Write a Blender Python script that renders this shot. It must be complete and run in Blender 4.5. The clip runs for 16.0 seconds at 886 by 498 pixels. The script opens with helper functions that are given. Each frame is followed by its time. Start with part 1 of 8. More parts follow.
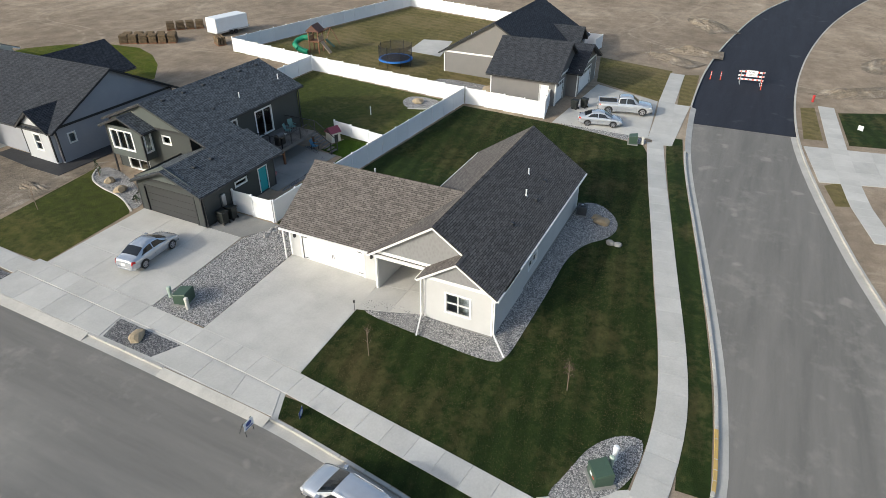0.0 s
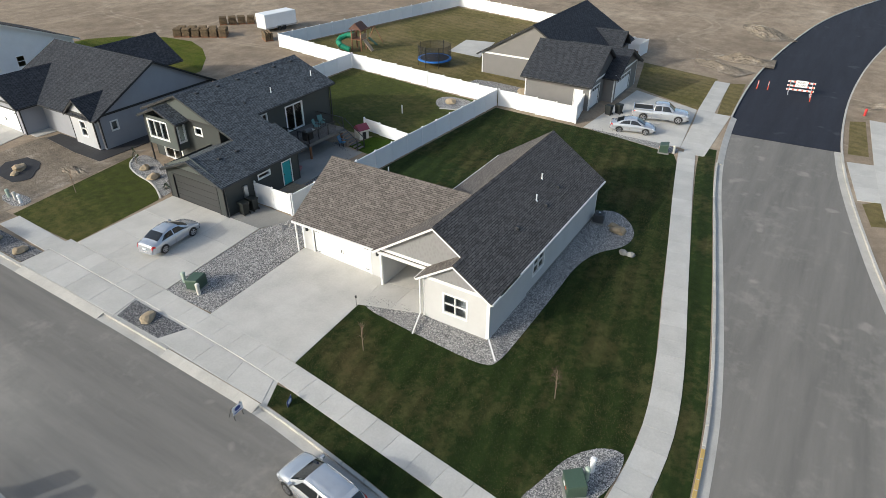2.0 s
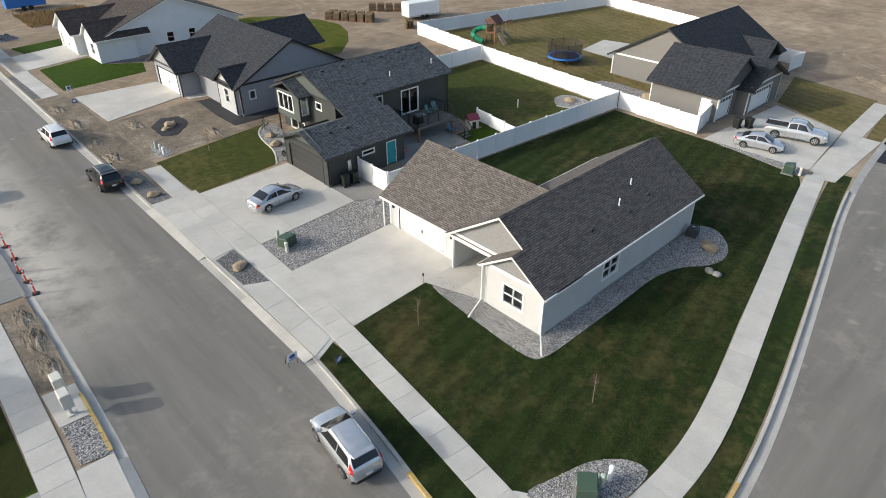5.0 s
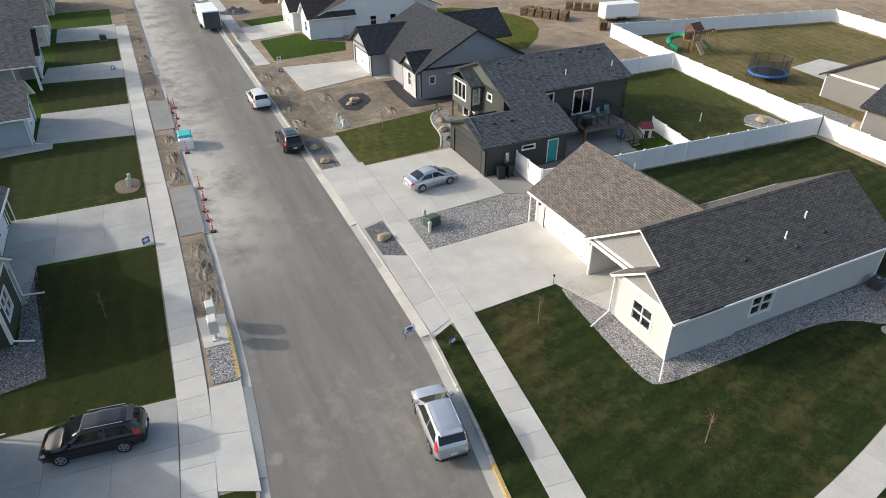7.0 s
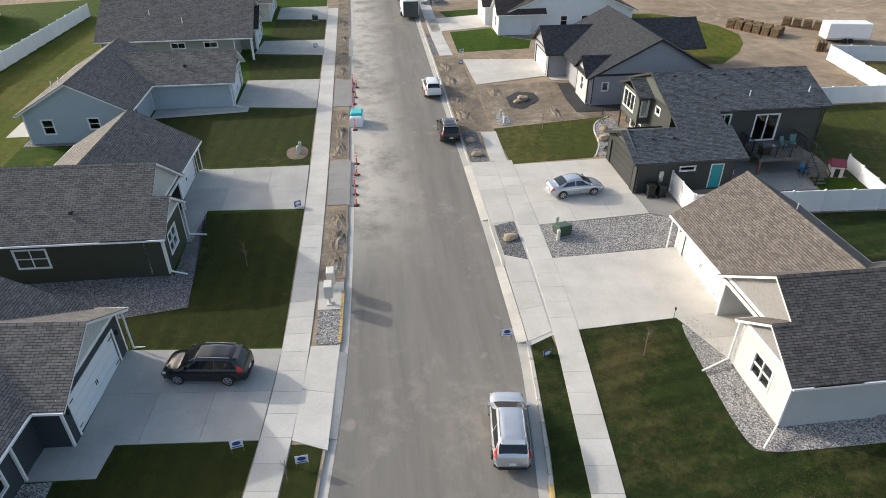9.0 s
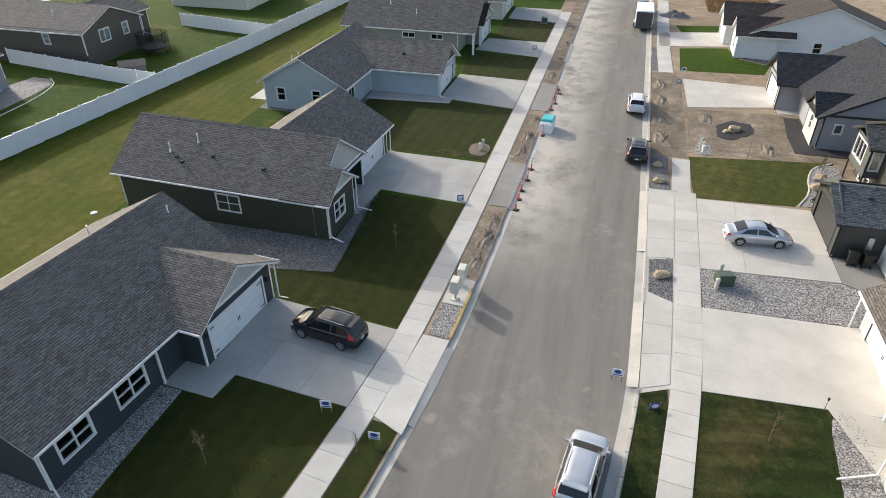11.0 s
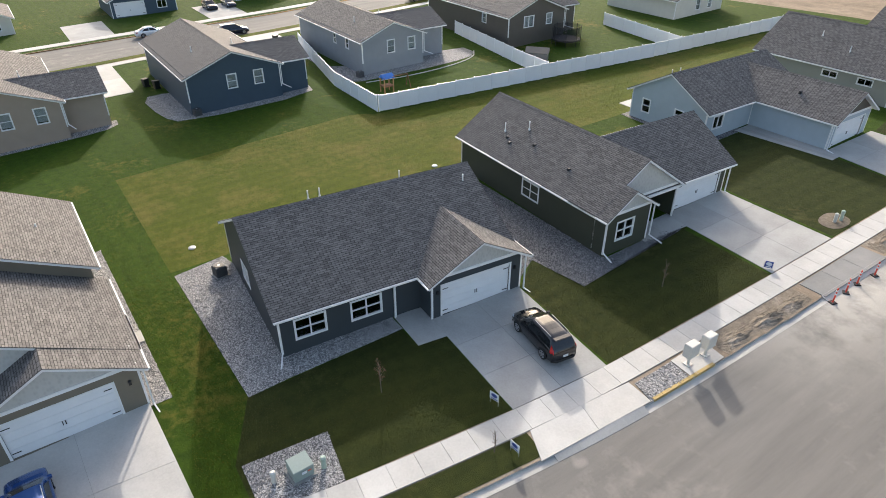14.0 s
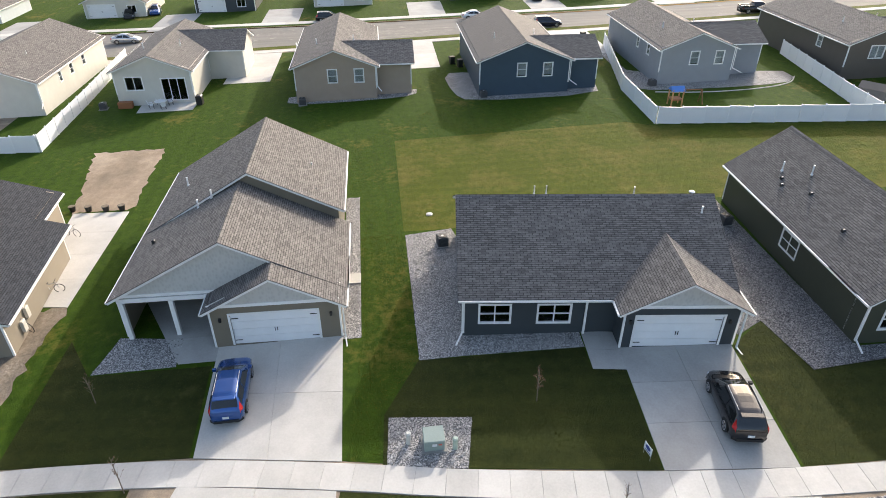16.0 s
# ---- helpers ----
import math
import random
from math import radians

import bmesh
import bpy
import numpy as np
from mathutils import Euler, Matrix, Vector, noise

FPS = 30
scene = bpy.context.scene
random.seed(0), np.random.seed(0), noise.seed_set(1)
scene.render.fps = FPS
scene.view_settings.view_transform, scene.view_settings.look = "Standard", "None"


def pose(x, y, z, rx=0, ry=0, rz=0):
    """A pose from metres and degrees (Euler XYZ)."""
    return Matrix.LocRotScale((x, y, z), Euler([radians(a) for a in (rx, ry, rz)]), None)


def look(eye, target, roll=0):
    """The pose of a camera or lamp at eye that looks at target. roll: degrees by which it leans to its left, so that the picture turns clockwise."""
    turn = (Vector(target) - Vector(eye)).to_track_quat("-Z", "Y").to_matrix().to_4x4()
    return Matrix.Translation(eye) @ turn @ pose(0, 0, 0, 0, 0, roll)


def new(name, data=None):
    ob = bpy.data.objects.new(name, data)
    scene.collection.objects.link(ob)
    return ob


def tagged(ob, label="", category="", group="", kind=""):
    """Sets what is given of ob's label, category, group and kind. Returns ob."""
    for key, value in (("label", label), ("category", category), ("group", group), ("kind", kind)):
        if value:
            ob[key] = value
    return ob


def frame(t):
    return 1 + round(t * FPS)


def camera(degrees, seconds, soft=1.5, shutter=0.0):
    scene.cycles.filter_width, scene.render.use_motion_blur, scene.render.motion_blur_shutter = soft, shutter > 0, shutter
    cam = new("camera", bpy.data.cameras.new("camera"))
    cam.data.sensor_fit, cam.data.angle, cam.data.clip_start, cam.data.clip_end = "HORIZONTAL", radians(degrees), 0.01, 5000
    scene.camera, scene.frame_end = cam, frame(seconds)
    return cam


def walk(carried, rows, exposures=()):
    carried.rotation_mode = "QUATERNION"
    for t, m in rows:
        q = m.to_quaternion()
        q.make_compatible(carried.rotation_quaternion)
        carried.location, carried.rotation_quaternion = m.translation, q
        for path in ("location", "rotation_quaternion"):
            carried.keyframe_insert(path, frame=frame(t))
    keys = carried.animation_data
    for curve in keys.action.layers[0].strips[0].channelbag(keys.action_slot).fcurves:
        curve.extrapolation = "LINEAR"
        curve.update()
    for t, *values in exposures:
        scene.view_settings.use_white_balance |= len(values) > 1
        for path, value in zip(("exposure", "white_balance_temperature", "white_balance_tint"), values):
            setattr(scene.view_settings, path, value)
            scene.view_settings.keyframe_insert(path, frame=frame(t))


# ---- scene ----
cam = camera(70.0, 16.0, soft=0.8)
PATH = [
    (0, (-11.232, -17.517, 24.266), (-9.709, -16.773, 23.204), -0.0),
    (0.5, (-10.883, -18.248, 24.369), (-9.382, -17.462, 23.306), -0.0),
    (1, (-10.53, -18.941, 24.446), (-9.049, -18.12, 23.381), -0.0),
    (1.5, (-10.22, -19.613, 24.425), (-8.758, -18.759, 23.361), -0.0),
    (2, (-9.923, -20.361, 24.552), (-8.482, -19.472, 23.487), -0.0),
    (2.5, (-9.603, -21.112, 24.518), (-8.184, -20.186, 23.454), -0.0),
    (3, (-9.306, -21.909, 24.577), (-7.911, -20.949, 23.512), 0.0),
    (5.5, (-7.934, -24.866, 24.57), (-6.851, -23.571, 23.497), 0.0),
    (6, (-7.596, -25.297, 24.367), (-6.612, -23.924, 23.297), 0.0),
    (6.5, (-7.14, -25.599, 24.297), (-6.278, -24.149, 23.224), 0.0),
    (7, (-6.579, -25.905, 24.248), (-5.844, -24.387, 23.172), 0.0),
    (7.5, (-5.912, -26.255, 24.207), (-5.307, -24.682, 23.13), 0.0),
    (8, (-5.111, -26.559, 24.212), (-4.634, -24.944, 23.134), -0.0),
    (8.5, (-4.137, -26.773, 24.267), (-3.795, -25.124, 23.189), -0.0),
    (9, (-3.052, -26.891, 24.335), (-2.844, -25.221, 23.254), -0.0),
    (11.5, (2.906, -25.811, 24.692), (2.28, -24.246, 23.615), 0.0),
    (12, (4.065, -25.191, 24.737), (3.268, -23.705, 23.662), 0.0),
    (12.5, (5.267, -24.519, 24.891), (4.306, -23.132, 23.817), 0.0),
    (13, (6.31, -23.692, 24.936), (5.198, -22.422, 23.863), 0.0),
    (13.5, (7.215, -22.69, 24.885), (5.961, -21.559, 23.814), -0.0),
    (14, (8.021, -21.622, 24.781), (6.63, -20.658, 23.716), -0.0),
    (14.5, (8.628, -20.527, 24.918), (7.128, -19.75, 23.848), -0.0),
    (15, (9.003, -19.405, 24.903), (7.413, -18.83, 23.834), -0.0),
    (15.5, (9.164, -18.389, 24.847), (7.513, -18.026, 23.777), -0.0),
    (16, (9.232, -17.488, 24.819), (7.551, -17.323, 23.748), -0.0),
]
EXPOSURE = [(0, 0.59, 6330, 5), (5, 0.67, 6450, 6), (9, 0.9, 6680, 8), (12.5, 1.08, 6780, 9), (14.5, 1.31, 6850, 11), (16, 1.36, 6850, 11)]
walk(cam, [(t, look(eye, target, roll)) for t, eye, target, roll in PATH], EXPOSURE)

# ---- world and light ----
K = 0.03  # the ground climbs to the north


def gz(x, y):
    return K * y


SUN_EL, SUN_AZ = 23.5, (-0.863, 0.505)
world = bpy.data.worlds.new("sky")
scene.world = world
world.use_nodes = True
wn = world.node_tree
sky = wn.nodes.new("ShaderNodeTexSky")
sky.sky_type = "NISHITA"
sky.sun_disc = False
sky.sun_elevation = radians(SUN_EL)
sky.sun_rotation = math.atan2(SUN_AZ[0], SUN_AZ[1])
sky.dust_density = 4.0
wn.links.new(sky.outputs[0], wn.nodes["Background"].inputs[0])
wn.nodes["Background"].inputs[1].default_value = 0.15
sun = new("sun", bpy.data.lights.new("sun", "SUN"))
sun.data.energy = 1.75
sun.data.angle = radians(0.9)
sun.data.color = (1.0, 0.98, 0.955)
ce, se = math.cos(radians(SUN_EL)), math.sin(radians(SUN_EL))
sun.matrix_world = look((SUN_AZ[0] * ce * 60, SUN_AZ[1] * ce * 60, se * 60), (0, 0, 0))


# ---- materials ----
def nd(nt, kind, **kw):
    n = nt.nodes.new("ShaderNode" + kind)
    for k, v in kw.items():
        if k in n.inputs:
            n.inputs[k].default_value = v
    return n


def ramp(nt, fac, stops):
    r = nt.nodes.new("ShaderNodeValToRGB")
    els = r.color_ramp.elements
    while len(els) < len(stops):
        els.new(0.5)
    for e, (p, c) in zip(els, stops):
        e.position = p
        e.color = (*c, 1)
    nt.links.new(fac, r.inputs[0])
    return r.outputs[0]


def mixc(nt, fac, a, b, mode="MIX"):
    m = nt.nodes.new("ShaderNodeMix")
    m.data_type = "RGBA"
    m.blend_type = mode
    for sock, v in ((m.inputs[0], fac), (m.inputs[6], a), (m.inputs[7], b)):
        if isinstance(v, (int, float)):
            sock.default_value = v
        elif isinstance(v, tuple):
            sock.default_value = (*v, 1)
        else:
            nt.links.new(v, sock)
    return m.outputs[2]


def start(name, rough, metal=0.0, spec=0.4):
    m = bpy.data.materials.new(name)
    m.use_nodes = True
    nt = m.node_tree
    b = nt.nodes["Principled BSDF"]
    b.inputs["Roughness"].default_value = rough
    b.inputs["Metallic"].default_value = metal
    b.inputs["Specular IOR Level"].default_value = spec
    return m, nt, b


def pos(nt, where="Object"):
    return nt.nodes.new("ShaderNodeTexCoord").outputs[where]


def noisy(nt, vec, scale, detail=5.0, rough=0.6):
    n = nd(nt, "TexNoise", Scale=scale, Detail=detail, Roughness=rough)
    nt.links.new(vec, n.inputs["Vector"])
    return n.outputs["Fac"]


def bumped(nt, b, height, strength, dist):
    u = nd(nt, "Bump", Strength=strength, Distance=dist)
    nt.links.new(height, u.inputs["Height"])
    nt.links.new(u.outputs[0], b.inputs["Normal"])


def plain(name, c1, c2=None, rough=0.6, metal=0.0, s1=0.7, s2=14.0, bump=0.15, dist=0.01, spec=0.4, rnd=0.0):
    """Two scales of variation between two colours, with fine relief."""
    c2 = c2 or tuple(v * 0.82 for v in c1)
    m, nt, b = start(name, rough, metal, spec)
    v = pos(nt)
    big, fine = noisy(nt, v, s1), noisy(nt, v, s2, 4)
    a = nd(nt, "Math")
    a.operation = "MULTIPLY_ADD"
    nt.links.new(fine, a.inputs[0])
    a.inputs[1].default_value = 0.5
    nt.links.new(big, a.inputs[2])
    col = ramp(nt, a.outputs[0], [(0.45, c2), (0.95, c1)])
    if rnd:
        info = nt.nodes.new("ShaderNodeObjectInfo")
        col = mixc(nt, 1.0, col, ramp(nt, info.outputs["Random"], [(0, (1 - rnd,) * 3), (1, (1, 1, 1))]), "MULTIPLY")
    nt.links.new(col, b.inputs["Base Color"])
    if bump:
        bumped(nt, b, fine, bump, dist)
    return m


def flat(name, c, rough=0.5, metal=0.0, spec=0.5, coat=0.0):
    m, nt, b = start(name, rough, metal, spec)
    b.inputs["Base Color"].default_value = (*c, 1)
    b.inputs["Coat Weight"].default_value = coat
    return m


def shingle(name, c1, c2, c3):
    """Laminated asphalt shingles in courses, laid by the roof's own metres."""
    m, nt, b = start(name, 0.92, spec=0.25)
    uv = pos(nt, "UV")
    br = nd(nt, "TexBrick", **{"Scale": 1.0, "Mortar Size": 0.022, "Brick Width": 0.42, "Row Height": 0.145, "Bias": 0.0, "Mortar Smooth": 0.3})
    br.inputs["Color1"].default_value = (*tuple(v * 1.1 for v in c1), 1)
    br.inputs["Color2"].default_value = (*tuple(v * 0.92 for v in c2), 1)
    br.inputs["Mortar"].default_value = (*tuple(v * 0.42 for v in c2), 1)
    nt.links.new(uv, br.inputs["Vector"])
    big = ramp(nt, noisy(nt, uv, 0.55, 6), [(0.35, (0.93, 0.93, 0.93)), (0.7, (1.05, 1.04, 1.03))])
    tabs = nd(nt, "TexVoronoi", Scale=1.0)
    mp = nd(nt, "Mapping")
    mp.inputs["Scale"].default_value = (4.5, 6.9, 1.0)
    nt.links.new(uv, mp.inputs[0])
    nt.links.new(mp.outputs[0], tabs.inputs["Vector"])
    sep = nd(nt, "SeparateColor")
    nt.links.new(tabs.outputs["Color"], sep.inputs[0])
    col = mixc(nt, ramp(nt, sep.outputs[0], [(0.55, (0, 0, 0)), (0.75, (0.28, 0.28, 0.28))]), br.outputs["Color"], c3)
    col = mixc(nt, 1.0, col, big, "MULTIPLY")
    grain = noisy(nt, uv, 60, 2)
    col = mixc(nt, 0.25, col, ramp(nt, grain, [(0.3, (0.02, 0.02, 0.02)), (0.7, (0.45, 0.43, 0.42))]), "OVERLAY")
    nt.links.new(col, b.inputs["Base Color"])
    bumped(nt, b, br.outputs["Fac"], -0.7, 0.016)
    return m


def siding(name, c, lap=0.155):
    m, nt, b = start(name, 0.55, spec=0.35)
    v = pos(nt)
    s = nd(nt, "SeparateXYZ")
    nt.links.new(v, s.inputs[0])
    k = nd(nt, "Math")
    k.operation = "MULTIPLY"
    k.inputs[1].default_value = 1 / lap
    nt.links.new(s.outputs[2], k.inputs[0])
    f = nd(nt, "Math")
    f.operation = "FRACT"
    nt.links.new(k.outputs[0], f.inputs[0])
    col = ramp(nt, noisy(nt, v, 0.9, 6), [(0.3, tuple(x * 0.9 for x in c)), (0.75, c)])
    nt.links.new(col, b.inputs["Base Color"])
    bumped(nt, b, f.outputs[0], -0.7, 0.018)
    return m


def shake(name, c):
    m, nt, b = start(name, 0.7, spec=0.3)
    v = pos(nt)
    n = nd(nt, "TexVoronoi", Scale=5.0)
    mp = nd(nt, "Mapping")
    mp.inputs["Scale"].default_value = (1.2, 1.2, 0.7)
    nt.links.new(v, mp.inputs[0])
    nt.links.new(mp.outputs[0], n.inputs["Vector"])
    nt.links.new(ramp(nt, n.outputs["Distance"], [(0.0, tuple(x * 0.85 for x in c)), (0.6, c)]), b.inputs["Base Color"])
    bumped(nt, b, n.outputs["Distance"], 0.5, 0.02)
    return m


def turf(name, lush, dry, dark, dryness=0.5, stripe=0.0, turn=0.0):
    """Mown turf: patches, mowing stripes, sod seams and blade grain."""
    m, nt, b = start(name, 0.95, spec=0.12)
    v = pos(nt)
    big, mid, fine = noisy(nt, v, 0.14, 5, 0.65), noisy(nt, v, 1.6, 6, 0.7), noisy(nt, v, 26, 3, 0.8)
    col = ramp(nt, mid, [(0.3, dark), (0.68, lush)])
    patch = nd(nt, "Math")
    patch.operation = "MULTIPLY_ADD"
    nt.links.new(mid, patch.inputs[0])
    patch.inputs[1].default_value = 0.55
    nt.links.new(big, patch.inputs[2])
    col = mixc(nt, ramp(nt, patch.outputs[0], [(1.02 - 0.4 * dryness, (0, 0, 0)), (1.3 - 0.4 * dryness, (0.85,) * 3)]), col, dry)
    if stripe:
        mp = nd(nt, "Mapping")
        mp.inputs["Rotation"].default_value = (0, 0, radians(turn))
        nt.links.new(v, mp.inputs[0])
        w = nd(nt, "TexWave", Scale=0.22, Distortion=2.2, Detail=3.0)
        nt.links.new(mp.outputs[0], w.inputs["Vector"])
        col = mixc(nt, stripe, col, ramp(nt, w.outputs["Fac"], [(0.3, (0.35,) * 3), (0.7, (0.66,) * 3)]), "OVERLAY")
    col = mixc(nt, 0.55, col, ramp(nt, fine, [(0.3, (0.2,) * 3), (0.72, (0.75,) * 3)]), "OVERLAY")
    nt.links.new(col, b.inputs["Base Color"])
    bumped(nt, b, fine, 0.9, 0.05)
    return m


def soil(name, c1, c2, c3, s=0.12, track=0.0):
    m, nt, b = start(name, 1.0, spec=0.1)
    v = pos(nt)
    big, mid, fine = noisy(nt, v, s, 7, 0.62), noisy(nt, v, s * 9, 7, 0.7), noisy(nt, v, 11, 5, 0.75)
    col = ramp(nt, big, [(0.3, c2), (0.55, c1), (0.72, c3)])
    col = mixc(nt, 0.6, col, ramp(nt, mid, [(0.25, (0.22,) * 3), (0.75, (0.72,) * 3)]), "OVERLAY")
    if track:
        # broad graded bands and pairs of wheel ruts that wander over the field
        mp = nd(nt, "Mapping")
        mp.inputs["Rotation"].default_value = (0, 0, radians(20))
        mp.inputs["Scale"].default_value = (0.25, 1.0, 1.0)
        nt.links.new(v, mp.inputs[0])
        col = mixc(nt, 0.5, col, ramp(nt, noisy(nt, mp.outputs[0], 0.35, 5, 0.7), [(0.3, (0.34,) * 3), (0.7, (0.66,) * 3)]), "OVERLAY")
        for scale, level, tone in ((0.03, 0.5, c3), (0.045, 0.46, c2), (0.025, 0.56, c3)):
            w = noisy(nt, v, scale, 0.6, 0.4)
            lo, gap = level, 0.012
            line = ramp(nt, w, [(lo - 0.008, (0, 0, 0)), (lo - 0.004, (0.7,) * 3), (lo, (0.1,) * 3), (lo + gap, (0.1,) * 3), (lo + gap + 0.004, (0.7,) * 3), (lo + gap + 0.009, (0, 0, 0))])
            where = ramp(nt, noisy(nt, v, 0.4, 4), [(0.4, (0.1,) * 3), (0.6, (1, 1, 1))])
            col = mixc(nt, mixc(nt, 1.0, line, where, "MULTIPLY"), col, tone)
    col = mixc(nt, 0.4, col, ramp(nt, fine, [(0.3, (0.25,) * 3), (0.7, (0.7,) * 3)]), "OVERLAY")
    nt.links.new(col, b.inputs["Base Color"])
    bumped(nt, b, mid, 0.8, 0.12)
    return m


def pebbles(name, c1, c2, c3, scale=11.0):
    m, nt, b = start(name, 0.85, spec=0.25)
    v = pos(nt)
    n = nd(nt, "TexVoronoi", Scale=scale)
    nt.links.new(v, n.inputs["Vector"])
    s = nd(nt, "SeparateColor")
    nt.links.new(n.outputs["Color"], s.inputs[0])
    col = ramp(nt, s.outputs[0], [(0.05, c2), (0.5, c1), (0.95, c3)])
    gap = ramp(nt, n.outputs["Distance"], [(0.45, (1, 1, 1)), (0.8, (0.35, 0.35, 0.35))])
    col = mixc(nt, 1.0, col, gap, "MULTIPLY")
    col = mixc(nt, 0.4, col, ramp(nt, noisy(nt, v, 0.8, 5), [(0.3, (0.35,) * 3), (0.7, (0.65,) * 3)]), "OVERLAY")
    nt.links.new(col, b.inputs["Base Color"])
    bumped(nt, b, n.outputs["Distance"], -0.9, 0.05)
    return m


def asphalt(name, c1, c2, dust, amount):
    m, nt, b = start(name, 0.9, spec=0.25)
    v = pos(nt)
    big, mid, fine = noisy(nt, v, 0.09, 8, 0.6), noisy(nt, v, 0.9, 8, 0.7), noisy(nt, v, 70, 2)
    mp = nd(nt, "Mapping")
    mp.inputs["Scale"].default_value = (1.0, 0.09, 1.0)
    nt.links.new(v, mp.inputs[0])
    streak = noisy(nt, mp.outputs[0], 0.8, 6, 0.65)
    mq = nd(nt, "Mapping")
    mq.inputs["Rotation"].default_value = (0, 0, radians(-12))
    mq.inputs["Scale"].default_value = (0.09, 1.0, 1.0)
    nt.links.new(v, mq.inputs[0])
    side = nd(nt, "SeparateXYZ")
    nt.links.new(v, side.inputs[0])
    turn = nd(nt, "MapRange")
    turn.inputs["From Min"].default_value, turn.inputs["From Max"].default_value = 5.0, 14.0
    nt.links.new(side.outputs[0], turn.inputs["Value"])
    streak = mixc(nt, turn.outputs[0], streak, noisy(nt, mq.outputs[0], 0.8, 6, 0.65))
    col = ramp(nt, streak, [(0.32, c2), (0.66, c1)])
    d = nd(nt, "Math")
    d.operation = "MULTIPLY"
    nt.links.new(big, d.inputs[0])
    nt.links.new(mid, d.inputs[1])
    col = mixc(nt, ramp(nt, d.outputs[0], [(0.34 - 0.1 * amount, (0, 0, 0)), (0.47 - 0.06 * amount, (0.85 * amount,) * 3)]), col, dust)
    if name == "old_asphalt":
        # pale construction dust tracked along the unfinished west kerb
        sp = nd(nt, "SeparateXYZ")
        nt.links.new(v, sp.inputs[0])
        mx = nd(nt, "MapRange")
        for key, val in (("From Min", 1.2), ("From Max", -3.2), ("To Min", 0.0), ("To Max", 1.0)):
            mx.inputs[key].default_value = val
        nt.links.new(sp.outputs[0], mx.inputs["Value"])
        my = nd(nt, "MapRange")
        for key, val in (("From Min", 7.0), ("From Max", 19.0), ("To Min", 0.0), ("To Max", 1.0)):
            my.inputs[key].default_value = val
        nt.links.new(sp.outputs[1], my.inputs["Value"])
        mw = nd(nt, "MapRange")
        mw.inputs["From Min"].default_value, mw.inputs["From Max"].default_value = -30.0, -12.0
        nt.links.new(sp.outputs[0], mw.inputs["Value"])
        mv = nd(nt, "Math")
        mv.operation = "MULTIPLY"
        nt.links.new(mx.outputs[0], mv.inputs[0])
        nt.links.new(mw.outputs[0], mv.inputs[1])
        mu = nd(nt, "Math")
        mu.operation = "MULTIPLY"
        nt.links.new(mv.outputs[0], mu.inputs[0])
        nt.links.new(my.outputs[0], mu.inputs[1])
        ms = nd(nt, "Math")
        ms.operation = "MULTIPLY"
        nt.links.new(mu.outputs[0], ms.inputs[0])
        nt.links.new(ramp(nt, noisy(nt, v, 0.33, 9, 0.68), [(0.3, (0, 0, 0)), (0.54, (0.95,) * 3)]), ms.inputs[1])
        col = mixc(nt, ms.outputs[0], col, (0.46, 0.43, 0.38))
    spots = noisy(nt, v, 0.55, 2, 0.3)
    col = mixc(nt, ramp(nt, spots, [(0.70, (0, 0, 0)), (0.76, (0.5,) * 3)]), col, dust)
    col = mixc(nt, 0.3, col, ramp(nt, fine, [(0.3, (0.25,) * 3), (0.7, (0.7,) * 3)]), "OVERLAY")
    nt.links.new(col, b.inputs["Base Color"])
    bumped(nt, b, fine, 0.4, 0.008)
    return m


def glassy(name, tint=(0.75, 0.8, 0.82)):
    m, nt, b = start(name, 0.03, spec=0.5)
    b.inputs["Base Color"].default_value = (*tint, 1)
    b.inputs["Transmission Weight"].default_value = 1.0
    b.inputs["IOR"].default_value = 1.3
    return m


CONC = plain("concrete", (0.55, 0.533, 0.495), (0.42, 0.406, 0.376), 0.85, s1=0.5, s2=9, bump=0.2, rnd=0.13)
CONC2 = plain("fresh_concrete", (0.40, 0.394, 0.372), (0.30, 0.295, 0.278), 0.85, s1=0.5, s2=9, bump=0.2, rnd=0.12)
CONC3 = plain("grey_concrete", (0.27, 0.265, 0.25), (0.2, 0.197, 0.187), 0.9, s1=0.5, s2=9, bump=0.2, rnd=0.12)
JOINT = plain("joint_filler", (0.27, 0.26, 0.235), None, 0.95)
KERB = plain("kerb_concrete", (0.5, 0.48, 0.44), (0.37, 0.355, 0.325), 0.9, s1=0.8, s2=12, rnd=0.1)
YELLOW = plain("yellow_paint", (0.5, 0.33, 0.09), (0.38, 0.29, 0.14), 0.7, s2=6)
ROAD = asphalt("old_asphalt", (0.205, 0.193, 0.174), (0.15, 0.143, 0.13), (0.33, 0.305, 0.27), 0.6)
ROADNEW = asphalt("new_asphalt", (0.026, 0.029, 0.04), (0.018, 0.02, 0.028), (0.07, 0.07, 0.08), 0.25)
DUST = soil("road_dust", (0.36, 0.33, 0.285), (0.26, 0.245, 0.22), (0.43, 0.4, 0.35), 0.5)
DIRT = soil("field_soil", (0.30, 0.238, 0.175), (0.225, 0.176, 0.128), (0.42, 0.345, 0.26), 0.05, 1.0)
DIRT2 = soil("dug_soil", (0.235, 0.195, 0.15), (0.13, 0.11, 0.086), (0.37, 0.325, 0.265), 0.5)
# corner turf painted dark as front-lit grass looks
LAWN = turf("frontlit_corner_turf", (0.02924, 0.04644, 0.01118), (0.0946, 0.0774, 0.03182), (0.01548, 0.02666, 0.00688), 0.6, 0.45, 80)
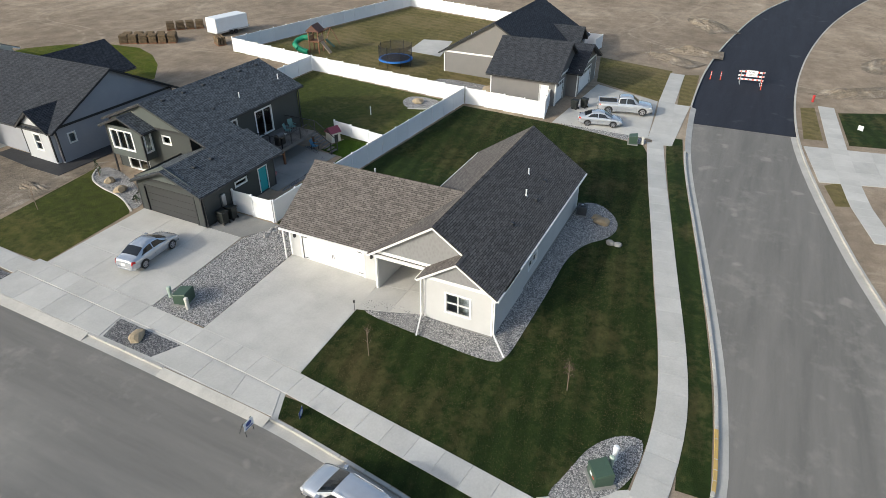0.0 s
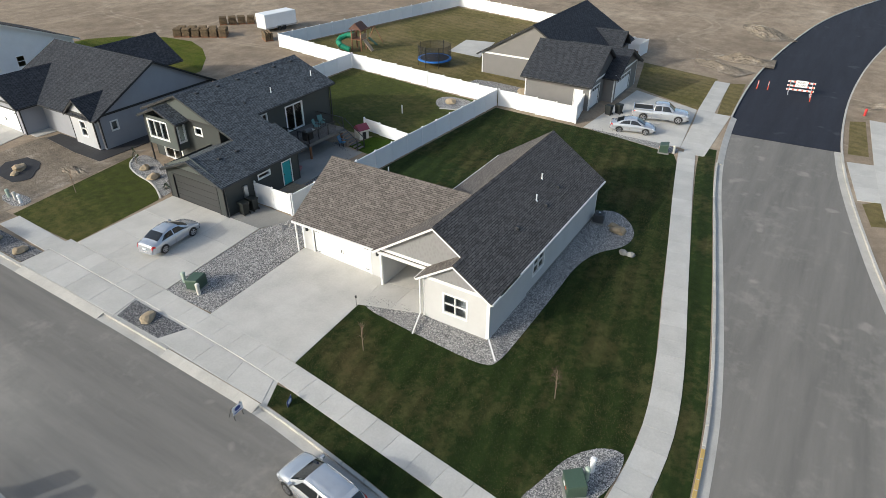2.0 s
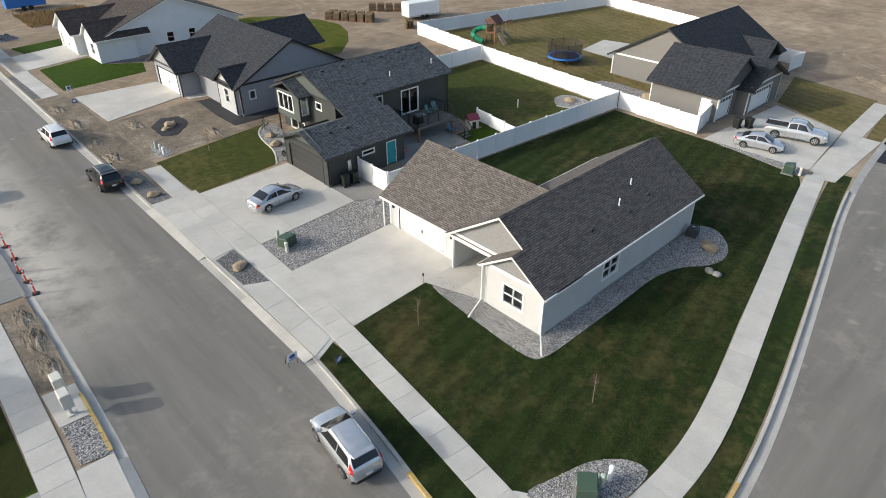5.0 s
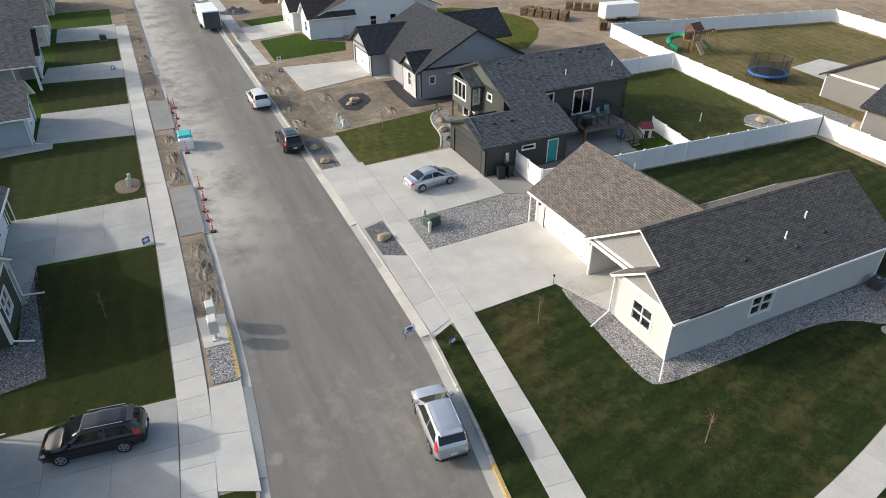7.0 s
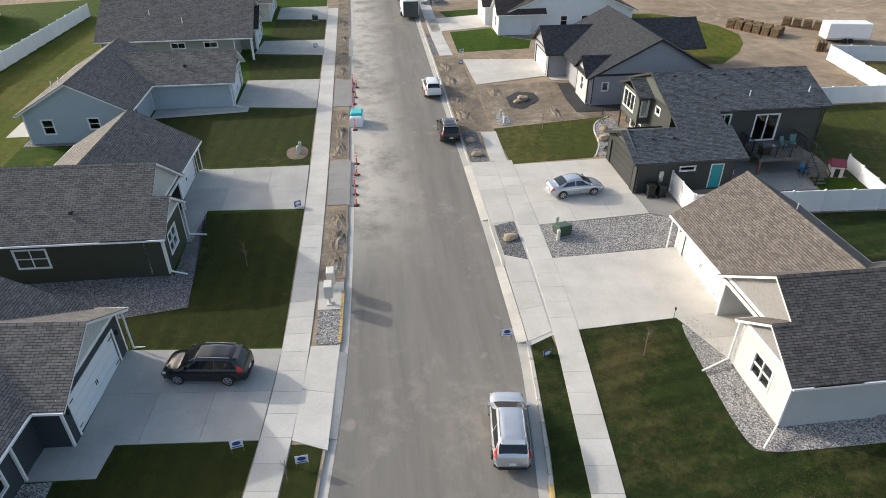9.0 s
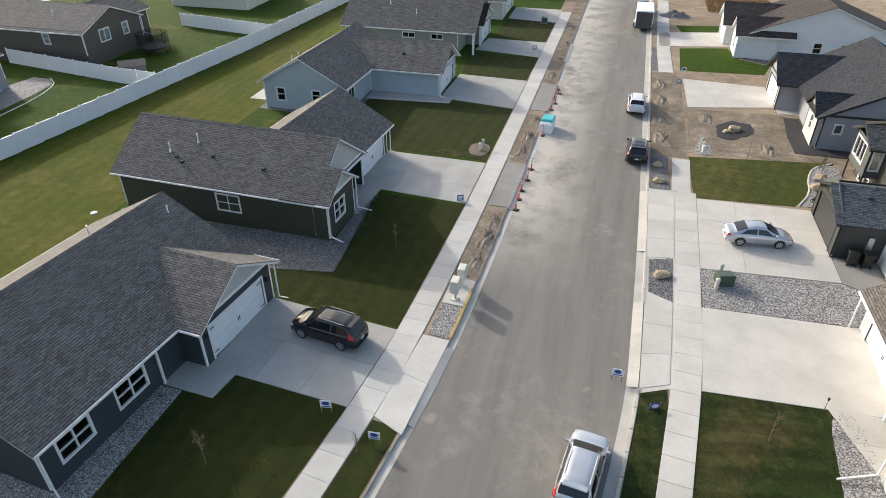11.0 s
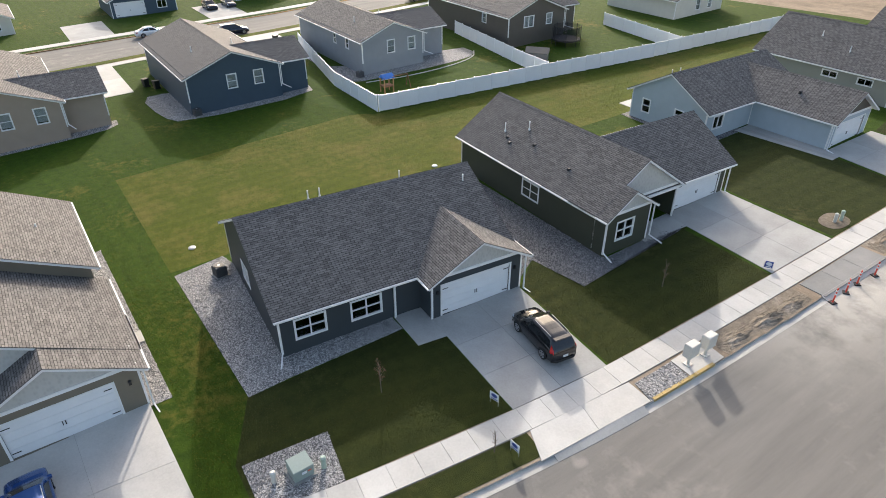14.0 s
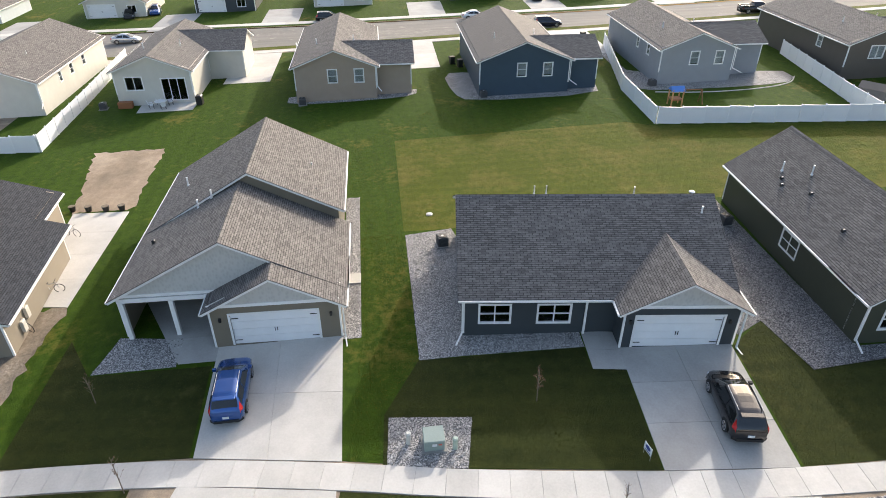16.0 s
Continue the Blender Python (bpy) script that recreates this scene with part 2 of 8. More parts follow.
LAWN2 = turf("yard_turf", (0.068, 0.0824, 0.016), (0.12, 0.104, 0.036), (0.04, 0.048, 0.0144), 0.62, 0.12, 20)
LAWN3 = turf("dry_turf", (0.15, 0.125, 0.045), (0.2, 0.155, 0.075), (0.085, 0.082, 0.027), 0.9, 0.2, 10)
# west lawns: brighter, yellower green puts the glow of backlit grass into the colour
LAWN4 = turf("lush_turf", (0.0442, 0.0833, 0.0051), (0.1148, 0.1062, 0.0187), (0.0238, 0.051, 0.0034), 0.4, 0.12, 85)
LAWN5 = turf("back_turf", (0.081, 0.1035, 0.0099), (0.1395, 0.1188, 0.0288), (0.063, 0.0792, 0.009), 0.75, 0.15, 0)
# sod east of the west houses, its green darkened to deepen their shade
LAWN6 = turf("shaded_sod_turf", (0.03974, 0.04769, 0.0106), (0.06624, 0.06293, 0.01987), (0.02385, 0.0318, 0.007286), 0.35, 0.2, 5)
GRAVEL = pebbles("river_gravel", (0.29, 0.285, 0.28), (0.12, 0.12, 0.12), (0.53, 0.51, 0.49), 17.0)
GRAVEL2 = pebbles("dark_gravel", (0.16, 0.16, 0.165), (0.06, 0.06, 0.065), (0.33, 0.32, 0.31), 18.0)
FABRIC = plain("landscape_fabric", (0.035, 0.035, 0.038), (0.02, 0.02, 0.022), 0.8, s2=5, bump=0.5, dist=0.03)
STONE = plain("sandstone", (0.45, 0.36, 0.24), (0.29, 0.225, 0.145), 0.9, s1=2.5, s2=16, bump=0.6, dist=0.03, rnd=0.2)
PEB = plain("stone_chips", (0.36, 0.35, 0.34), (0.13, 0.13, 0.13), 0.85, s1=9, s2=30, bump=0)
TRIM = plain("white_trim", (0.78, 0.78, 0.77), (0.68, 0.68, 0.67), 0.5, s1=1.2, s2=20, bump=0.05)
VINYL = plain("white_vinyl", (0.8, 0.81, 0.83), (0.74, 0.75, 0.77), 0.4, s1=0.5, s2=9, bump=0.03, rnd=0.05)
DTRIM = flat("dark_trim", (0.025, 0.026, 0.028), 0.5)
GDOOR = plain("white_door_paint", (0.76, 0.77, 0.78), (0.7, 0.71, 0.72), 0.45, s1=1.0, s2=9, bump=0.03)
DDOOR = flat("charcoal_door_paint", (0.03, 0.032, 0.034), 0.5)
TEAL = flat("teal_paint", (0.02, 0.3, 0.33), 0.45)
GLASS = glassy("window_glass")
INNER = flat("dim_plaster", (0.12, 0.12, 0.12), 0.9)
BLIND = plain("pale_blind", (0.5, 0.5, 0.48), None, 0.8)
BLACK = flat("black_iron", (0.012, 0.012, 0.013), 0.45)
METAL = flat("galvanised_steel", (0.45, 0.46, 0.47), 0.4, 0.8)
HVAC = plain("dark_grey_casing", (0.07, 0.075, 0.08), (0.045, 0.048, 0.052), 0.5, s2=30)
GREENBOX = plain("green_powder_coat", (0.05, 0.085, 0.06), (0.04, 0.068, 0.048), 0.5, s2=8, bump=0.04)
PALEG = plain("pale_green_plastic", (0.42, 0.5, 0.42), (0.33, 0.4, 0.33), 0.6)
BEIGE = plain("beige_enamel", (0.6, 0.58, 0.52), (0.52, 0.5, 0.45), 0.5)
WOOD = plain("cedar_stain", (0.22, 0.1, 0.05), (0.14, 0.065, 0.035), 0.7, s1=2, s2=20)
DECK = plain("deck_boards", (0.13, 0.125, 0.12), (0.09, 0.086, 0.083), 0.8, s1=2, s2=14)
BIN = flat("dark_green_bin", (0.014, 0.017, 0.016), 0.5)
ORANGE = flat("orange_plastic", (0.75, 0.09, 0.05), 0.5)
RUBBER = flat("black_rubber", (0.014, 0.014, 0.014), 0.8)
WHITE = plain("white_enamel", (0.78, 0.79, 0.8), (0.7, 0.71, 0.72), 0.4, s2=6, bump=0.02)
BLUEP = flat("blue_vinyl", (0.02, 0.14, 0.45), 0.5)
SIGNB = flat("sign_blue", (0.03, 0.06, 0.25), 0.5)
BARK = plain("sapling_bark", (0.25, 0.19, 0.14), (0.15, 0.11, 0.08), 0.9)
REDLEAF = plain("russet_leaf", (0.17, 0.085, 0.045), (0.1, 0.05, 0.028), 0.9)
EVERG = plain("juniper_needles", (0.045, 0.07, 0.035), (0.025, 0.04, 0.02), 0.95)
SODM = plain("rolled_sod", (0.16, 0.11, 0.065), (0.06, 0.05, 0.03), 1.0, s1=3, s2=14, bump=0.7, dist=0.04)
SH_A = shingle("weathered_brown_shingles", (0.163, 0.149, 0.14), (0.11, 0.1, 0.094), (0.217, 0.196, 0.181))
SH_W = shingle("driftwood_shingles", (0.19, 0.181, 0.175), (0.13, 0.124, 0.12), (0.25, 0.237, 0.228))
SH_B = shingle("slate_blue_shingles", (0.105, 0.12, 0.137), (0.055, 0.065, 0.077), (0.16, 0.178, 0.193))
SH_C = shingle("charcoal_shingles", (0.046, 0.052, 0.064), (0.03, 0.034, 0.043), (0.066, 0.073, 0.087))
SH_D = shingle("dark_brown_shingles", (0.085, 0.072, 0.068), (0.055, 0.048, 0.046), (0.11, 0.096, 0.09))


# ---- mesh helpers ----
class MB:
    def __init__(self):
        self.v, self.f, self.m, self.uv = [], [], [], {}

    def face(self, pts, mat=0, uv=None):
        n = len(self.v)
        self.v += [tuple(p) for p in pts]
        if uv:
            self.uv[len(self.f)] = uv
        self.f.append(tuple(range(n, n + len(pts))))
        self.m.append(mat)
        return self

    def box(self, x0, x1, y0, y1, z0, z1, mat=0, c=0.0):
        """A box; c shaves its upper edges."""
        n = len(self.v)
        if not c:
            self.v += [(x, y, z) for z in (z0, z1) for x, y in ((x0, y0), (x1, y0), (x1, y1), (x0, y1))]
            rings = 2
        else:
            self.v += [(x, y, z) for z in (z0, z1 - c) for x, y in ((x0, y0), (x1, y0), (x1, y1), (x0, y1))]
            self.v += [(x, y, z1) for x, y in ((x0 + c, y0 + c), (x1 - c, y0 + c), (x1 - c, y1 - c), (x0 + c, y1 - c))]
            rings = 3
        self._skin(n, rings, 4, mat)
        return self

    def _skin(self, n, rings, k, mat, caps=True):
        for r in range(rings - 1):
            for i in range(k):
                j = (i + 1) % k
                self.f.append((n + r * k + i, n + r * k + j, n + r * k + k + j, n + r * k + k + i))
                self.m.append(mat)
        if caps:
            self.f.append(tuple(n + i for i in reversed(range(k))))
            self.f.append(tuple(n + (rings - 1) * k + i for i in range(k)))
            self.m += [mat, mat]

    def loft(self, rings, mat=0, caps=True):
        n = len(self.v)
        for ring in rings:
            self.v += [tuple(p) for p in ring]
        self._skin(n, len(rings), len(rings[0]), mat, caps)
        return self

    def cyl(self, x, y, z0, z1, r0, r1=None, k=12, mat=0):
        r1 = r0 if r1 is None else r1
        return self.loft([[(x + r * math.cos(6.2832 * i / k), y + r * math.sin(6.2832 * i / k), z) for i in range(k)] for z, r in ((z0, r0), (z1, r1))], mat)

    def tube(self, a, b, r, r1=None, k=8, mat=0):
        a, b = Vector(a), Vector(b)
        r1 = r if r1 is None else r1
        q = (b - a).to_track_quat("Z", "Y").to_matrix()
        circ = [q @ Vector((math.cos(6.2832 * i / k), math.sin(6.2832 * i / k), 0)) for i in range(k)]
        return self.loft([[a + d * r for d in circ], [b + d * r1 for d in circ]], mat)

    def beam(self, a, b, w, h, mat=0):
        """A square bar from a to b."""
        a, b = Vector(a), Vector(b)
        d = (b - a).normalized()
        s = d.cross(Vector((0, 0, 1)))
        s = s.normalized() if s.length > 1e-3 else Vector((1, 0, 0))
        u = s.cross(d)
        o = [s * (w / 2) + u * (h / 2), s * (-w / 2) + u * (h / 2), s * (-w / 2) - u * (h / 2), s * (w / 2) - u * (h / 2)]
        return self.loft([[a + p for p in o], [b + p for p in o]], mat)

    def mesh(self, name, mats):
        me = bpy.data.meshes.new(name)
        me.from_pydata(self.v, [], self.f)
        for m in mats if isinstance(mats, (list, tuple)) else [mats]:
            me.materials.append(m)
        me.polygons.foreach_set("material_index", self.m)
        if self.uv:
            lay = me.uv_layers.new(name="metres")
            for i, co in self.uv.items():
                for li, c in zip(me.polygons[i].loop_indices, co):
                    lay.data[li].uv = c
        me.validate()
        bm = bmesh.new()
        bm.from_mesh(me)
        bmesh.ops.recalc_face_normals(bm, faces=bm.faces)
        bm.to_mesh(me)
        bm.free()
        return me


def part(name, mb, mats, parent=None, label=""):
    ob = new(name, mb.mesh(name, mats) if isinstance(mb, MB) else mb)
    ob.parent = parent
    return tagged(ob, label) if label else ob


def thing(name, x, y, label, category, rot=0.0, z=None, group=""):
    e = new(name)
    e.empty_display_size = 0.3
    e.matrix_world = pose(x, y, gz(x, y) if z is None else z, 0, 0, rot)
    return tagged(e, label, category, group)


def smooth_shade(ob):
    for p in ob.data.polygons:
        p.use_smooth = True
    return ob


def curved(poly, rounds=2, closed=True):
    """Corner cutting, for beds and kerbs that bend."""
    pts = [Vector(p) for p in poly]
    for _ in range(rounds):
        out = [] if closed else [pts[0]]
        n = len(pts)
        for i in range(n if closed else n - 1):
            a, b = pts[i], pts[(i + 1) % n]
            out += [a * 0.75 + b * 0.25, a * 0.25 + b * 0.75]
        if not closed:
            out.append(pts[-1])
        pts = out
    return [tuple(p) for p in pts]


def tess(loops):
    from mathutils.geometry import tessellate_polygon
    flatv = [p for lp in loops for p in lp]
    return flatv, tessellate_polygon([[Vector((x, y, 0)) for x, y in lp] for lp in loops])


def sheet(name, loops, top, mat, label, category, kind="structure", thick=0.0, grid=False):
    """A sheet that follows the slope of the ground, with a skirt where it has thickness."""
    loops = [list(lp) for lp in (loops if isinstance(loops[0][0], (list, tuple)) else [loops])]
    pts, tris = tess(loops)
    mb = MB()
    mb.v = [(x, y, gz(x, y) + top) for x, y in pts]
    for t in tris:
        a, b, c = (Vector(mb.v[i]) for i in t)
        if (b - a).cross(c - a).z < 0:
            t = t[::-1]
        mb.f.append(tuple(t))
        mb.m.append(0)
    if thick:
        n = 0
        for lp in loops:
            k = len(lp)
            base = len(mb.v)
            mb.v += [(x, y, gz(x, y) + top - thick) for x, y in lp]
            for i in range(k):
                j = (i + 1) % k
                mb.f.append((n + i, n + j, base + j, base + i))
                mb.m.append(0)
            n += k
    ob = new(name, mb.mesh(name, mat))
    return tagged(ob, label, category, kind=kind)


def along(line, step):
    """Points at even steps along a line, with the way to its left."""
    pts = [Vector(p) for p in line]
    out, left, dist = [], 0.0, 0.0
    total = sum((b - a).length for a, b in zip(pts, pts[1:]))
    n = max(1, round(total / step))
    marks = [total * i / n for i in range(n + 1)]
    for a, b in zip(pts, pts[1:]):
        seg = (b - a).length
        while marks and marks[0] <= dist + seg + 1e-6:
            d = (b - a) / seg
            out.append((a + d * (marks.pop(0) - dist), Vector((-d.y, d.x))))
        dist += seg
    return out


def strip(line, w0, w1):
    """An outline between two offsets from a line, to its left."""
    rows = along(line, 1.5)
    return [tuple(p + n * w0) for p, n in rows] + [tuple(p + n * w1) for p, n in reversed(rows)]


def slab_piece(name, quad, top, thick, mat, parent, gap=0.006, cham=0.006):
    c = sum((Vector(p) for p in quad), Vector((0, 0))) / 4
    rings = []
    for z, g in ((top - thick, gap), (top - cham, gap), (top, gap + cham)):
        ring = []
        for p in quad:
            d = (Vector(p) - c)
            q = Vector(p) - d.normalized() * g * 1.4
            ring.append((q.x, q.y, gz(q.x, q.y) + z))
        rings.append(ring)
    return part(name, MB().loft(rings), mat, parent)


def paving(name, line, w0, w1, step, top, mat, label, under=True):
    """A run of slabs, each a piece of its own, on a bed."""
    rows = along(line, step)
    base = sheet(name, [tuple(p + n * w0) for p, n in rows] + [tuple(p + n * w1) for p, n in reversed(rows)], top - 0.035, JOINT, label, "pavement")
    for (p, n), (q, k) in zip(rows, rows[1:]):
        slab_piece("slab", [p + n * w0, q + k * w0, q + k * w1, p + n * w1], top, 0.09, mat, base)
    return base


def drive(name, a, b, c, d, nu, nv, top, mat, label):
    """Driveway between four corners, in nu by nv slabs."""
    A, B, C, D = (Vector(p) for p in (a, b, c, d))
    base = sheet(name, [a, b, c, d], top - 0.035, JOINT, label, "driveway")

    def at(u, v):
        return (A * (1 - u) + B * u) * (1 - v) + (D * (1 - u) + C * u) * v

    for i in range(nu):
        for j in range(nv):
            slab_piece("slab", [at(i / nu, j / nv), at((i + 1) / nu, j / nv), at((i + 1) / nu, (j + 1) / nv), at(i / nu, (j + 1) / nv)], top, 0.09, mat, base)
    return base


# ---- ground, roads, pavements ----
W_IN = [(-8.0, 110), (-8.1, 60), (-8.2, 36), (-8.3, 17), (-8.7, 1.3), (-9.3, -5.1), (-10.5, -14.3), (-11.7, -20.4), (-12.8, -27.8), (-13.2, -34.5), (-13.2, -37.2), (-13, -60)]
W_IN = curved(W_IN, 2, False)
W_KERB = [(p.x, p.y) for p, n in [(q + k * 3.3, k) for q, k in along(W_IN, 2.5)]]
E_KERB = curved([(5.5, 110), (5.5, 65), (5.45, 37), (5.5, 16.4), (5.3, 4), (5.2, -0.2), (4.8, -3.8), (4.35, -7.4), (3.8, -10.8), (3.4, -15), (5.5, -20), (10.8, -20.6), (13.5, -20.4), (17.5, -20.0), (22.3, -19.2), (28.3, -18.0), (36, -16.4), (46.3, -14.2), (54.8, -13.0), (66, -12.2), (81, -12.0), (98.8, -13.3), (121, -16.2), (138, -20.5), (170, -31)], 2, False)
S_KERB = curved([(175, -45), (147.8, -35), (121, -28.1), (98.3, -24.5), (82, -23.1), (70, -22.9), (59, -23.4), (49.6, -24.8), (41.4, -26.4), (35.8, -27.6), (30.6, -29.0), (22, -31.5), (12, -36), (4, -44), (1, -52), (0, -60)], 2, False)
ROAD_LOOP = [tuple(p) for p in W_KERB[::-1]] + E_KERB + S_KERB
FAR_ROAD = [(-89, -100), (-91.5, -30), (-94, 20), (-98, 80), (-109, 80), (-104.5, 20), (-104.5, -30), (-108, -100)]
ROADZ = -0.13
R = 1600
sheet("ground", [[(-R, -R), (R, -R), (R, R), (-R, R)], ROAD_LOOP, FAR_ROAD], 0.0, DIRT, "bare tan graded soil with tyre tracks, reaching the distance", "ground")
sheet("road", ROAD_LOOP, ROADZ, ROAD, "worn grey asphalt street with dusty pale patches", "road")
sheet("road_far", FAR_ROAD, ROADZ, ROAD, "grey asphalt street behind the back row of houses", "road")
NEWLOOP = [p for p in E_KERB if p[0] > 57] + [(175, -45)] + [p for p in S_KERB if 59.5 < p[0] < 174]
sheet("road_new", NEWLOOP, ROADZ + 0.02, ROADNEW, "fresh black asphalt laid up to a straight seam", "road", thick=0.02)


def kerb(name, line, side, mat, label, step=3.0, wide=0.16, pan=0.45, top=0.052, dropped=()):
    """Kerb stones with a gutter pan, in cast lengths, dropped where driveways meet the street."""
    rows = along(line, step)
    base = sheet(name, [tuple(p - n * side * 0.01) for p, n in rows] + [tuple(p - n * side * pan) for p, n in reversed(rows)], ROADZ + 0.012, mat, label, "kerb")
    for (p, n), (q, k) in zip(rows, rows[1:]):
        a, b = n * side, k * side
        mid = (p + q) / 2
        low = any(x0 < mid.x < x1 and y0 < mid.y < y1 for x0, x1, y0, y1 in dropped)
        if low:
            quad = [(p - a * pan, ROADZ + 0.016), (q - b * pan, ROADZ + 0.016), (q + b * 0.06, 0.046), (p + a * 0.06, 0.046)]
            part("kerb_ramp", MB().loft([[(v.x, v.y, gz(v.x, v.y) + z + d) for v, z in quad] for d in (-0.1, 0.0)]), mat, base)
            continue
        quad = [p - a * 0.03, q - b * 0.03, q + b * wide, p + a * wide]
        slab_piece("kerb_stone", quad, top, 0.24, mat, base, 0.004, 0.04)
    return base


kerb("kerb_west", [p for p in W_KERB if -58 < p[1] < 95], -1, KERB, "pale concrete kerb and gutter along the street", 1.5, top=-0.04, dropped=[(-20, 0, y0, y1) for y0, y1 in ((-28.4, -20.6), (-6.0, 1.1), (17.2, 24.9), (37.6, 45.6), (55, 62))])
kerb("kerb_east", [p for p in E_KERB if p[0] < 160 and p[1] < 95], 1, KERB, "pale concrete kerb curving round the corner lot", 1.5, pan=0.55, dropped=((5, 6.5, 0.4, 8.4), (5, 6.5, 13.2, 23.0), (51, 64, -14, -11)))
kerb("kerb_south", [p for p in S_KERB if p[0] < 165], 1, KERB, "pale concrete kerb on the far side of the side street", pan=0.6)

for nm, line, sg, y0, y1, lab in (("kerb_yellow_west", W_KERB, -1, 1.0, 6.4, "yellow painted kerb by mailboxes"), ("kerb_yellow_east", [p for p in E_KERB if p[0] < 9], 1, -17, -9.2, "yellow painted kerb at the corner"), ("kerb_yellow_side", [p for p in E_KERB if 10.5 < p[0] < 15.5], 1, -30, 0, "yellow painted kerb on the side street")):
    rows = [(q, k) for q, k in along(line, 0.7) if y0 < q.y < y1]
    base = None
    for (p, n), (q, k) in zip(rows, rows[1:]):
        a, b = n * sg, k * sg
        piece = slab_piece(nm if base is None else "painted_kerb", [p - a * 0.034, q - b * 0.034, q + b * 0.165, p + a * 0.165], 0.058, 0.18, YELLOW, base, 0.0, 0.025)
        if base is None:
            base = tagged(piece, lab, "kerb", kind="structure")

# turf
WEST_LAWN = [(-8.4, 90), (-8.3, 36), (-8.4, 17), (-8.8, 1.3), (-9.4, -5.1), (-10.6, -14.3), (-11.8, -20.4), (-12.9, -27.8), (-13.3, -37.2), (-13.2, -60), (-86, -60), (-88, -30), (-91, 20), (-95, 80), (-40, 90)]
sheet("lawn_west", WEST_LAWN, 0.012, LAWN4, "sunlit green lawn shared behind and between houses", "lawn")
sheet("lawn_back", [(-33.2, -12.8), (-33.3, -16.4), (-51.5, -16.5), (-52.5, 8), (-51, 10.5), (-48.6, 30), (-45.5, 50), (-43, 78), (-36, 70), (-34.5, 30), (-35, 10)], 0.02, LAWN5, "yellowing sod strip with visible seams behind houses", "lawn")
for quad, mt in (
    ([(-9.38, -5.15), (-16.6, -4.55), (-16.5, -6.4), (-18.4, -6.4), (-18.5, -16.2), (-14.5, -18.3), (-11.2, -18.4)], LAWN6),
    ([(-8.8, 1.5), (-17.4, 2.3), (-19.32, 5.02), (-14.87, 5.71), (-16.05, 18.15), (-15.5, 16.9), (-8.4, 16.7)], LAWN6),
    ([(-8.4, 24.7), (-17.6, 24.9), (-24, 30), (-24, 38), (-15.3, 38), (-8.3, 37.2)], LAWN6),
    ([(-8.3, 46.4), (-16.2, 47), (-17.5, 55.5), (-8.2, 55)], LAWN6),
    ([(-8.2, 62), (-15.5, 63), (-15.5, 73), (-8.2, 72)], LAWN6),
    ([(-12.9, -28), (-19.6, -28.3), (-19.6, -35.3), (-23, -37.5), (-13.3, -37.5)], LAWN6),
):
    sheet("front_lawn", quad, 0.02, mt, "dark green laid sod front lawn", "lawn")
LAWN_A = [(8.55, 0.9), (8.11, -2.6), (7.66, -6.5), (7.3, -9.8), (6.9, -13.3), (9.2, -16.9), (12.6, -17.2), (16, -17.1), (20.8, -16.2), (26.6, -14.9), (34.3, -13.3), (41.1, -11.8), (48.4, -10.3), (50, -9.6), (51.2, -2), (51.2, 10.4), (31, 11.7), (20.8, 12.2), (20, 9), (17.5, 8.4), (17, 1.3)]
sheet("lawn_corner", LAWN_A, 0.015, LAWN, "dark green mown lawn with dry patches round the corner house", "lawn")
sheet("verge_corner", [(6.75, 0.55), (5.4, -0.1), (4.98, -3.8), (4.55, -7.4), (4.0, -10.8), (3.7, -14.2), (5.5, -13.6), (5.7, -11.7), (6.15, -7.5), (6.6, -3.4), (6.85, -1.2)], 0.015, LAWN, "narrow dark green grass verge beside the kerb", "lawn")
sheet("verge_side", strip(curved([(10.4, -20.4), (17.5, -19.8), (28.3, -17.8), (46.3, -14.0), (53.5, -12.9)], 2, False), 0.0, 1.55), 0.015, LAWN, "long dark green grass verge beside the side street", "lawn")
sheet("lawn_h2_front", [(9.1, 22.5), (16.6, 23.0), (18.5, 25.2), (18.6, 27.4), (19.9, 29.4), (21.3, 31.9), (9.0, 30.2)], 0.015, LAWN2, "mown front lawn going yellow at the edges", "lawn")
sheet("lawn_h2_back", [(37.3, 12), (51.6, 10.9), (53, 32), (38, 32.2), (36.5, 19)], 0.015, LAWN2, "fenced back lawn half dry and half green", "lawn")
sheet("lawn_h2_strip", [(21, 12.4), (37, 12), (37, 16.6), (33.6, 17.2), (33.2, 14.5), (21, 14.8)], 0.015, LAWN4, "small strip of fresh green turf by the fence", "lawn")
sheet("lawn_fenced", [(52.3, 11), (54.3, 46), (91.5, 39), (89.3, 20), (80, 12), (58, 9)], 0.012, LAWN3, "large dry yellow-brown back lawn inside white fence", "lawn")
sheet("lawn_h5_front", [(63.8, -8.9), (67.5, -0.5), (78.5, 1.8), (77, -8.2)], 0.012, LAWN3, "patchy yellow-green new front lawn", "lawn")
sheet("verge_h5", [(63.8, -10.8), (76, -9.7), (77, -11.6), (64.3, -12.3)], 0.012, LAWN3, "yellowing grass verge beside new road", "lawn")
sheet("lawn_h3_side", curved([(30, 60), (31, 50), (39, 44.5), (47, 52), (50, 60), (44, 70), (34, 71)], 1), 0.012, LAWN5, "green lawn behind the pale house", "lawn")
sheet("lawn_h4_front", [(9.2, 63.6), (9.0, 54.3), (18.5, 55.0), (19.6, 58.6), (16.3, 60.6), (15.2, 65.0)], 0.012, LAWN4, "fresh green front lawn of white house", "lawn")
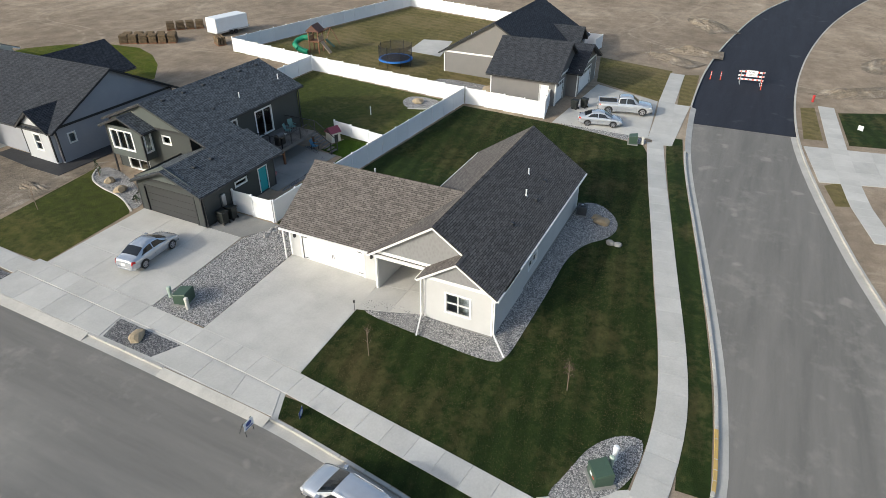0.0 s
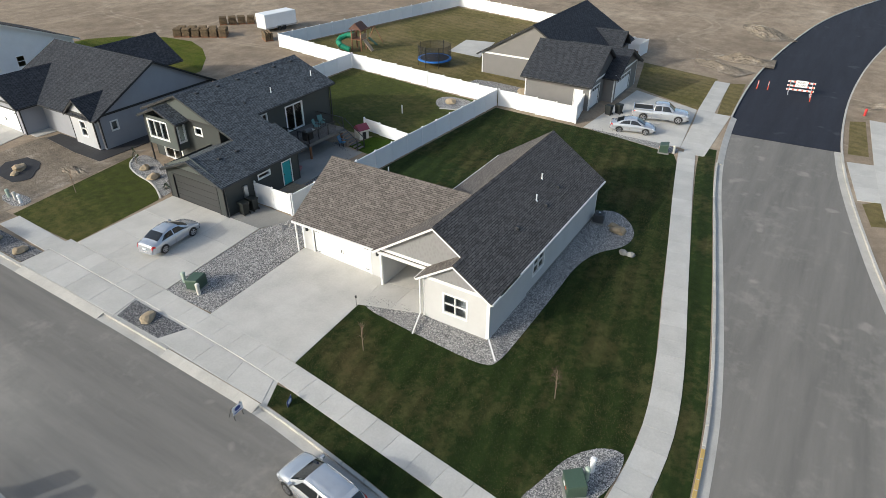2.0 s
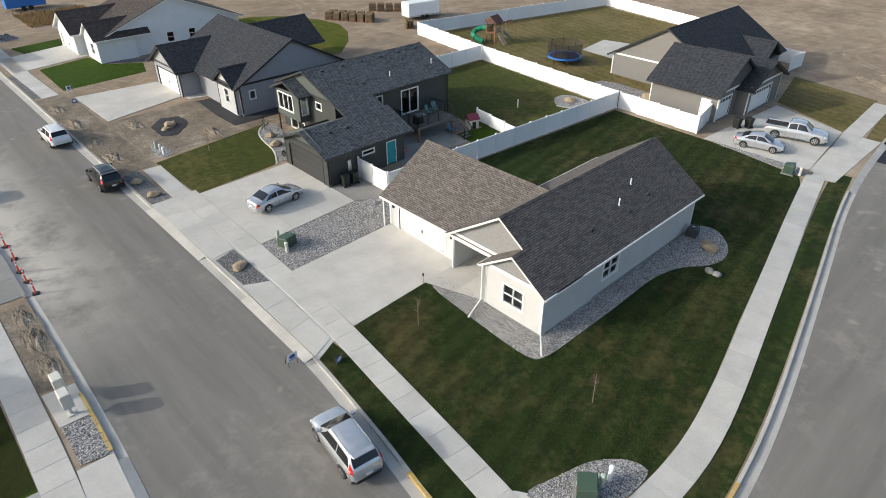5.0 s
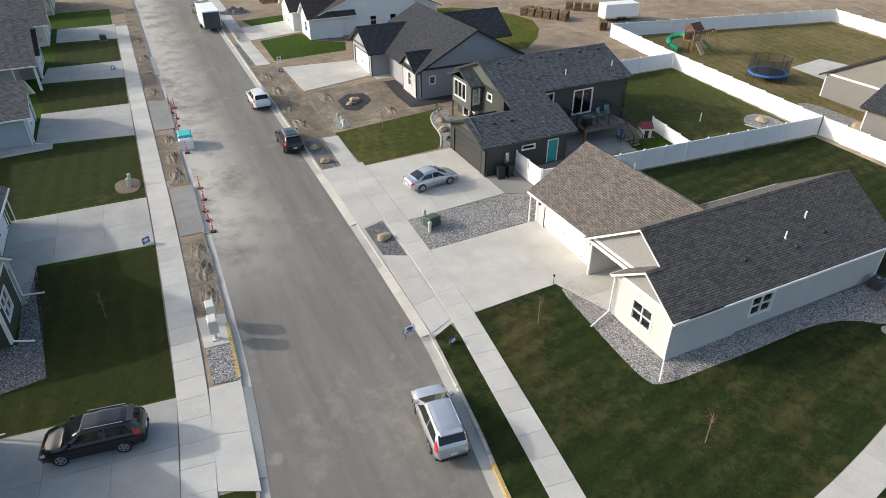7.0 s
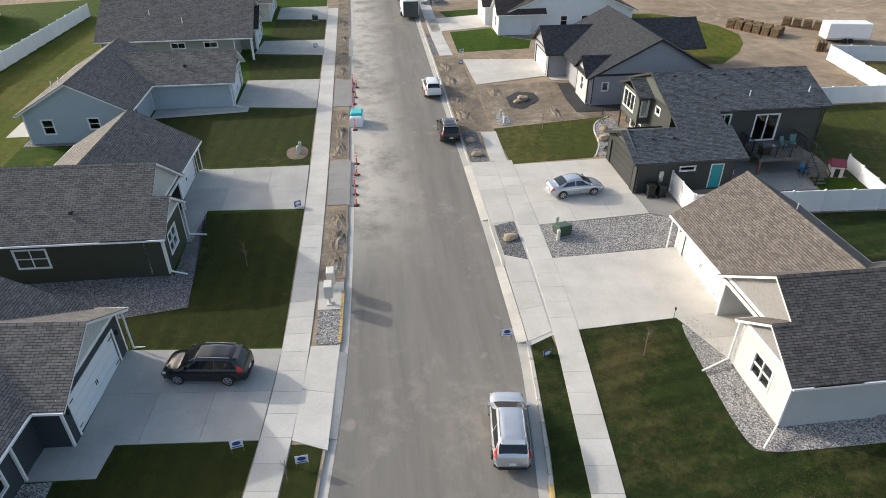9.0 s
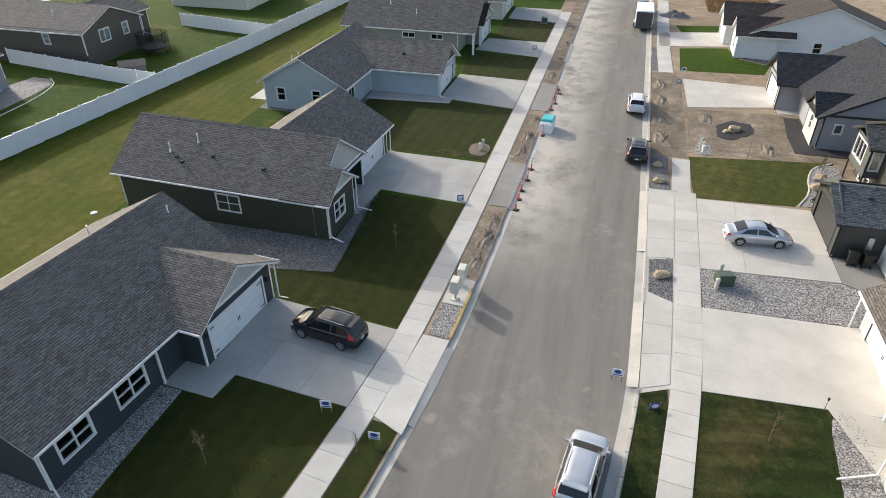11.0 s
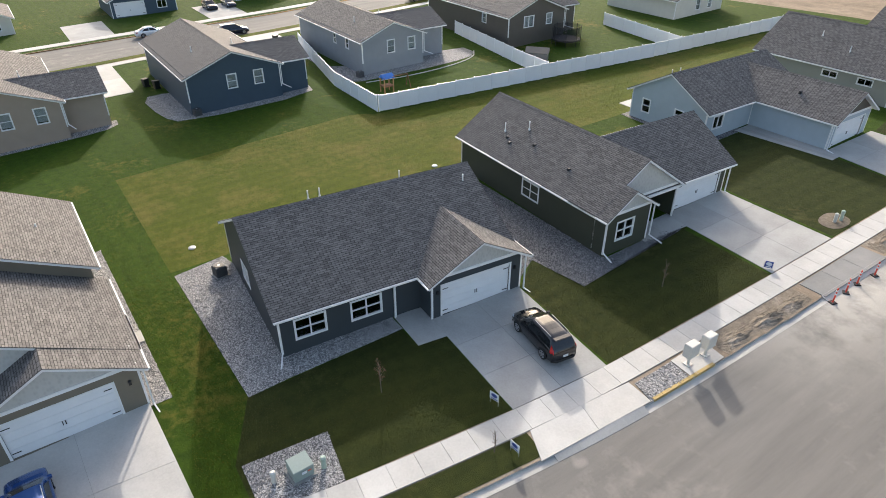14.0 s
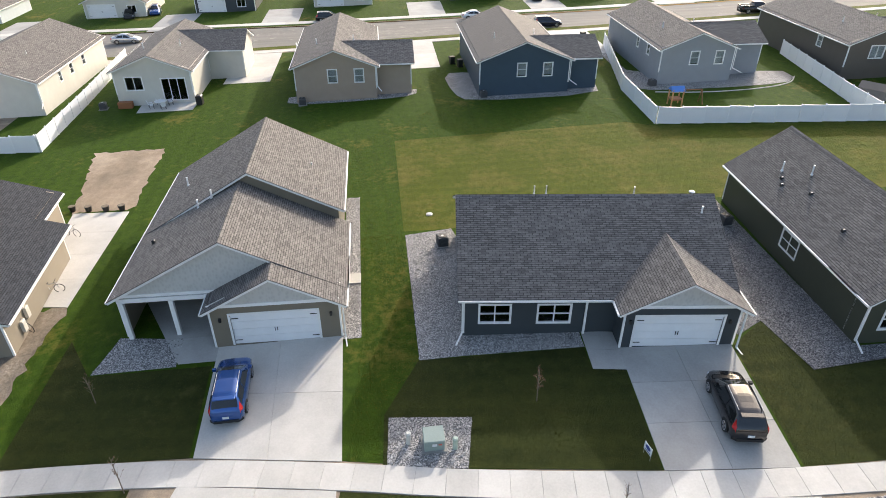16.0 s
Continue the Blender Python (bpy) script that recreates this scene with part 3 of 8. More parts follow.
sheet("lawn_h4_north", [(9.8, 71), (15, 72), (15.3, 76), (9, 75)], 0.012, LAWN4, "small green lawn strip beside driveway", "lawn")
sheet("verge_southeast", [(60.1, -24.0), (70.3, -23.6), (71.2, -25.1), (60.5, -25.8)], 0.012, LAWN3, "small grass verge by new kerb", "lawn")
sheet("lawn_southeast", [(60.4, -28.2), (70.5, -27.5), (74, -34), (61.8, -33)], 0.012, LAWN, "green lawn beside pale walk across the street", "lawn")
sheet("verge_southeast", [(45.1, -26.5), (49, -25.7), (50.4, -27), (45.7, -27.8)], 0.012, LAWN3, "small dry grass verge beside pale walk", "lawn")
rows = [(q, k) for q, k in along(W_IN, 0.5) if -20.5 < q.y < -5.2]
sheet("verge_west", [tuple(q + k * 1.6) for q, k in rows] + [tuple(q + k * 3.14) for q, k in reversed(rows)], 0.015, LAWN6, "grass verge between pavement and kerb", "lawn")
sheet("verge_west", [tuple(q + k * 1.62) for q, k in along([p for p in W_IN if -58 < p[1] < -28.6], 1.5)] + [tuple(q + k * 3.12) for q, k in reversed(along([p for p in W_IN if -58 < p[1] < -28.6], 1.5))], 0.015, LAWN6, "grass verge between pavement and kerb", "lawn")
sheet("far_lawn", [(-108, -100), (-104.7, -30), (-104.7, 20), (-109, 80), (-240, 120), (-240, -140)], 0.012, LAWN4, "green front lawns across the far street", "lawn")
sheet("far_verge", [(-89.3, -100), (-91.7, -30), (-94.2, 20), (-98, 80), (-96.4, 80), (-92.6, 20), (-90.1, -30), (-87.7, -100)], 0.03, LAWN5, "yellow-green verge along the far street", "lawn")

# pavements
paving("pavement_west", [p for p in W_IN if p[1] < 90], 0.0, 1.55, 1.5, 0.05, CONC, "pale concrete slab pavement along the street")
paving("pavement_east", curved([(9.3, 23.2), (9.05, 12), (8.8, 5), (8.52, 0.8), (8.14, -2.6), (7.69, -6.6), (7.33, -9.8), (6.9, -13.2), (6.75, -14.6)], 2, False), -1.55, 0.0, 1.5, 0.05, CONC, "pale concrete slab pavement beside driveways")
paving("pavement_side", curved([(9.0, -17.0), (12.6, -17.25), (16, -17.1), (20.8, -16.25), (26.6, -14.95), (34.3, -13.3), (41.1, -11.8), (48.4, -10.3), (51, -9.8)], 2, False), -1.6, 0.0, 1.5, 0.05, CONC, "pale concrete pavement curving along the side street")
paving("pavement_h5", [(51, -11.2), (57, -10.4), (64, -9.6), (76, -9.0)], -0.9, 0.9, 1.5, 0.046, CONC, "pale concrete pavement passing the grey house")
paving("pavement_southeast", [(40, -29.8), (46, -28.4), (51, -27.8), (59, -27.1), (72, -26.3)], -0.85, 0.85, 1.5, 0.05, CONC, "pale concrete pavement across the side street")
paving("pavement_north", [(8.2, 90), (8.0, 62), (8.2, 53.2)], -1.7, 0.0, 1.5, 0.05, CONC, "pale concrete pavement ending at bare soil")
paving("pavement_h2", [(7.4, 23.2), (7.6, 29.5)], -1.5, 0.0, 1.5, 0.05, CONC, "pale concrete pavement ending at dug soil")
paving("pavement_far", [(-109, 78), (-106.5, 20), (-106.5, -30), (-110, -100)], -1.2, 0.6, 3.0, 0.05, CONC, "pale concrete pavement along far street")
paving("pavement_far_near", [(-96.2, 78), (-92.3, 20), (-89.8, -30), (-87.4, -100)], 0.0, 1.5, 3.0, 0.05, CONC, "pale concrete pavement on near side of far street")

# driveways and aprons
sheet("pavement_bed", [(5.3, -0.15), (5.5, 8.6), (5.55, 23.25), (9.25, 23.25), (9.05, 12), (8.8, 5), (8.57, 0.85), (6.8, 0.55)], 0.022, CONC, "pale concrete joining aprons and pavement", "pavement")
sheet("pavement_ramp", [(6.3, -13.0), (7.0, -13.3), (9.3, -16.9), (9.2, -18.6), (6.2, -17.2), (5.0, -14.6)], 0.02, CONC, "pale concrete corner ramp", "pavement")
drive("driveway_corner", (8.57, 0.85), (8.92, 8.2), (17.9, 8.5), (17.9, 1.35), 1, 1, 0.05, CONC, "broad clean pale concrete driveway")
drive("porch_walk", (14.7, 1.25), (20.5, 1.35), (20.5, -2.8), (16.2, -2.8), 2, 2, 0.055, CONC, "pale concrete walk up to recessed porch")
drive("apron_corner", (5.32, 0.2), (5.6, 8.6), (7.2, 8.2), (6.9, 0.9), 3, 1, 0.045, CONC, "concrete driveway apron at the kerb")
drive("apron_h2", (5.6, 13.0), (5.6, 23.2), (7.65, 23.0), (7.42, 13.3), 4, 1, 0.045, CONC, "concrete driveway apron at the kerb")
drive("driveway_h2", (9.07, 12.5), (9.3, 22.4), (17.7, 22.6), (17.9, 13.1), 3, 3, 0.05, CONC, "wide pale concrete driveway with sawn joints")
drive("side_pad_h2", (17.9, 13.1), (17.9, 16.2), (20.6, 16.2), (20.6, 11.6), 1, 1, 0.046, CONC3, "greyer concrete pad beside the garage")
drive("patio_h2", (25, 15.4), (33.2, 15.2), (33.4, 21.4), (25, 21.4), 3, 2, 0.046, CONC3, "concrete patio beneath the deck")
drive("driveway_h3", (9.4, 42.3), (9.2, 51.4), (18.0, 50.6), (18.2, 44.4), 3, 3, 0.05, CONC, "clean new pale concrete driveway")
drive("walk_h3", (18.2, 42.8), (18.2, 44.4), (22.5, 44.0), (22.0, 42.6), 2, 1, 0.05, CONC, "short concrete walk to front door")
drive("driveway_h4", (6.6, 63.8), (6.6, 70.6), (15.4, 72.5), (15.8, 65.8), 3, 2, 0.05, CONC, "pale concrete driveway of the white house")
drive("driveway_h5", (51.4, 0.2), (66.4, -0.9), (63.8, -8.6), (52, -9.7), 5, 3, 0.05, CONC, "wide concrete driveway with parked vehicles")
drive("apron_h5", (51.2, -12.2), (52, -9.7), (63.8, -8.9), (64.0, -12.2), 1, 4, 0.04, CONC, "concrete apron at the side street kerb")
drive("patio_h5", (67.1, 26.2), (66.9, 21.1), (74.9, 23.0), (73.6, 27.1), 2, 2, 0.05, CONC, "bare concrete pad in back lawn")
drive("driveway_southeast", (49.5, -25.3), (57.9, -24.0), (61, -36), (53, -36), 3, 4, 0.046, CONC, "wide concrete driveway across the side street")
drive("driveway_w1", (-9.35, -5.1), (-8.75, 1.3), (-17.55, 2.2), (-18.05, -4.4), 2, 3, 0.05, CONC2, "grey concrete driveway with sawn joints")
drive("walk_w1", (-16.5, -6.4), (-16.2, -4.5), (-19.5, -4.3), (-19.8, -6.2), 1, 2, 0.048, CONC2, "concrete walk into recessed entry")
drive("apron_w1", (-7.78, -5.3), (-7.16, 1.3), (-5.5, 1.2), (-6.02, -6.1), 2, 1, 0.045, CONC, "concrete driveway apron at the kerb")
drive("driveway_w2", (-8.4, 16.9), (-8.35, 24.3), (-17.7, 24.5), (-17.9, 17.6), 2, 3, 0.05, CONC2, "grey concrete driveway of the green house")
drive("walk_w2", (-15.7, 17.7), (-17.9, 17.6), (-17.9, 13.2), (-16.1, 13.2), 1, 2, 0.048, CONC2, "concrete walk to recessed porch")
drive("apron_w2", (-6.65, 17.2), (-6.6, 24.9), (-4.75, 24.9), (-4.9, 17.2), 3, 1, 0.042, CONC3, "damp grey new concrete apron at the kerb")
drive("driveway_w3", (-8.3, 37.4), (-8.2, 46.2), (-16.4, 46.6), (-16.6, 38.6), 2, 3, 0.05, CONC2, "grey concrete driveway of the blue house")
drive("walk_w3", (-15.2, 37.2), (-15.2, 38.95), (-24.6, 38.95), (-24.6, 36.4), 4, 1, 0.048, CONC2, "concrete walk along the garage side")
drive("patio_w3", (-36.9, 33.3), (-36.9, 37.0), (-34.2, 37.0), (-34.2, 33.3), 1, 1, 0.046, CONC, "small concrete pad behind the blue house")
drive("apron_w3", (-6.5, 37.6), (-6.45, 45.6), (-4.55, 45.6), (-4.65, 37.6), 3, 1, 0.042, CONC3, "damp grey new concrete apron at the kerb")
drive("driveway_w4", (-8.2, 55.2), (-8.1, 61.8), (-16.2, 62), (-16.8, 56.5), 2, 3, 0.05, CONC2, "grey concrete driveway further up the street")
drive("driveway_w5", (-8.1, 72.2), (-8.1, 80), (-15.5, 80), (-15.5, 73), 2, 2, 0.05, CONC2, "grey concrete driveway further up the street")
drive("driveway_w0", (-12.85, -27.8), (-11.75, -20.4), (-21.3, -20.7), (-21.6, -28.2), 2, 2, 0.05, CONC, "pale concrete driveway with blue car parked")
drive("porch_w0", (-20.0, -30.3), (-20.0, -28.1), (-27, -28.1), (-27, -34.2), 1, 3, 0.048, CONC2, "covered concrete porch floor")
drive("apron_w0", (-11.25, -28.2), (-10.1, -20.6), (-8.6, -20.6), (-9.7, -28.6), 2, 1, 0.045, CONC, "concrete driveway apron at the kerb")
drive("patio_south", (-40.3, -44.0), (-40.0, -39.3), (-26.7, -39.2), (-27.2, -42.5), 1, 4, 0.048, CONC, "pale concrete side path and patio")
drive("mailbox_pad", (-6.9, 4.5), (-6.9, 7.4), (-5.3, 7.2), (-5.3, 4.4), 1, 1, 0.045, CONC, "small concrete pad under mailboxes")
for y0, dy, x in ((-73, 7, -89), (-38, 6, -88), (-14.5, 5, -90), (9, 6, -92)):
    drive("driveway_far", (x, y0), (x, y0 + dy), (x + 14, y0 + dy), (x + 14, y0), 1, 2, 0.045, CONC, "concrete driveway running to the far street")
for y0 in (-84, -57, -38, -12, 10, 33):
    drive("driveway_beyond", (-106, y0), (-106, y0 + 6.5), (-119, y0 + 6.5), (-119, y0), 1, 2, 0.045, CONC2, "concrete driveway across the far street")

# gravel beds and dug soil
def ragged(poly, step=0.5, rough=0.22, seed=4):
    """Outline with an uneven edge, as bare soil has against grass."""
    r_ = random.Random(seed)
    out = []
    for (x0, y0), (x1, y1) in zip(poly, poly[1:] + poly[:1]):
        n = max(1, int(math.hypot(x1 - x0, y1 - y0) / step))
        for i in range(n):
            out.append((x0 + (x1 - x0) * i / n + r_.uniform(-rough, rough), y0 + (y1 - y0) * i / n + r_.uniform(-rough, rough)))
    return out


BEDS = []


def edging(line, label, parent_name="bed_edging"):
    """Cast concrete edging along a bed."""
    rows = along(line, 0.35)
    mb = MB()
    mb.loft([[(v.x, v.y, gz(v.x, v.y) + z) for v, z in ((p - n * 0.08, -0.03), (p - n * 0.06, 0.085), (p + n * 0.06, 0.085), (p + n * 0.08, -0.03))] for p, n in rows])
    tagged(new(parent_name, mb.mesh(parent_name, CONC)), label, "edging", kind="structure")




def bed(name, poly, mat, label, top=0.035, rounds=1, scatter=True):
    pts = curved(poly, rounds) if rounds else poly
    ob = sheet(name, pts, top, mat, label, "gravel bed", thick=0.05)
    if scatter:
        BEDS.append((pts, top, mat))
    return ob


bed("gravel_corner_house", [(14.7, 1.15), (16.2, 1.15), (16.3, -2.8), (16.1, -3), (16.1, -7.4), (34.4, -7.4), (35.4, -7.5), (35.9, -8.9), (34.3, -10.6), (32.4, -11.2), (30.6, -10.7), (29.3, -9.5), (26.7, -8.8), (22.6, -8.9), (17.6, -8.85), (14.9, -8.8), (14.1, -8.2), (14.4, -3)], GRAVEL, "grey river gravel bed along the corner house", rounds=2)
bed("gravel_between", [(9.05, 8.25), (9.0, 12.45), (17.9, 13.0), (20.4, 11.8), (20.4, 9.2), (17.6, 8.55)], GRAVEL, "grey river gravel between two driveways", rounds=0)
bed("gravel_diamond", [(5.7, 9.0), (5.7, 12.8), (7.3, 13.2), (7.2, 8.25)], GRAVEL2, "dark gravel patch with boulder in the verge", rounds=0)
bed("gravel_h2_verge", [(5.75, 23.3), (5.75, 29.5), (7.2, 29.8), (7.25, 23.3)], GRAVEL2, "dark gravel strip with boulders in the verge", rounds=0)
bed("gravel_h4_verge", [(5.75, 53.5), (5.75, 63), (6.4, 63), (6.45, 53.5)], GRAVEL2, "dark gravel strip beside pavement", rounds=0)
bed("gravel_junction", [(6.95, -13.5), (9.1, -14.2), (10.7, -14.6), (11.9, -15.4), (12.6, -16.4), (12.4, -17.2), (9.4, -16.9), (7.6, -15.2)], GRAVEL, "rounded gravel bed with utility box at the corner", rounds=2)
bed("gravel_h2_front", [(16.9, 23.2), (18.2, 23.2), (19.3, 24.6), (21.2, 28.4), (21.7, 31.5), (19.6, 31.0), (18.6, 28.6), (18.3, 26)], GRAVEL, "cobble border curving along the front wall", rounds=2)
edging(curved([(16.9, 23.1), (18.2, 25.6), (18.5, 28.4), (19.3, 30.6), (21.0, 31.7)], 2, False), "pale concrete edging curving along the cobble border")
edging(curved([(47.3, 15.4), (48.0, 13.4), (49.8, 12.6), (51.3, 12.5)], 2, False), "pale concrete edging round gravel in the fence corner")
edging(curved([(-61.0, 14.6), (-59.8, 20), (-59.9, 27), (-61.2, 31.5), (-63.5, 33.2)], 2, False), "pale concrete edging round grey house gravel")
bed("gravel_h2_back", [(47.2, 15.6), (48.2, 12.9), (51.2, 12.6), (51.5, 16.5), (49.5, 17.4)], GRAVEL, "round gravel bed in fence corner", rounds=2)
bed("gravel_h2_side", [(25.2, 14.9), (31.5, 14.9), (33.5, 17.5), (33.8, 19), (32.8, 18.8), (32.4, 15.4), (25.2, 15.3)], GRAVEL2, "gravel border beside the patio", rounds=1)
bed("gravel_h5", [(51.3, 0), (52.6, -0.6), (53.2, -2.4), (52.2, -5), (51.9, -9.6), (50.0, -9.8), (50.6, -7)], GRAVEL, "gravel strip beside driveway and lawn", rounds=1)
bed("gravel_h5_side", [(55.2, 9.3), (58.9, 9.3), (58.9, 16.8), (56.6, 17.3), (56.4, 11)], GRAVEL, "gravel border along the grey house", rounds=1)
bed("gravel_w_verge", [(-6.9, 1.5), (-6.85, 4.45), (-5.35, 4.3), (-5.5, 1.2)], GRAVEL, "square of grey gravel in the verge", rounds=0)
bed("gravel_w1", [(-33.2, -12.7), (-32.7, -16.3), (-18.5, -16.15), (-18.55, -13.6), (-18.4, -6.35), (-20, -6.3), (-20.4, -13.2), (-31.8, -12.4)], GRAVEL, "wide grey gravel bed round the charcoal house", rounds=0)
# the darker gravel here puts the shade between the houses into the colour
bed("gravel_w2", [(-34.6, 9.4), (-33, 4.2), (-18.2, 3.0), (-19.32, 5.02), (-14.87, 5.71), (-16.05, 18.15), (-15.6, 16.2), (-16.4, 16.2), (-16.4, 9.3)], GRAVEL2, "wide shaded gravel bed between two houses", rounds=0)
bed("gravel_utility", [(-14.3, -18.05), (-13.8, -13.7), (-10.6, -14.3), (-11.2, -18.2)], GRAVEL, "square gravel bed round utility boxes", rounds=0)
bed("gravel_w0_porch", [(-19.7, -35.2), (-19.8, -30.4), (-22.3, -30.5), (-22.9, -34.5)], GRAVEL, "gravel bed before the covered porch", rounds=0)
bed("gravel_w0_side", [(-21.0, -19.55), (-39.5, -19.9), (-39.6, -21.0), (-21.0, -20.7)], GRAVEL, "gravel strip along house side wall", rounds=0)
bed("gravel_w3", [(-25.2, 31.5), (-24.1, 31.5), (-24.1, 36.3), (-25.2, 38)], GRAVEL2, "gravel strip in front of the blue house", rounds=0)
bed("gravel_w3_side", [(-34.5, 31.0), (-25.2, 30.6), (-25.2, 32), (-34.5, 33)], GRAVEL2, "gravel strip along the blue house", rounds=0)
bed("gravel_brown", [(-64.2, -28.8), (-64.4, -18), (-65.2, -13.4), (-68, -13.2), (-68, -28.8)], GRAVEL, "gravel border round brown house", rounds=1)
bed("gravel_blue", [(-61.8, -7.5), (-61.6, 8), (-66, 8.8), (-73, -6), (-73, -9.5), (-65, -9)], GRAVEL, "gravel border round blue house", rounds=1)
bed("gravel_grey", [(-61.5, 15), (-61.0, 27), (-62, 33), (-67, 33), (-66, 14.2), (-82, 14.2), (-82, 13.5), (-63, 12.6)], GRAVEL, "gravel border round grey house", rounds=1)
bed("gravel_h4", [(16.2, 61.0), (19.6, 59.0), (33, 59), (33, 60), (21, 60), (16.4, 62)], GRAVEL2, "gravel border along white house", rounds=0)
sheet("fabric_h3", [(18.6, 41.8), (18.2, 36.8), (18.3, 33.2), (33, 33.2), (33, 34.8), (20.2, 35.2), (20.0, 41.8)], 0.05, FABRIC, "black landscape fabric along unfinished house", "fabric", thick=0.03)
sheet("fabric_ring", ragged([(12.0, 38.3), (13.5, 39.6), (15.3, 39.2), (15.2, 36.9), (12.9, 34.7), (11.7, 35.4)], 0.5, 0.12), 0.05, FABRIC, "black fabric ring round a boulder", "fabric", thick=0.03)
sheet("soil_h3", [(8.9, 31), (9.5, 42), (18.2, 42.4), (20, 41.8), (20, 35), (22.4, 31.9)], 0.01, DIRT2, "bare dug front yard soil", "soil")
sheet("soil_verge_east", [(5.75, 29.8), (5.75, 53), (9.0, 53), (8.9, 29.8)], 0.012, DIRT2, "dug soil strip where pavement is missing", "soil")
for y0, y1 in ((7.4, 16.9), (25.1, 37.2), (46, 90)):
    rows = [(q, k) for q, k in along(W_IN, 0.8) if y0 <= q.y <= y1]
    sheet("soil_verge_west", [tuple(q + k * 1.6) for q, k in rows] + [tuple(q + k * 3.12) for q, k in reversed(rows)], 0.015, DIRT2, "rough dug soil in the unfinished verge", "soil")
sheet("soil_south", ragged([(-53.3, -46.8), (-53.5, -39.8), (-40.5, -39.2), (-40.3, -44.0)]), 0.03, DIRT, "bare soil patch in back lawn", "soil")
sheet("soil_side", ragged([(-26.7, -39.1), (-26.5, -41.8), (-22.5, -42), (-14.0, -41.5), (-14.0, -39.6)]), 0.03, DIRT2, "trampled soil along house wall", "soil")


# ---- houses ----
class House:
    def __init__(self, name, x, y, rot, label, z=0.0):
        self.e = thing(name, x, y, label, "house", rot, z)
        self.inv = self.e.matrix_world.inverted()

    def slopes(self, axis, e0, z0, e1, z1, ridge, zr, s0, s1, mat, trim=None, soffit=0.16, over=0.4, rake=0.32, cap=True, vents=()):
        """A gable roof from its eave edges, ridge and ends. axis: the way the ridge runs."""
        trim = trim or TRIM

        def P(c, s, z):
            return (s, c, z) if axis == "x" else (c, s, z)

        roof, fas = MB(), MB()
        for e, z in ((e0, z0), (e1, z1)):
            if e is None:
                continue
            L = math.hypot(ridge - e, zr - z)
            roof.face([P(e, s0, z), P(e, s1, z), P(ridge, s1, zr), P(ridge, s0, zr)], 0, [(s0, 0), (s1, 0), (s1, L), (s0, L)])
            d = (ridge - e) * 0.008
            t = 0.05
            roof.face([P(e, s0, z), P(e, s1, z), P(e, s1, z - t), P(e, s0, z - t)], 0, [(s0, 0), (s1, 0), (s1, 0.05), (s0, 0.05)])
            for s in (s0, s1):
                roof.face([P(e, s, z), P(ridge, s, zr), P(ridge, s, zr - t), P(e, s, z - t)], 0, [(0, 0), (L, 0), (L, 0.05), (0, 0.05)])
            k = 0.03 if s1 > s0 else -0.03
            a0, a1 = s0 + k, s1 - k
            b = e + (0.03 if ridge > e else -0.03)
            ring0 = [P(b, a0, z - t), P(ridge, a0, zr - t), P(ridge, a0, zr - t - soffit), P(b, a0, z - t - soffit)]
            ring1 = [P(b, a1, z - t), P(ridge, a1, zr - t), P(ridge, a1, zr - t - soffit), P(b, a1, z - t - soffit)]
            fas.loft([ring0, ring1])
        r = part("roof", roof, mat, self.e)
        part("fascia", fas, trim, r)
        for e, z in ((e0, z0), (e1, z1)):
            if e is None:
                continue
            g = MB()
            o = -0.06 if ridge > e else 0.06
            lo, hi = sorted((s0 + 0.05, s1 - 0.05))
            xs = sorted((e + o * 1.6, e - o * 0.2))
            if axis == "x":
                g.box(lo, hi, xs[0], xs[1], z - 0.16, z - 0.045)
            else:
                g.box(xs[0], xs[1], lo, hi, z - 0.16, z - 0.045)
            part("gutter", g, trim, r)
        if cap:
            c = MB()
            n = 1
            w = 0.16
            k0 = (zr - z0) / abs(ridge - e0) if e0 is not None else 0.5
            for i in range(n):
                a, b = s0 + (s1 - s0) * i / n, s0 + (s1 - s0) * (i + 1) / n + 0.02
                for sg in (-1, 1):
                    c.face([P(ridge, a, zr + 0.03), P(ridge, b, zr + 0.018), P(ridge + sg * w, b, zr + 0.012 - w * k0), P(ridge + sg * w, a, zr + 0.024 - w * k0)], 0, [(a, 0), (b, 0), (b, 0.14), (a, 0.14)])
            part("ridge_cap", c, mat, r)
        return r

    def block(self, x0, x1, y0, y1, h, mat, holes=(), gable=(), gmat=None, zr=None, ridge=None, bottom=-0.9, trim=None, corner=True, heights=None):
        """Walls with openings cut through. gable: faces that rise to a ridge at zr. heights: eave heights by face pair."""
        trim = trim or TRIM
        span = {"+x": (y0, y1), "-x": (y0, y1), "+y": (x0, x1), "-y": (x0, x1)}

        def P(face, u, z, d=0.0):
            return {"+x": (x1 + d, u, z), "-x": (x0 - d, u, z), "+y": (u, y1 + d, z), "-y": (u, y0 - d, z)}[face]

        wall = MB()
        for face in span:
            a, b = span[face]
            ha, hb = (heights or {}).get(face, (h, h))
            outline = [(a, bottom), (b, bottom), (b, hb), (a, ha)]
            rects = [o for o in holes if o[0] == face]
            loops = [outline] + [[(o[1], o[3]), (o[2], o[3]), (o[2], o[4]), (o[1], o[4])] for o in rects]
            pts, tris = tess(loops)
            for t in tris:
                wall.face([P(face, *pts[i]) for i in t])
            for o in rects:
                q = [(o[1], o[3]), (o[2], o[3]), (o[2], o[4]), (o[1], o[4])]
                deep = 3.2 if o[5] == "void" else 0.14
                if o[5] != "void":
                    for i in range(4):
                        c, d = q[i], q[(i + 1) % 4]
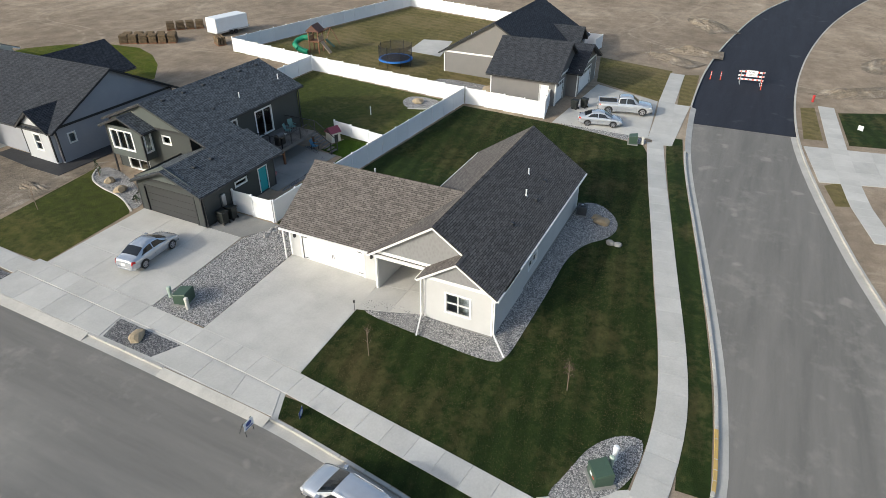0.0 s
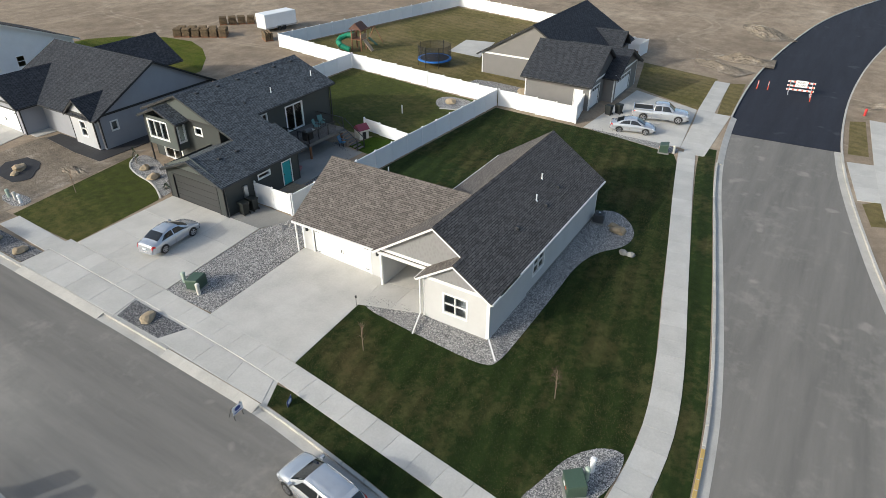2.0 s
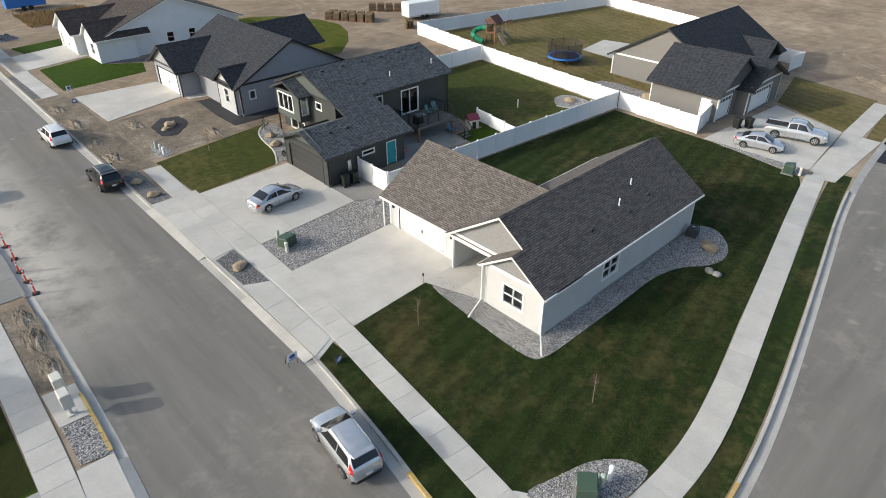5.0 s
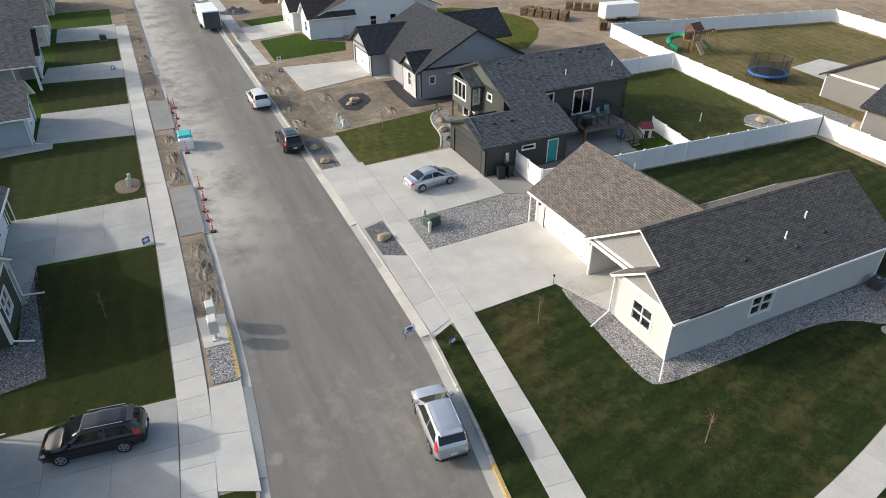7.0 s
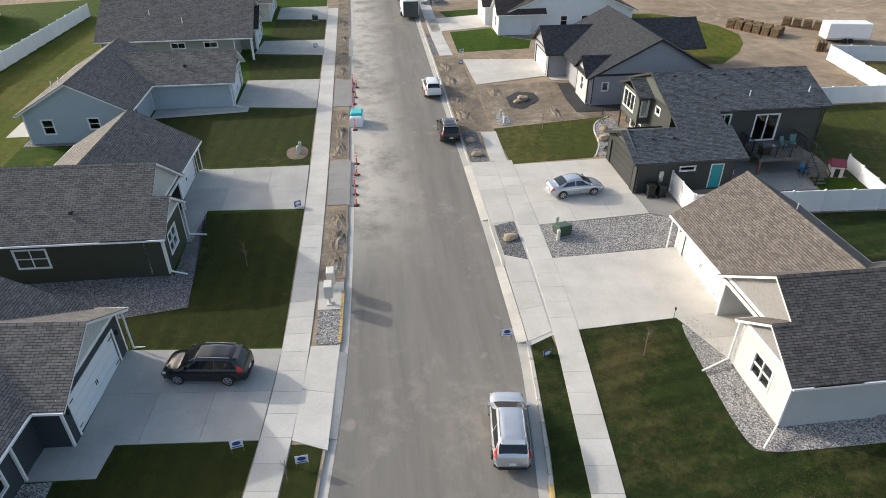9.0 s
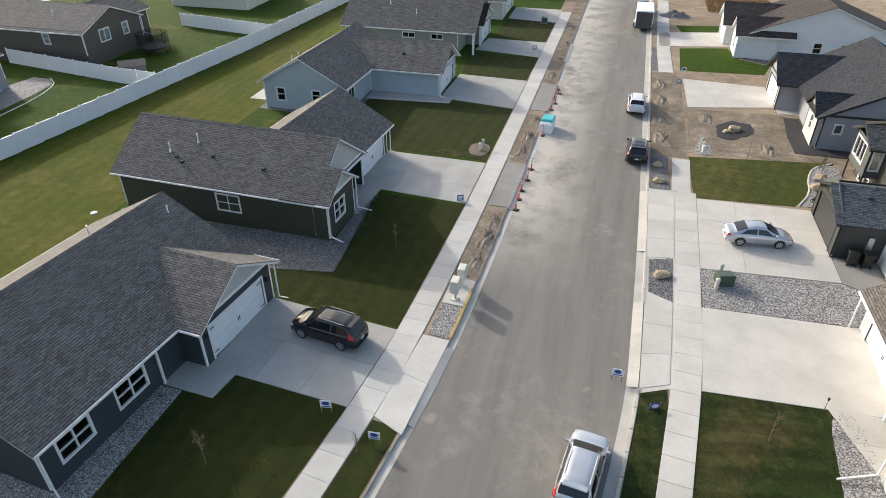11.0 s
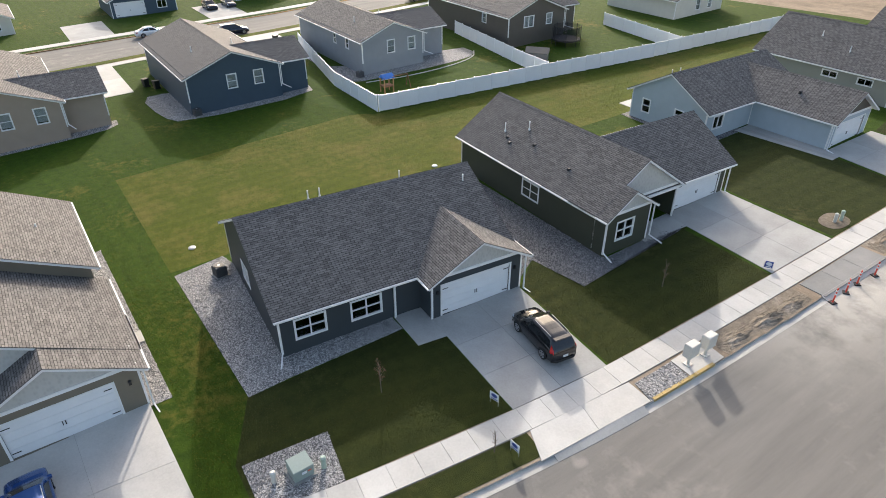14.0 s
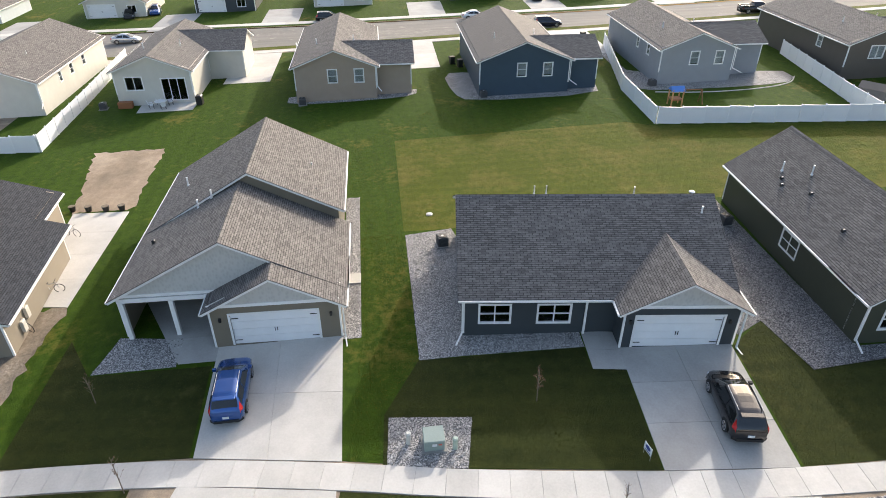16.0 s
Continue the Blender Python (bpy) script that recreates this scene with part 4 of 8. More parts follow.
                        wall.face([P(face, *c), P(face, *d), P(face, *d, -deep), P(face, *c, -deep)])
        w = part("wall", wall, mat, self.e)
        for face in gable:
            a, b = span[face]
            r = ridge if ridge is not None else (a + b) / 2
            ha, hb = (heights or {}).get(face, (h, h))
            g = MB()
            tri = [(a, ha), (b, hb), (r, zr)]
            g.loft([[P(face, *p, 0.03) for p in tri], [P(face, *p, -0.05) for p in tri]])
            part("gable", g, gmat or mat, self.e)
            if gmat:
                band = MB()
                band.beam(P(face, a, ha - 0.04, 0.045), P(face, b, hb - 0.04, 0.045), 0.05, 0.2)
                part("gable_trim", band, trim, w)
        if corner:
            for face in ("+x", "-x"):
                for u in (y0, y1):
                    c = MB()
                    s = 0.1 if u == y0 else -0.1
                    ys = sorted((u - s * 0.2, u + s))
                    xs = sorted((P(face, u, 0, 0.02)[0], P(face, u, 0, -0.09)[0]))
                    c.box(xs[0], xs[1], ys[0], ys[1], -0.05, h - 0.02)
                    part("corner_trim", c, trim, w)
        for o in holes:
            self.fill(P, *o, trim)
        return w

    def fill(self, P, face, u0, u1, z0, z1, kind, trim):
        def bar(mb, a0, a1, c0, c1, d0, d1):
            mb.loft([[P(face, a0, c0, d0), P(face, a1, c0, d0), P(face, a1, c1, d0), P(face, a0, c1, d0)], [P(face, a0, c0, d1), P(face, a1, c0, d1), P(face, a1, c1, d1), P(face, a0, c1, d1)]])
            return mb

        if kind == "void":
            return
        if kind.startswith("garage") or kind.startswith("dgarage"):
            dark = kind.startswith("d")
            dm = DDOOR if dark else GDOOR
            door = part("garage_door", bar(MB(), u0, u1, z0, z1, -0.12, -0.08), dm, self.e)
            rows, cols = 4, 8 if u1 - u0 > 4 else 4
            ph = (z1 - z0) / rows
            lite = kind.endswith("lites")
            for r in range(rows):
                p = MB()
                bar(p, u0 + 0.01, u1 - 0.01, z0 + r * ph + 0.012, z0 + (r + 1) * ph - 0.012, -0.08, -0.06)
                panel = part("door_panel", p, dm, door)
                if lite and r == rows - 1:
                    for c in range(cols):
                        cw = (u1 - u0) / cols
                        part("pane", bar(MB(), u0 + c * cw + 0.09, u0 + (c + 1) * cw - 0.09, z0 + r * ph + 0.13, z0 + (r + 1) * ph - 0.12, -0.06, -0.05), BLACK, door)
            if not dark and not lite:
                um = (u0 + u1) / 2
                for du in (-0.07, 0.07):
                    part("handle", bar(MB(), um + du - 0.02, um + du + 0.02, z0 + 0.85, z0 + 1.12, -0.06, -0.03), BLACK, door)
                for u, s in ((u0 + 0.05, 1), (u1 - 0.05, -1)):
                    for z in (z0 + 0.3, z1 - 0.3):
                        a, b = sorted((u, u + s * 0.4))
                        part("strap_hinge", bar(MB(), a, b, z - 0.025, z + 0.025, -0.06, -0.04), BLACK, door)
            f = MB()
            bar(f, u0 - 0.13, u0, z0, z1 + 0.13, -0.06, 0.035)
            bar(f, u1, u1 + 0.13, z0, z1 + 0.13, -0.06, 0.035)
            bar(f, u0, u1, z1, z1 + 0.13, -0.06, 0.035)
            part("door_trim", f, DTRIM if dark else trim, door)
            return
        if kind.startswith("door"):
            dm = {"door": WHITE, "doorteal": TEAL, "doordark": DDOOR}[kind]
            d = part("door", bar(MB(), u0, u1, z0, z1, -0.1, -0.05), dm, self.e)
            f = MB()
            bar(f, u0 - 0.09, u0, z0, z1 + 0.09, -0.05, 0.03)
            bar(f, u1, u1 + 0.09, z0, z1 + 0.09, -0.05, 0.03)
            bar(f, u0, u1, z1, z1 + 0.09, -0.05, 0.03)
            part("door_trim", f, TRIM, d)
            part("handle", bar(MB(), u0 + 0.08, u0 + 0.16, z0 + 0.95, z0 + 1.02, -0.05, 0.0), BLACK, d)
            return
        blind = kind.startswith("b")
        kind = "w" + kind[1:]
        cols, rows = {"w22": (2, 2), "w21": (2, 1), "w12": (1, 2), "w31": (3, 1), "w11": (1, 1)}[kind]
        win = part("window", bar(MB(), u0, u1, z0, z1, -0.115, -0.1), GLASS, self.e)
        win.visible_shadow = False
        if blind:
            part("blind", bar(MB(), u0, u1, z0 + (z1 - z0) * 0.08, z1, -0.19, -0.17), BLIND, win)
        f, fw = MB(), 0.075
        bar(f, u0 - 0.05, u0 + fw, z0 - 0.05, z1 + 0.05, -0.09, 0.03)
        bar(f, u1 - fw, u1 + 0.05, z0 - 0.05, z1 + 0.05, -0.09, 0.03)
        bar(f, u0 + fw, u1 - fw, z1 - fw, z1 + 0.05, -0.09, 0.03)
        bar(f, u0 + fw, u1 - fw, z0 - 0.05, z0 + fw, -0.09, 0.03)
        part("window_frame", f, TRIM, win)
        for c in range(1, cols):
            u = u0 + (u1 - u0) * c / cols
            part("mullion", bar(MB(), u - 0.035, u + 0.035, z0 + fw, z1 - fw, -0.085, 0.02), TRIM, win)
        for r in range(1, rows):
            z = z0 + (z1 - z0) * r / rows
            part("glazing_bar", bar(MB(), u0 + fw, u1 - fw, z - 0.03, z + 0.03, -0.085, 0.015), TRIM, win)

    def pipe(self, x, y, z, h=0.45, r=0.05, mat=None):
        m = MB().cyl(x, y, z - 0.35, z + h, r)
        m.cyl(x, y, z + h, z + h + 0.03, r * 1.25)
        m.cyl(x, y, z - 0.1, z + 0.05, r * 2.2, r * 1.1)
        part("vent_pipe", m, mat or TRIM, self.e)

    def boxvent(self, x, y, z, s=0.28):
        part("roof_vent", MB().box(x - s / 2, x + s / 2, y - s / 2, y + s / 2, z - 0.2, z + 0.13, c=0.04), DTRIM, self.e)

    def spout(self, x, y, z, dx, dy, run=1.3, mat=None):
        """A downspout from the eave with its run-out on the ground."""
        m = MB()
        m.beam((x, y, z), (x, y, 0.22), 0.08, 0.08)
        m.beam((x, y, 0.24), (x + dx * run, y + dy * run, 0.07), 0.08, 0.08)
        part("downspout", m, mat or TRIM, self.e)

    def lamp(self, x, y, z):
        m = MB().box(x - 0.07, x + 0.07, y - 0.07, y + 0.07, z - 0.12, z + 0.14, c=0.03)
        part("wall_lamp", m, BLACK, self.e)


S_A = siding("cream_lap_siding", (0.5, 0.505, 0.505))
S_AG = shake("grey_shake_gable", (0.22, 0.22, 0.224))
S_W1 = siding("charcoal_navy_siding", (0.045, 0.055, 0.062))
S_W2 = siding("dark_olive_siding", (0.055, 0.06, 0.042))
S_W3 = siding("pale_blue_siding", (0.4, 0.46, 0.5))
S_W4 = siding("sage_grey_siding", (0.3, 0.3, 0.26))
S_W0 = siding("taupe_siding", (0.19, 0.165, 0.125))
S_LG = shake("pale_grey_gable", (0.47, 0.47, 0.45))
S_H2 = siding("dark_green_grey_siding", (0.05, 0.056, 0.055))
S_H2B = siding("moss_grey_siding", (0.085, 0.097, 0.093))
S_H3 = siding("blue_grey_siding", (0.31, 0.32, 0.35))
S_H3W = siding("white_grey_siding", (0.46, 0.47, 0.49))
S_H4 = siding("white_lap_siding", (0.72, 0.74, 0.76))
S_H5 = siding("warm_grey_siding", (0.18, 0.175, 0.17))
S_H5D = siding("deep_grey_siding", (0.12, 0.115, 0.112))
S_BR = siding("brown_lap_siding", (0.36, 0.285, 0.225))
S_BL = siding("steel_blue_siding", (0.05, 0.08, 0.11))
S_GR = siding("grey_blue_siding", (0.26, 0.28, 0.3))
S_DK = siding("dark_taupe_siding", (0.1, 0.088, 0.075))
S_CR = siding("cream_siding", (0.58, 0.56, 0.5))
S_TAN = siding("tan_siding", (0.26, 0.225, 0.175))

# corner house, gable wing to the street and garage wing
a = House("corner_house", 0, 0, 0, "single-storey cream house with brown shingle roof and white garage door")
a.block(16.15, 19, -7.35, -2.85, 3.0, S_A, [("-x", -5.95, -4.3, 0.75, 2.2, "w22")], ("-x",), S_AG, 4.5)
a.block(17.25, 34.3, -7.33, 1.2, 3.02, S_A, [("-y", 22.4, 24.2, 0.75, 2.15, "w22"), ("-x", -2.75, 1.1, -0.9, 2.55, "void")], ("-x", "+x"), S_AG, 5.88, -3.08)
a.block(17.85, 26.2, 1.3, 8.5, 3.0, S_A, [("-x", 2.55, 7.45, 0.06, 2.3, "garage")], ("+y",), None, 5.7, 21.9)
part("porch_wall", MB().box(20.4, 20.5, -2.8, 1.2, -0.5, 2.9), S_A, a.e)
part("porch_wall", MB().box(17.3, 20.4, 1.05, 1.16, -0.5, 2.9), S_A, a.e)
part("porch_wall", MB().box(17.3, 20.4, -2.85, -2.75, -0.5, 2.9), S_A, a.e)
part("front_door", MB().box(20.34, 20.4, -1.7, -0.75, 0.06, 2.1), DDOOR, a.e)
part("porch_beam", MB().box(17.2, 17.38, -2.9, 1.35, 2.5, 2.85), TRIM, a.e)
a.slopes("x", -7.7, 2.86, 1.55, 2.86, -3.08, 5.98, 16.85, 34.65, SH_A)
a.slopes("x", -7.69, 2.86, -2.5, 2.86, -5.1, 4.6, 15.8, 19.5, SH_A)
a.slopes("y", 17.15, 2.86, 26.75, 2.86, 21.95, 5.85, -3.0, 8.75, SH_A)
a.pipe(26.2, -5.6, 4.3, 0.4)
a.pipe(28.6, -4.9, 4.75, 0.4)
a.pipe(23.0, 4.5, 5.2, 0.35, 0.04)
for x, y in ((26.6, -6.2), (29.3, -5.9), (22.5, -6.0)):
    a.boxvent(x, y, 5.98 - abs(y + 3.08) * 0.675, 0.24)
a.spout(15.95, -2.75, 2.8, -0.9, -0.3, 2.0)
a.spout(16.0, -7.5, 2.8, -0.7, -0.6, 2.0)
a.spout(17.3, 8.55, 2.8, -0.8, 0.1, 2.2)
a.lamp(17.78, 8.0, 2.0)
a.lamp(17.78, 1.85, 2.0)
for z in (0.0,):
    part("foundation", MB().box(16.12, 34.33, -7.38, -7.3, -0.6, -0.1), CONC3, a.e)
    part("foundation", MB().box(16.1, 16.16, -7.35, -2.85, -0.6, -0.1), CONC3, a.e)

part("siding_panel", MB().box(16.28, 21.5, -7.385, -7.352, -0.6, 2.86), S_A, a.e)

# charcoal house opposite
w1 = House("charcoal_house", -18.05, -4.4, -5.0, "single-storey charcoal house with driftwood shingles and white garage door", -0.1)
w1.block(-13.4, -1.5, -9.15, 6.6, 3.05, S_W1, [("+x", -8.2, -6.3, 0.7, 2.1, "w22"), ("+x", -4.7, -2.7, 0.7, 2.1, "w22"), ("-y", -9.4, -7.8, 0.75, 2.15, "w22")], ("-y", "+y"), None, 6.2, -7.45, heights={"-x": (3.05, 3.05)})
w1.block(-7.0, 0.0, 0.0, 6.7, 3.05, S_W1, [("+x", 0.75, 5.75, 0.06, 2.3, "garage")], ("+x",), S_LG, 4.75)
w1.slopes("y", -13.95, 2.85, -0.95, 2.85, -7.45, 6.3, -9.5, 7.0, SH_W)
w1.slopes("x", -0.45, 2.85, 7.15, 2.85, 3.35, 4.95, -7.0, 0.55, SH_W)
part("entry_post", MB().box(-1.45, -1.33, -1.9, -1.78, -0.1, 2.8), TRIM, w1.e)
w1.spout(-1.2, -9.2, 2.75, 0.75, -0.3)
w1.spout(0.3, 6.8, 2.75, 0.9, 0.2)
w1.lamp(0.06, 0.4, 1.95)
w1.lamp(0.06, 6.15, 1.95)
w1.pipe(-6.2, 5.9, 5.6)
w1.pipe(-9.2, -4.2, 5.5, 0.5, 0.04)
w1.pipe(-9.2, -3.4, 5.5, 0.5, 0.04)
w1.pipe(-9.0, 2.4, 5.5, 0.5, 0.04)

# olive house
w2 = House("olive_house", -17.9, 17.8, -2.0, "single-storey dark olive house with recessed porch and shingle roof", 0.55)
w2.block(-16.2, 1.6, -8.55, -4.2, 3.05, S_W2, [("+x", -7.5, -5.8, 0.75, 2.25, "w22"), ("-y", -7.6, -5.6, 0.85, 2.25, "w22")], ("+x",), S_LG, 4.4)
w2.block(-16.2, 0.5, -8.53, 0.0, 3.05, S_W2, [("+x", -4.1, -0.1, -0.9, 2.5, "void")], ("+x", "-x"), S_LG, 5.9)
w2.block(-9.0, 0.0, 0.1, 6.6, 3.05, S_W2, [("+x", 0.8, 5.8, 0.06, 2.3, "garage")], ("+y",), None, 5.5)
part("porch_wall", MB().box(-2.7, -2.6, -4.2, 0.1, -0.5, 2.9), S_W2, w2.e)
part("porch_wall", MB().box(-2.6, 0.5, -4.25, -4.15, -0.5, 2.9), S_W2, w2.e)
part("front_door", MB().box(-2.6, -2.54, -3.0, -2.05, 0.06, 2.1), WHITE, w2.e)
part("porch_beam", MB().box(0.4, 0.58, -4.25, 0.1, 2.5, 2.85), TRIM, w2.e)
w2.slopes("x", -8.95, 2.85, 0.4, 2.85, -4.27, 6.0, -16.6, 0.9, SH_W)
w2.slopes("x", -8.94, 2.85, -3.8, 2.85, -6.4, 4.55, -2.0, 2.0, SH_W)
w2.slopes("y", -9.5, 2.85, 0.6, 2.85, -4.45, 5.75, -4.2, 6.95, SH_W)
for x, y in ((-11.5, -7.2), (-10.8, -7.5), (-8.5, -6.8), (-4.0, -7.2)):
    w2.boxvent(x, y, 6.0 - abs(y + 4.27) * 0.67, 0.22)
w2.pipe(-12.2, -6.9, 4.4, 0.6)
w2.pipe(-10.2, -6.0, 5.0, 0.6)
w2.spout(1.75, -8.7, 2.75, 0.8, -0.15)
w2.spout(1.75, -4.0, 2.75, 0.9, 0.05)
w2.spout(0.3, 6.7, 2.75, 1.0, 0.0)

# pale blue house
w3 = House("pale_blue_house", -16.8, 38.9, 0.0, "single-storey pale blue house with side-on garage wing", 1.05)
w3.block(-17.0, -8.0, -7.4, 7.6, 3.0, S_W3, [("-y", -15.6, -14.6, 0.8, 2.2, "w12"), ("-y", -11.6, -10.6, 1.1, 2.2, "w12"), ("+x", -6.2, -4.6, 0.9, 2.2, "w21")], ("-y", "+y"), None, 5.4)
w3.block(-8.0, 0.0, 0.0, 6.9, 3.0, S_W3, [("+x", 0.9, 5.9, 0.06, 2.3, "garage")], ("+x",), S_DK, 4.9)
w3.slopes("y", -17.5, 2.8, -7.5, 2.8, -12.5, 5.55, -7.8, 8.0, SH_W)
w3.slopes("x", -0.45, 2.8, 7.35, 2.8, 3.45, 5.1, -12.5, 0.6, SH_W)
w3.spout(0.2, -0.1, 2.7, 0.8, -0.2)
w3.boxvent(-4.5, 1.6, 4.1, 0.24)
w3.pipe(-15.5, -3.5, 4.0)
w3.pipe(-15.0, -2.9, 4.2)

# sage house, taller roof and front porch
w4 = House("sage_house", -16.6, 56.6, 0.0, "sage grey house with tall shingle roof and pillared porch", 1.6)
w4.block(-17.5, -2.0, -2.5, 8.0, 3.1, S_W4, [("-y", -9.5, -7.8, 1.7, 2.4, "w21"), ("-y", -5.6, -4.0, 1.7, 2.4, "w21")], ("+x", "-x"), S_LG, 6.4)
w4.block(-6, 0.0, 2.0, 8.4, 3.0, S_W4, [("+x", 2.7, 7.6, 0.06, 2.3, "garage")], ("+x",), S_LG, 4.8)
w4.slopes("x", -3.0, 2.9, 8.6, 2.9, 2.8, 6.6, -18, 0.4, SH_W)
w4.slopes("x", 1.6, 2.8, 8.8, 2.8, 5.2, 4.95, -6, 0.5, SH_D)
for y in (-2.4, 1.6):
    part("porch_post", MB().box(-0.1, 0.15, y - 0.12, y + 0.12, -0.4, 2.75), TRIM, w4.e)
w4.pipe(-12, 0.5, 5.2)
w4.pipe(-8, -0.8, 4.5)

w5 = House("cream_house", -16.2, 73.5, 0.0, "small cream house up the street with shingle roof", 2.1)
w5.block(-14, 0.0, -1.5, 7.5, 3.0, S_CR, [("+x", 1.2, 6.0, 0.06, 2.3, "garage"), ("-y", -6, -4.5, 0.9, 2.2, "w12")], ("+x", "-x"), None, 5.6)
w5.slopes("x", -2.0, 2.8, 8.0, 2.8, 3.0, 5.8, -14.5, 0.6, SH_W)
for n in (1, 2):
    wn_ = House("cream_house", -16.0, 73.5 + 17 * n, 0.0, "small cream house up the street with shingle roof", 2.1 + 0.5 * n)
    wn_.block(-14, 0.0, -1.5, 7.5, 3.0, S_W4 if n == 1 else S_CR, [("+x", 1.2, 6.0, 0.06, 2.3, "garage")], ("+x", "-x"), None, 5.6)
    wn_.slopes("x", -2.0, 2.8, 8.0, 2.8, 3.0, 5.8, -14.5, 0.6, SH_W)

# taupe house with stepped gables
w0 = House("taupe_house", -21.3, -20.65, 0.5, "taupe house with stepped pale grey gables and pillared porch", -0.75)
w0.block(-9.3, -1.6, -13.3, 0.0, 3.05, S_W0, [("+x", -13.2, -7.75, -0.9, 2.75, "void")], ("+x",), S_LG, 6.5)
w0.block(-2.0, 0.0, -7.7, -0.02, 3.05, S_W0, [("+x", -6.5, -1.4, 0.06, 2.3, "garage")], ("+x",), S_LG, 4.95)
w0.block(-18.9, -9.3, -13.25, -0.3, 3.05, S_W0, [], ("-x",), None, 6.7, -6.0, heights={"+x": (3.05, 4.2), "-x": (3.05, 4.2), "+y": (4.2, 4.2)}, corner=False)
part("gable", MB().loft([[(-9.2, -13.25, 3.05), (-9.2, -0.3, 4.2), (-9.2, -6.0, 7.1)], [(-9.35, -13.25, 3.05), (-9.35, -0.3, 4.2), (-9.35, -6.0, 7.1)]]), S_W0, w0.e)
w0.slopes("x", -13.75, 2.85, 0.42, 2.85, -6.65, 6.6, -9.4, -1.25, SH_W)
w0.slopes("x", -8.0, 2.85, 0.4, 2.85, -3.85, 5.05, -5, 0.5, SH_W)
w0.slopes("x", -13.74, 2.86, 0.15, 4.1, -6.1, 7.3, -19.3, -8.9, SH_W)
part("porch_wall", MB().box(-5.9, -5.8, -13.2, -7.7, -0.5, 2.9), S_W0, w0.e)
part("porch_wall", MB().box(-5.9, -2.0, -7.72, -7.6, -0.5, 2.9), S_W0, w0.e)
part("front_door", MB().box(-5.8, -5.74, -9.4, -8.4, 0.06, 2.1), DTRIM, w0.e)
part("porch_beam", MB().box(-1.72, -1.5, -13.3, -7.7, 2.55, 2.85), TRIM, w0.e)
for y in (-13.1, -10.2):
    part("porch_post", MB().box(-1.75, -1.5, y - 0.13, y + 0.13, -0.4, 2.6), TRIM, w0.e)
w0.spout(0.2, 0.15, 2.75, 0.8, 0.1)
w0.lamp(0.06, -7.1, 2.0)
w0.lamp(0.06, -0.6, 2.0)
for x, y, z in ((-8.5, -9.5, 5.1), (-8.9, -8.6, 5.6), (-14.0, -11.6, 4.2)):
    w0.pipe(x, y, z, 0.55, 0.06)
w0.pipe(-14.0, -2.3, 5.2, 0.3, 0.05)
w0.boxvent(-10.5, -1.8, 5.0, 0.2)
w0.boxvent(-6.5, -12.2, 3.8, 0.2)

# tan neighbour to the south, only its near end shows
wm = House("tan_house", -29.2, -46.3, 5.0, "tan house with dark shingle roof beside a concrete path", -1.35)
wm.block(-3.4, 7.6, -10, 5.2, 3.0, S_TAN, [], ("-x",), None, 5.4)
wm.block(-9.0, -3.4, -10, 3.2, 3.0, S_TAN, [], ("-x",), None, 5.2)
wm.slopes("x", -10.6, 2.8, 5.8, 2.8, -2.4, 5.6, -3.8, 8.0, SH_C)
wm.slopes("x", -10.6, 2.8, 3.7, 2.8, -3.4, 5.4, -9.4, -3.5, SH_C)
wm.pipe(0, 2.6, 3.9)
for x, z in ((4.6, 1.5), (5.5, 1.1)):
    part("meter_box", MB().box(x, x + 0.4, 5.2, 5.4, z - 0.5, z + 0.3, c=0.03), BEIGE, wm.e)

# dark split-level house
h2 = House("split_level_house", 17.75, 16.3, 0.0, "dark grey-green split-level house with slate shingles and teal door", 0.5)
h2.block(0.0, 8.2, 0.0, 6.4, 3.0, S_H2, [("-x", 0.75, 5.65, 0.06, 2.3, "dgarage"), ("-y", 6.3, 7.25, 0.1, 2.15, "doorteal"), ("-y", 3.6, 4.9, 1.75, 2.15, "w11")], ("-x",), S_H2B, 4.4, 3.2, trim=DTRIM)
h2.block(4.7, 18.5, 5.1, 14.1, 4.75, S_H2, [("-y", 9.0, 10.1, 3.2, 4.3, "w21"), ("-y", 12.4, 14.6, 1.75, 4.15, "w21"), ("-x", 7.3, 8.2, 3.5, 4.2, "w11"), ("-x", 10.6, 13.0, 0.4, 1.4, "w21")], ("-x", "+x"), S_H2B, 6.6, 9.6, trim=DTRIM)
h2.block(3.6, 4.9, 9.3, 13.3, 4.75, S_H2B, [("-x", 10.4, 12.9, 2.75, 4.4, "w31"), ("-y", 3.8, 4.5, 2.75, 4.4, "w11")], (), trim=DTRIM, bottom=2.1)
h2.slopes("x", -0.5, 2.81, 6.5, 2.81, 3.0, 4.19, -0.5, 9.0, SH_B, DTRIM)
h2.slopes("x", 3.0, 4.196, None, None, 9.6, 6.803, 4.32, 8.6, SH_B, DTRIM, cap=False)
h2.slopes("x", 4.6, 4.82, 14.6, 4.82, 9.6, 6.8, 4.3, 18.95, SH_B, DTRIM)
h2.slopes("x", 8.7, 4.72, 13.7, 4.72, 11.2, 5.75, 3.2, 6.4, SH_B, DTRIM)
for i in range(6):
    h2.boxvent(6.2 + i * 2.3, 9.0, 6.5, 0.34)
h2.boxvent(1.8, 2.0, 3.75, 0.3)
h2.boxvent(3.6, 2.0, 3.75, 0.3)
h2.boxvent(8.8, 6.2, 5.4, 0.25)
h2.pipe(12.0, 6.2, 5.3, 0.6)
h2.pipe(17.6, 6.4, 5.4, 0.6)
h2.spout(0.15, -0.1, 2.7, -0.4, -0.2, 0.5, DTRIM)
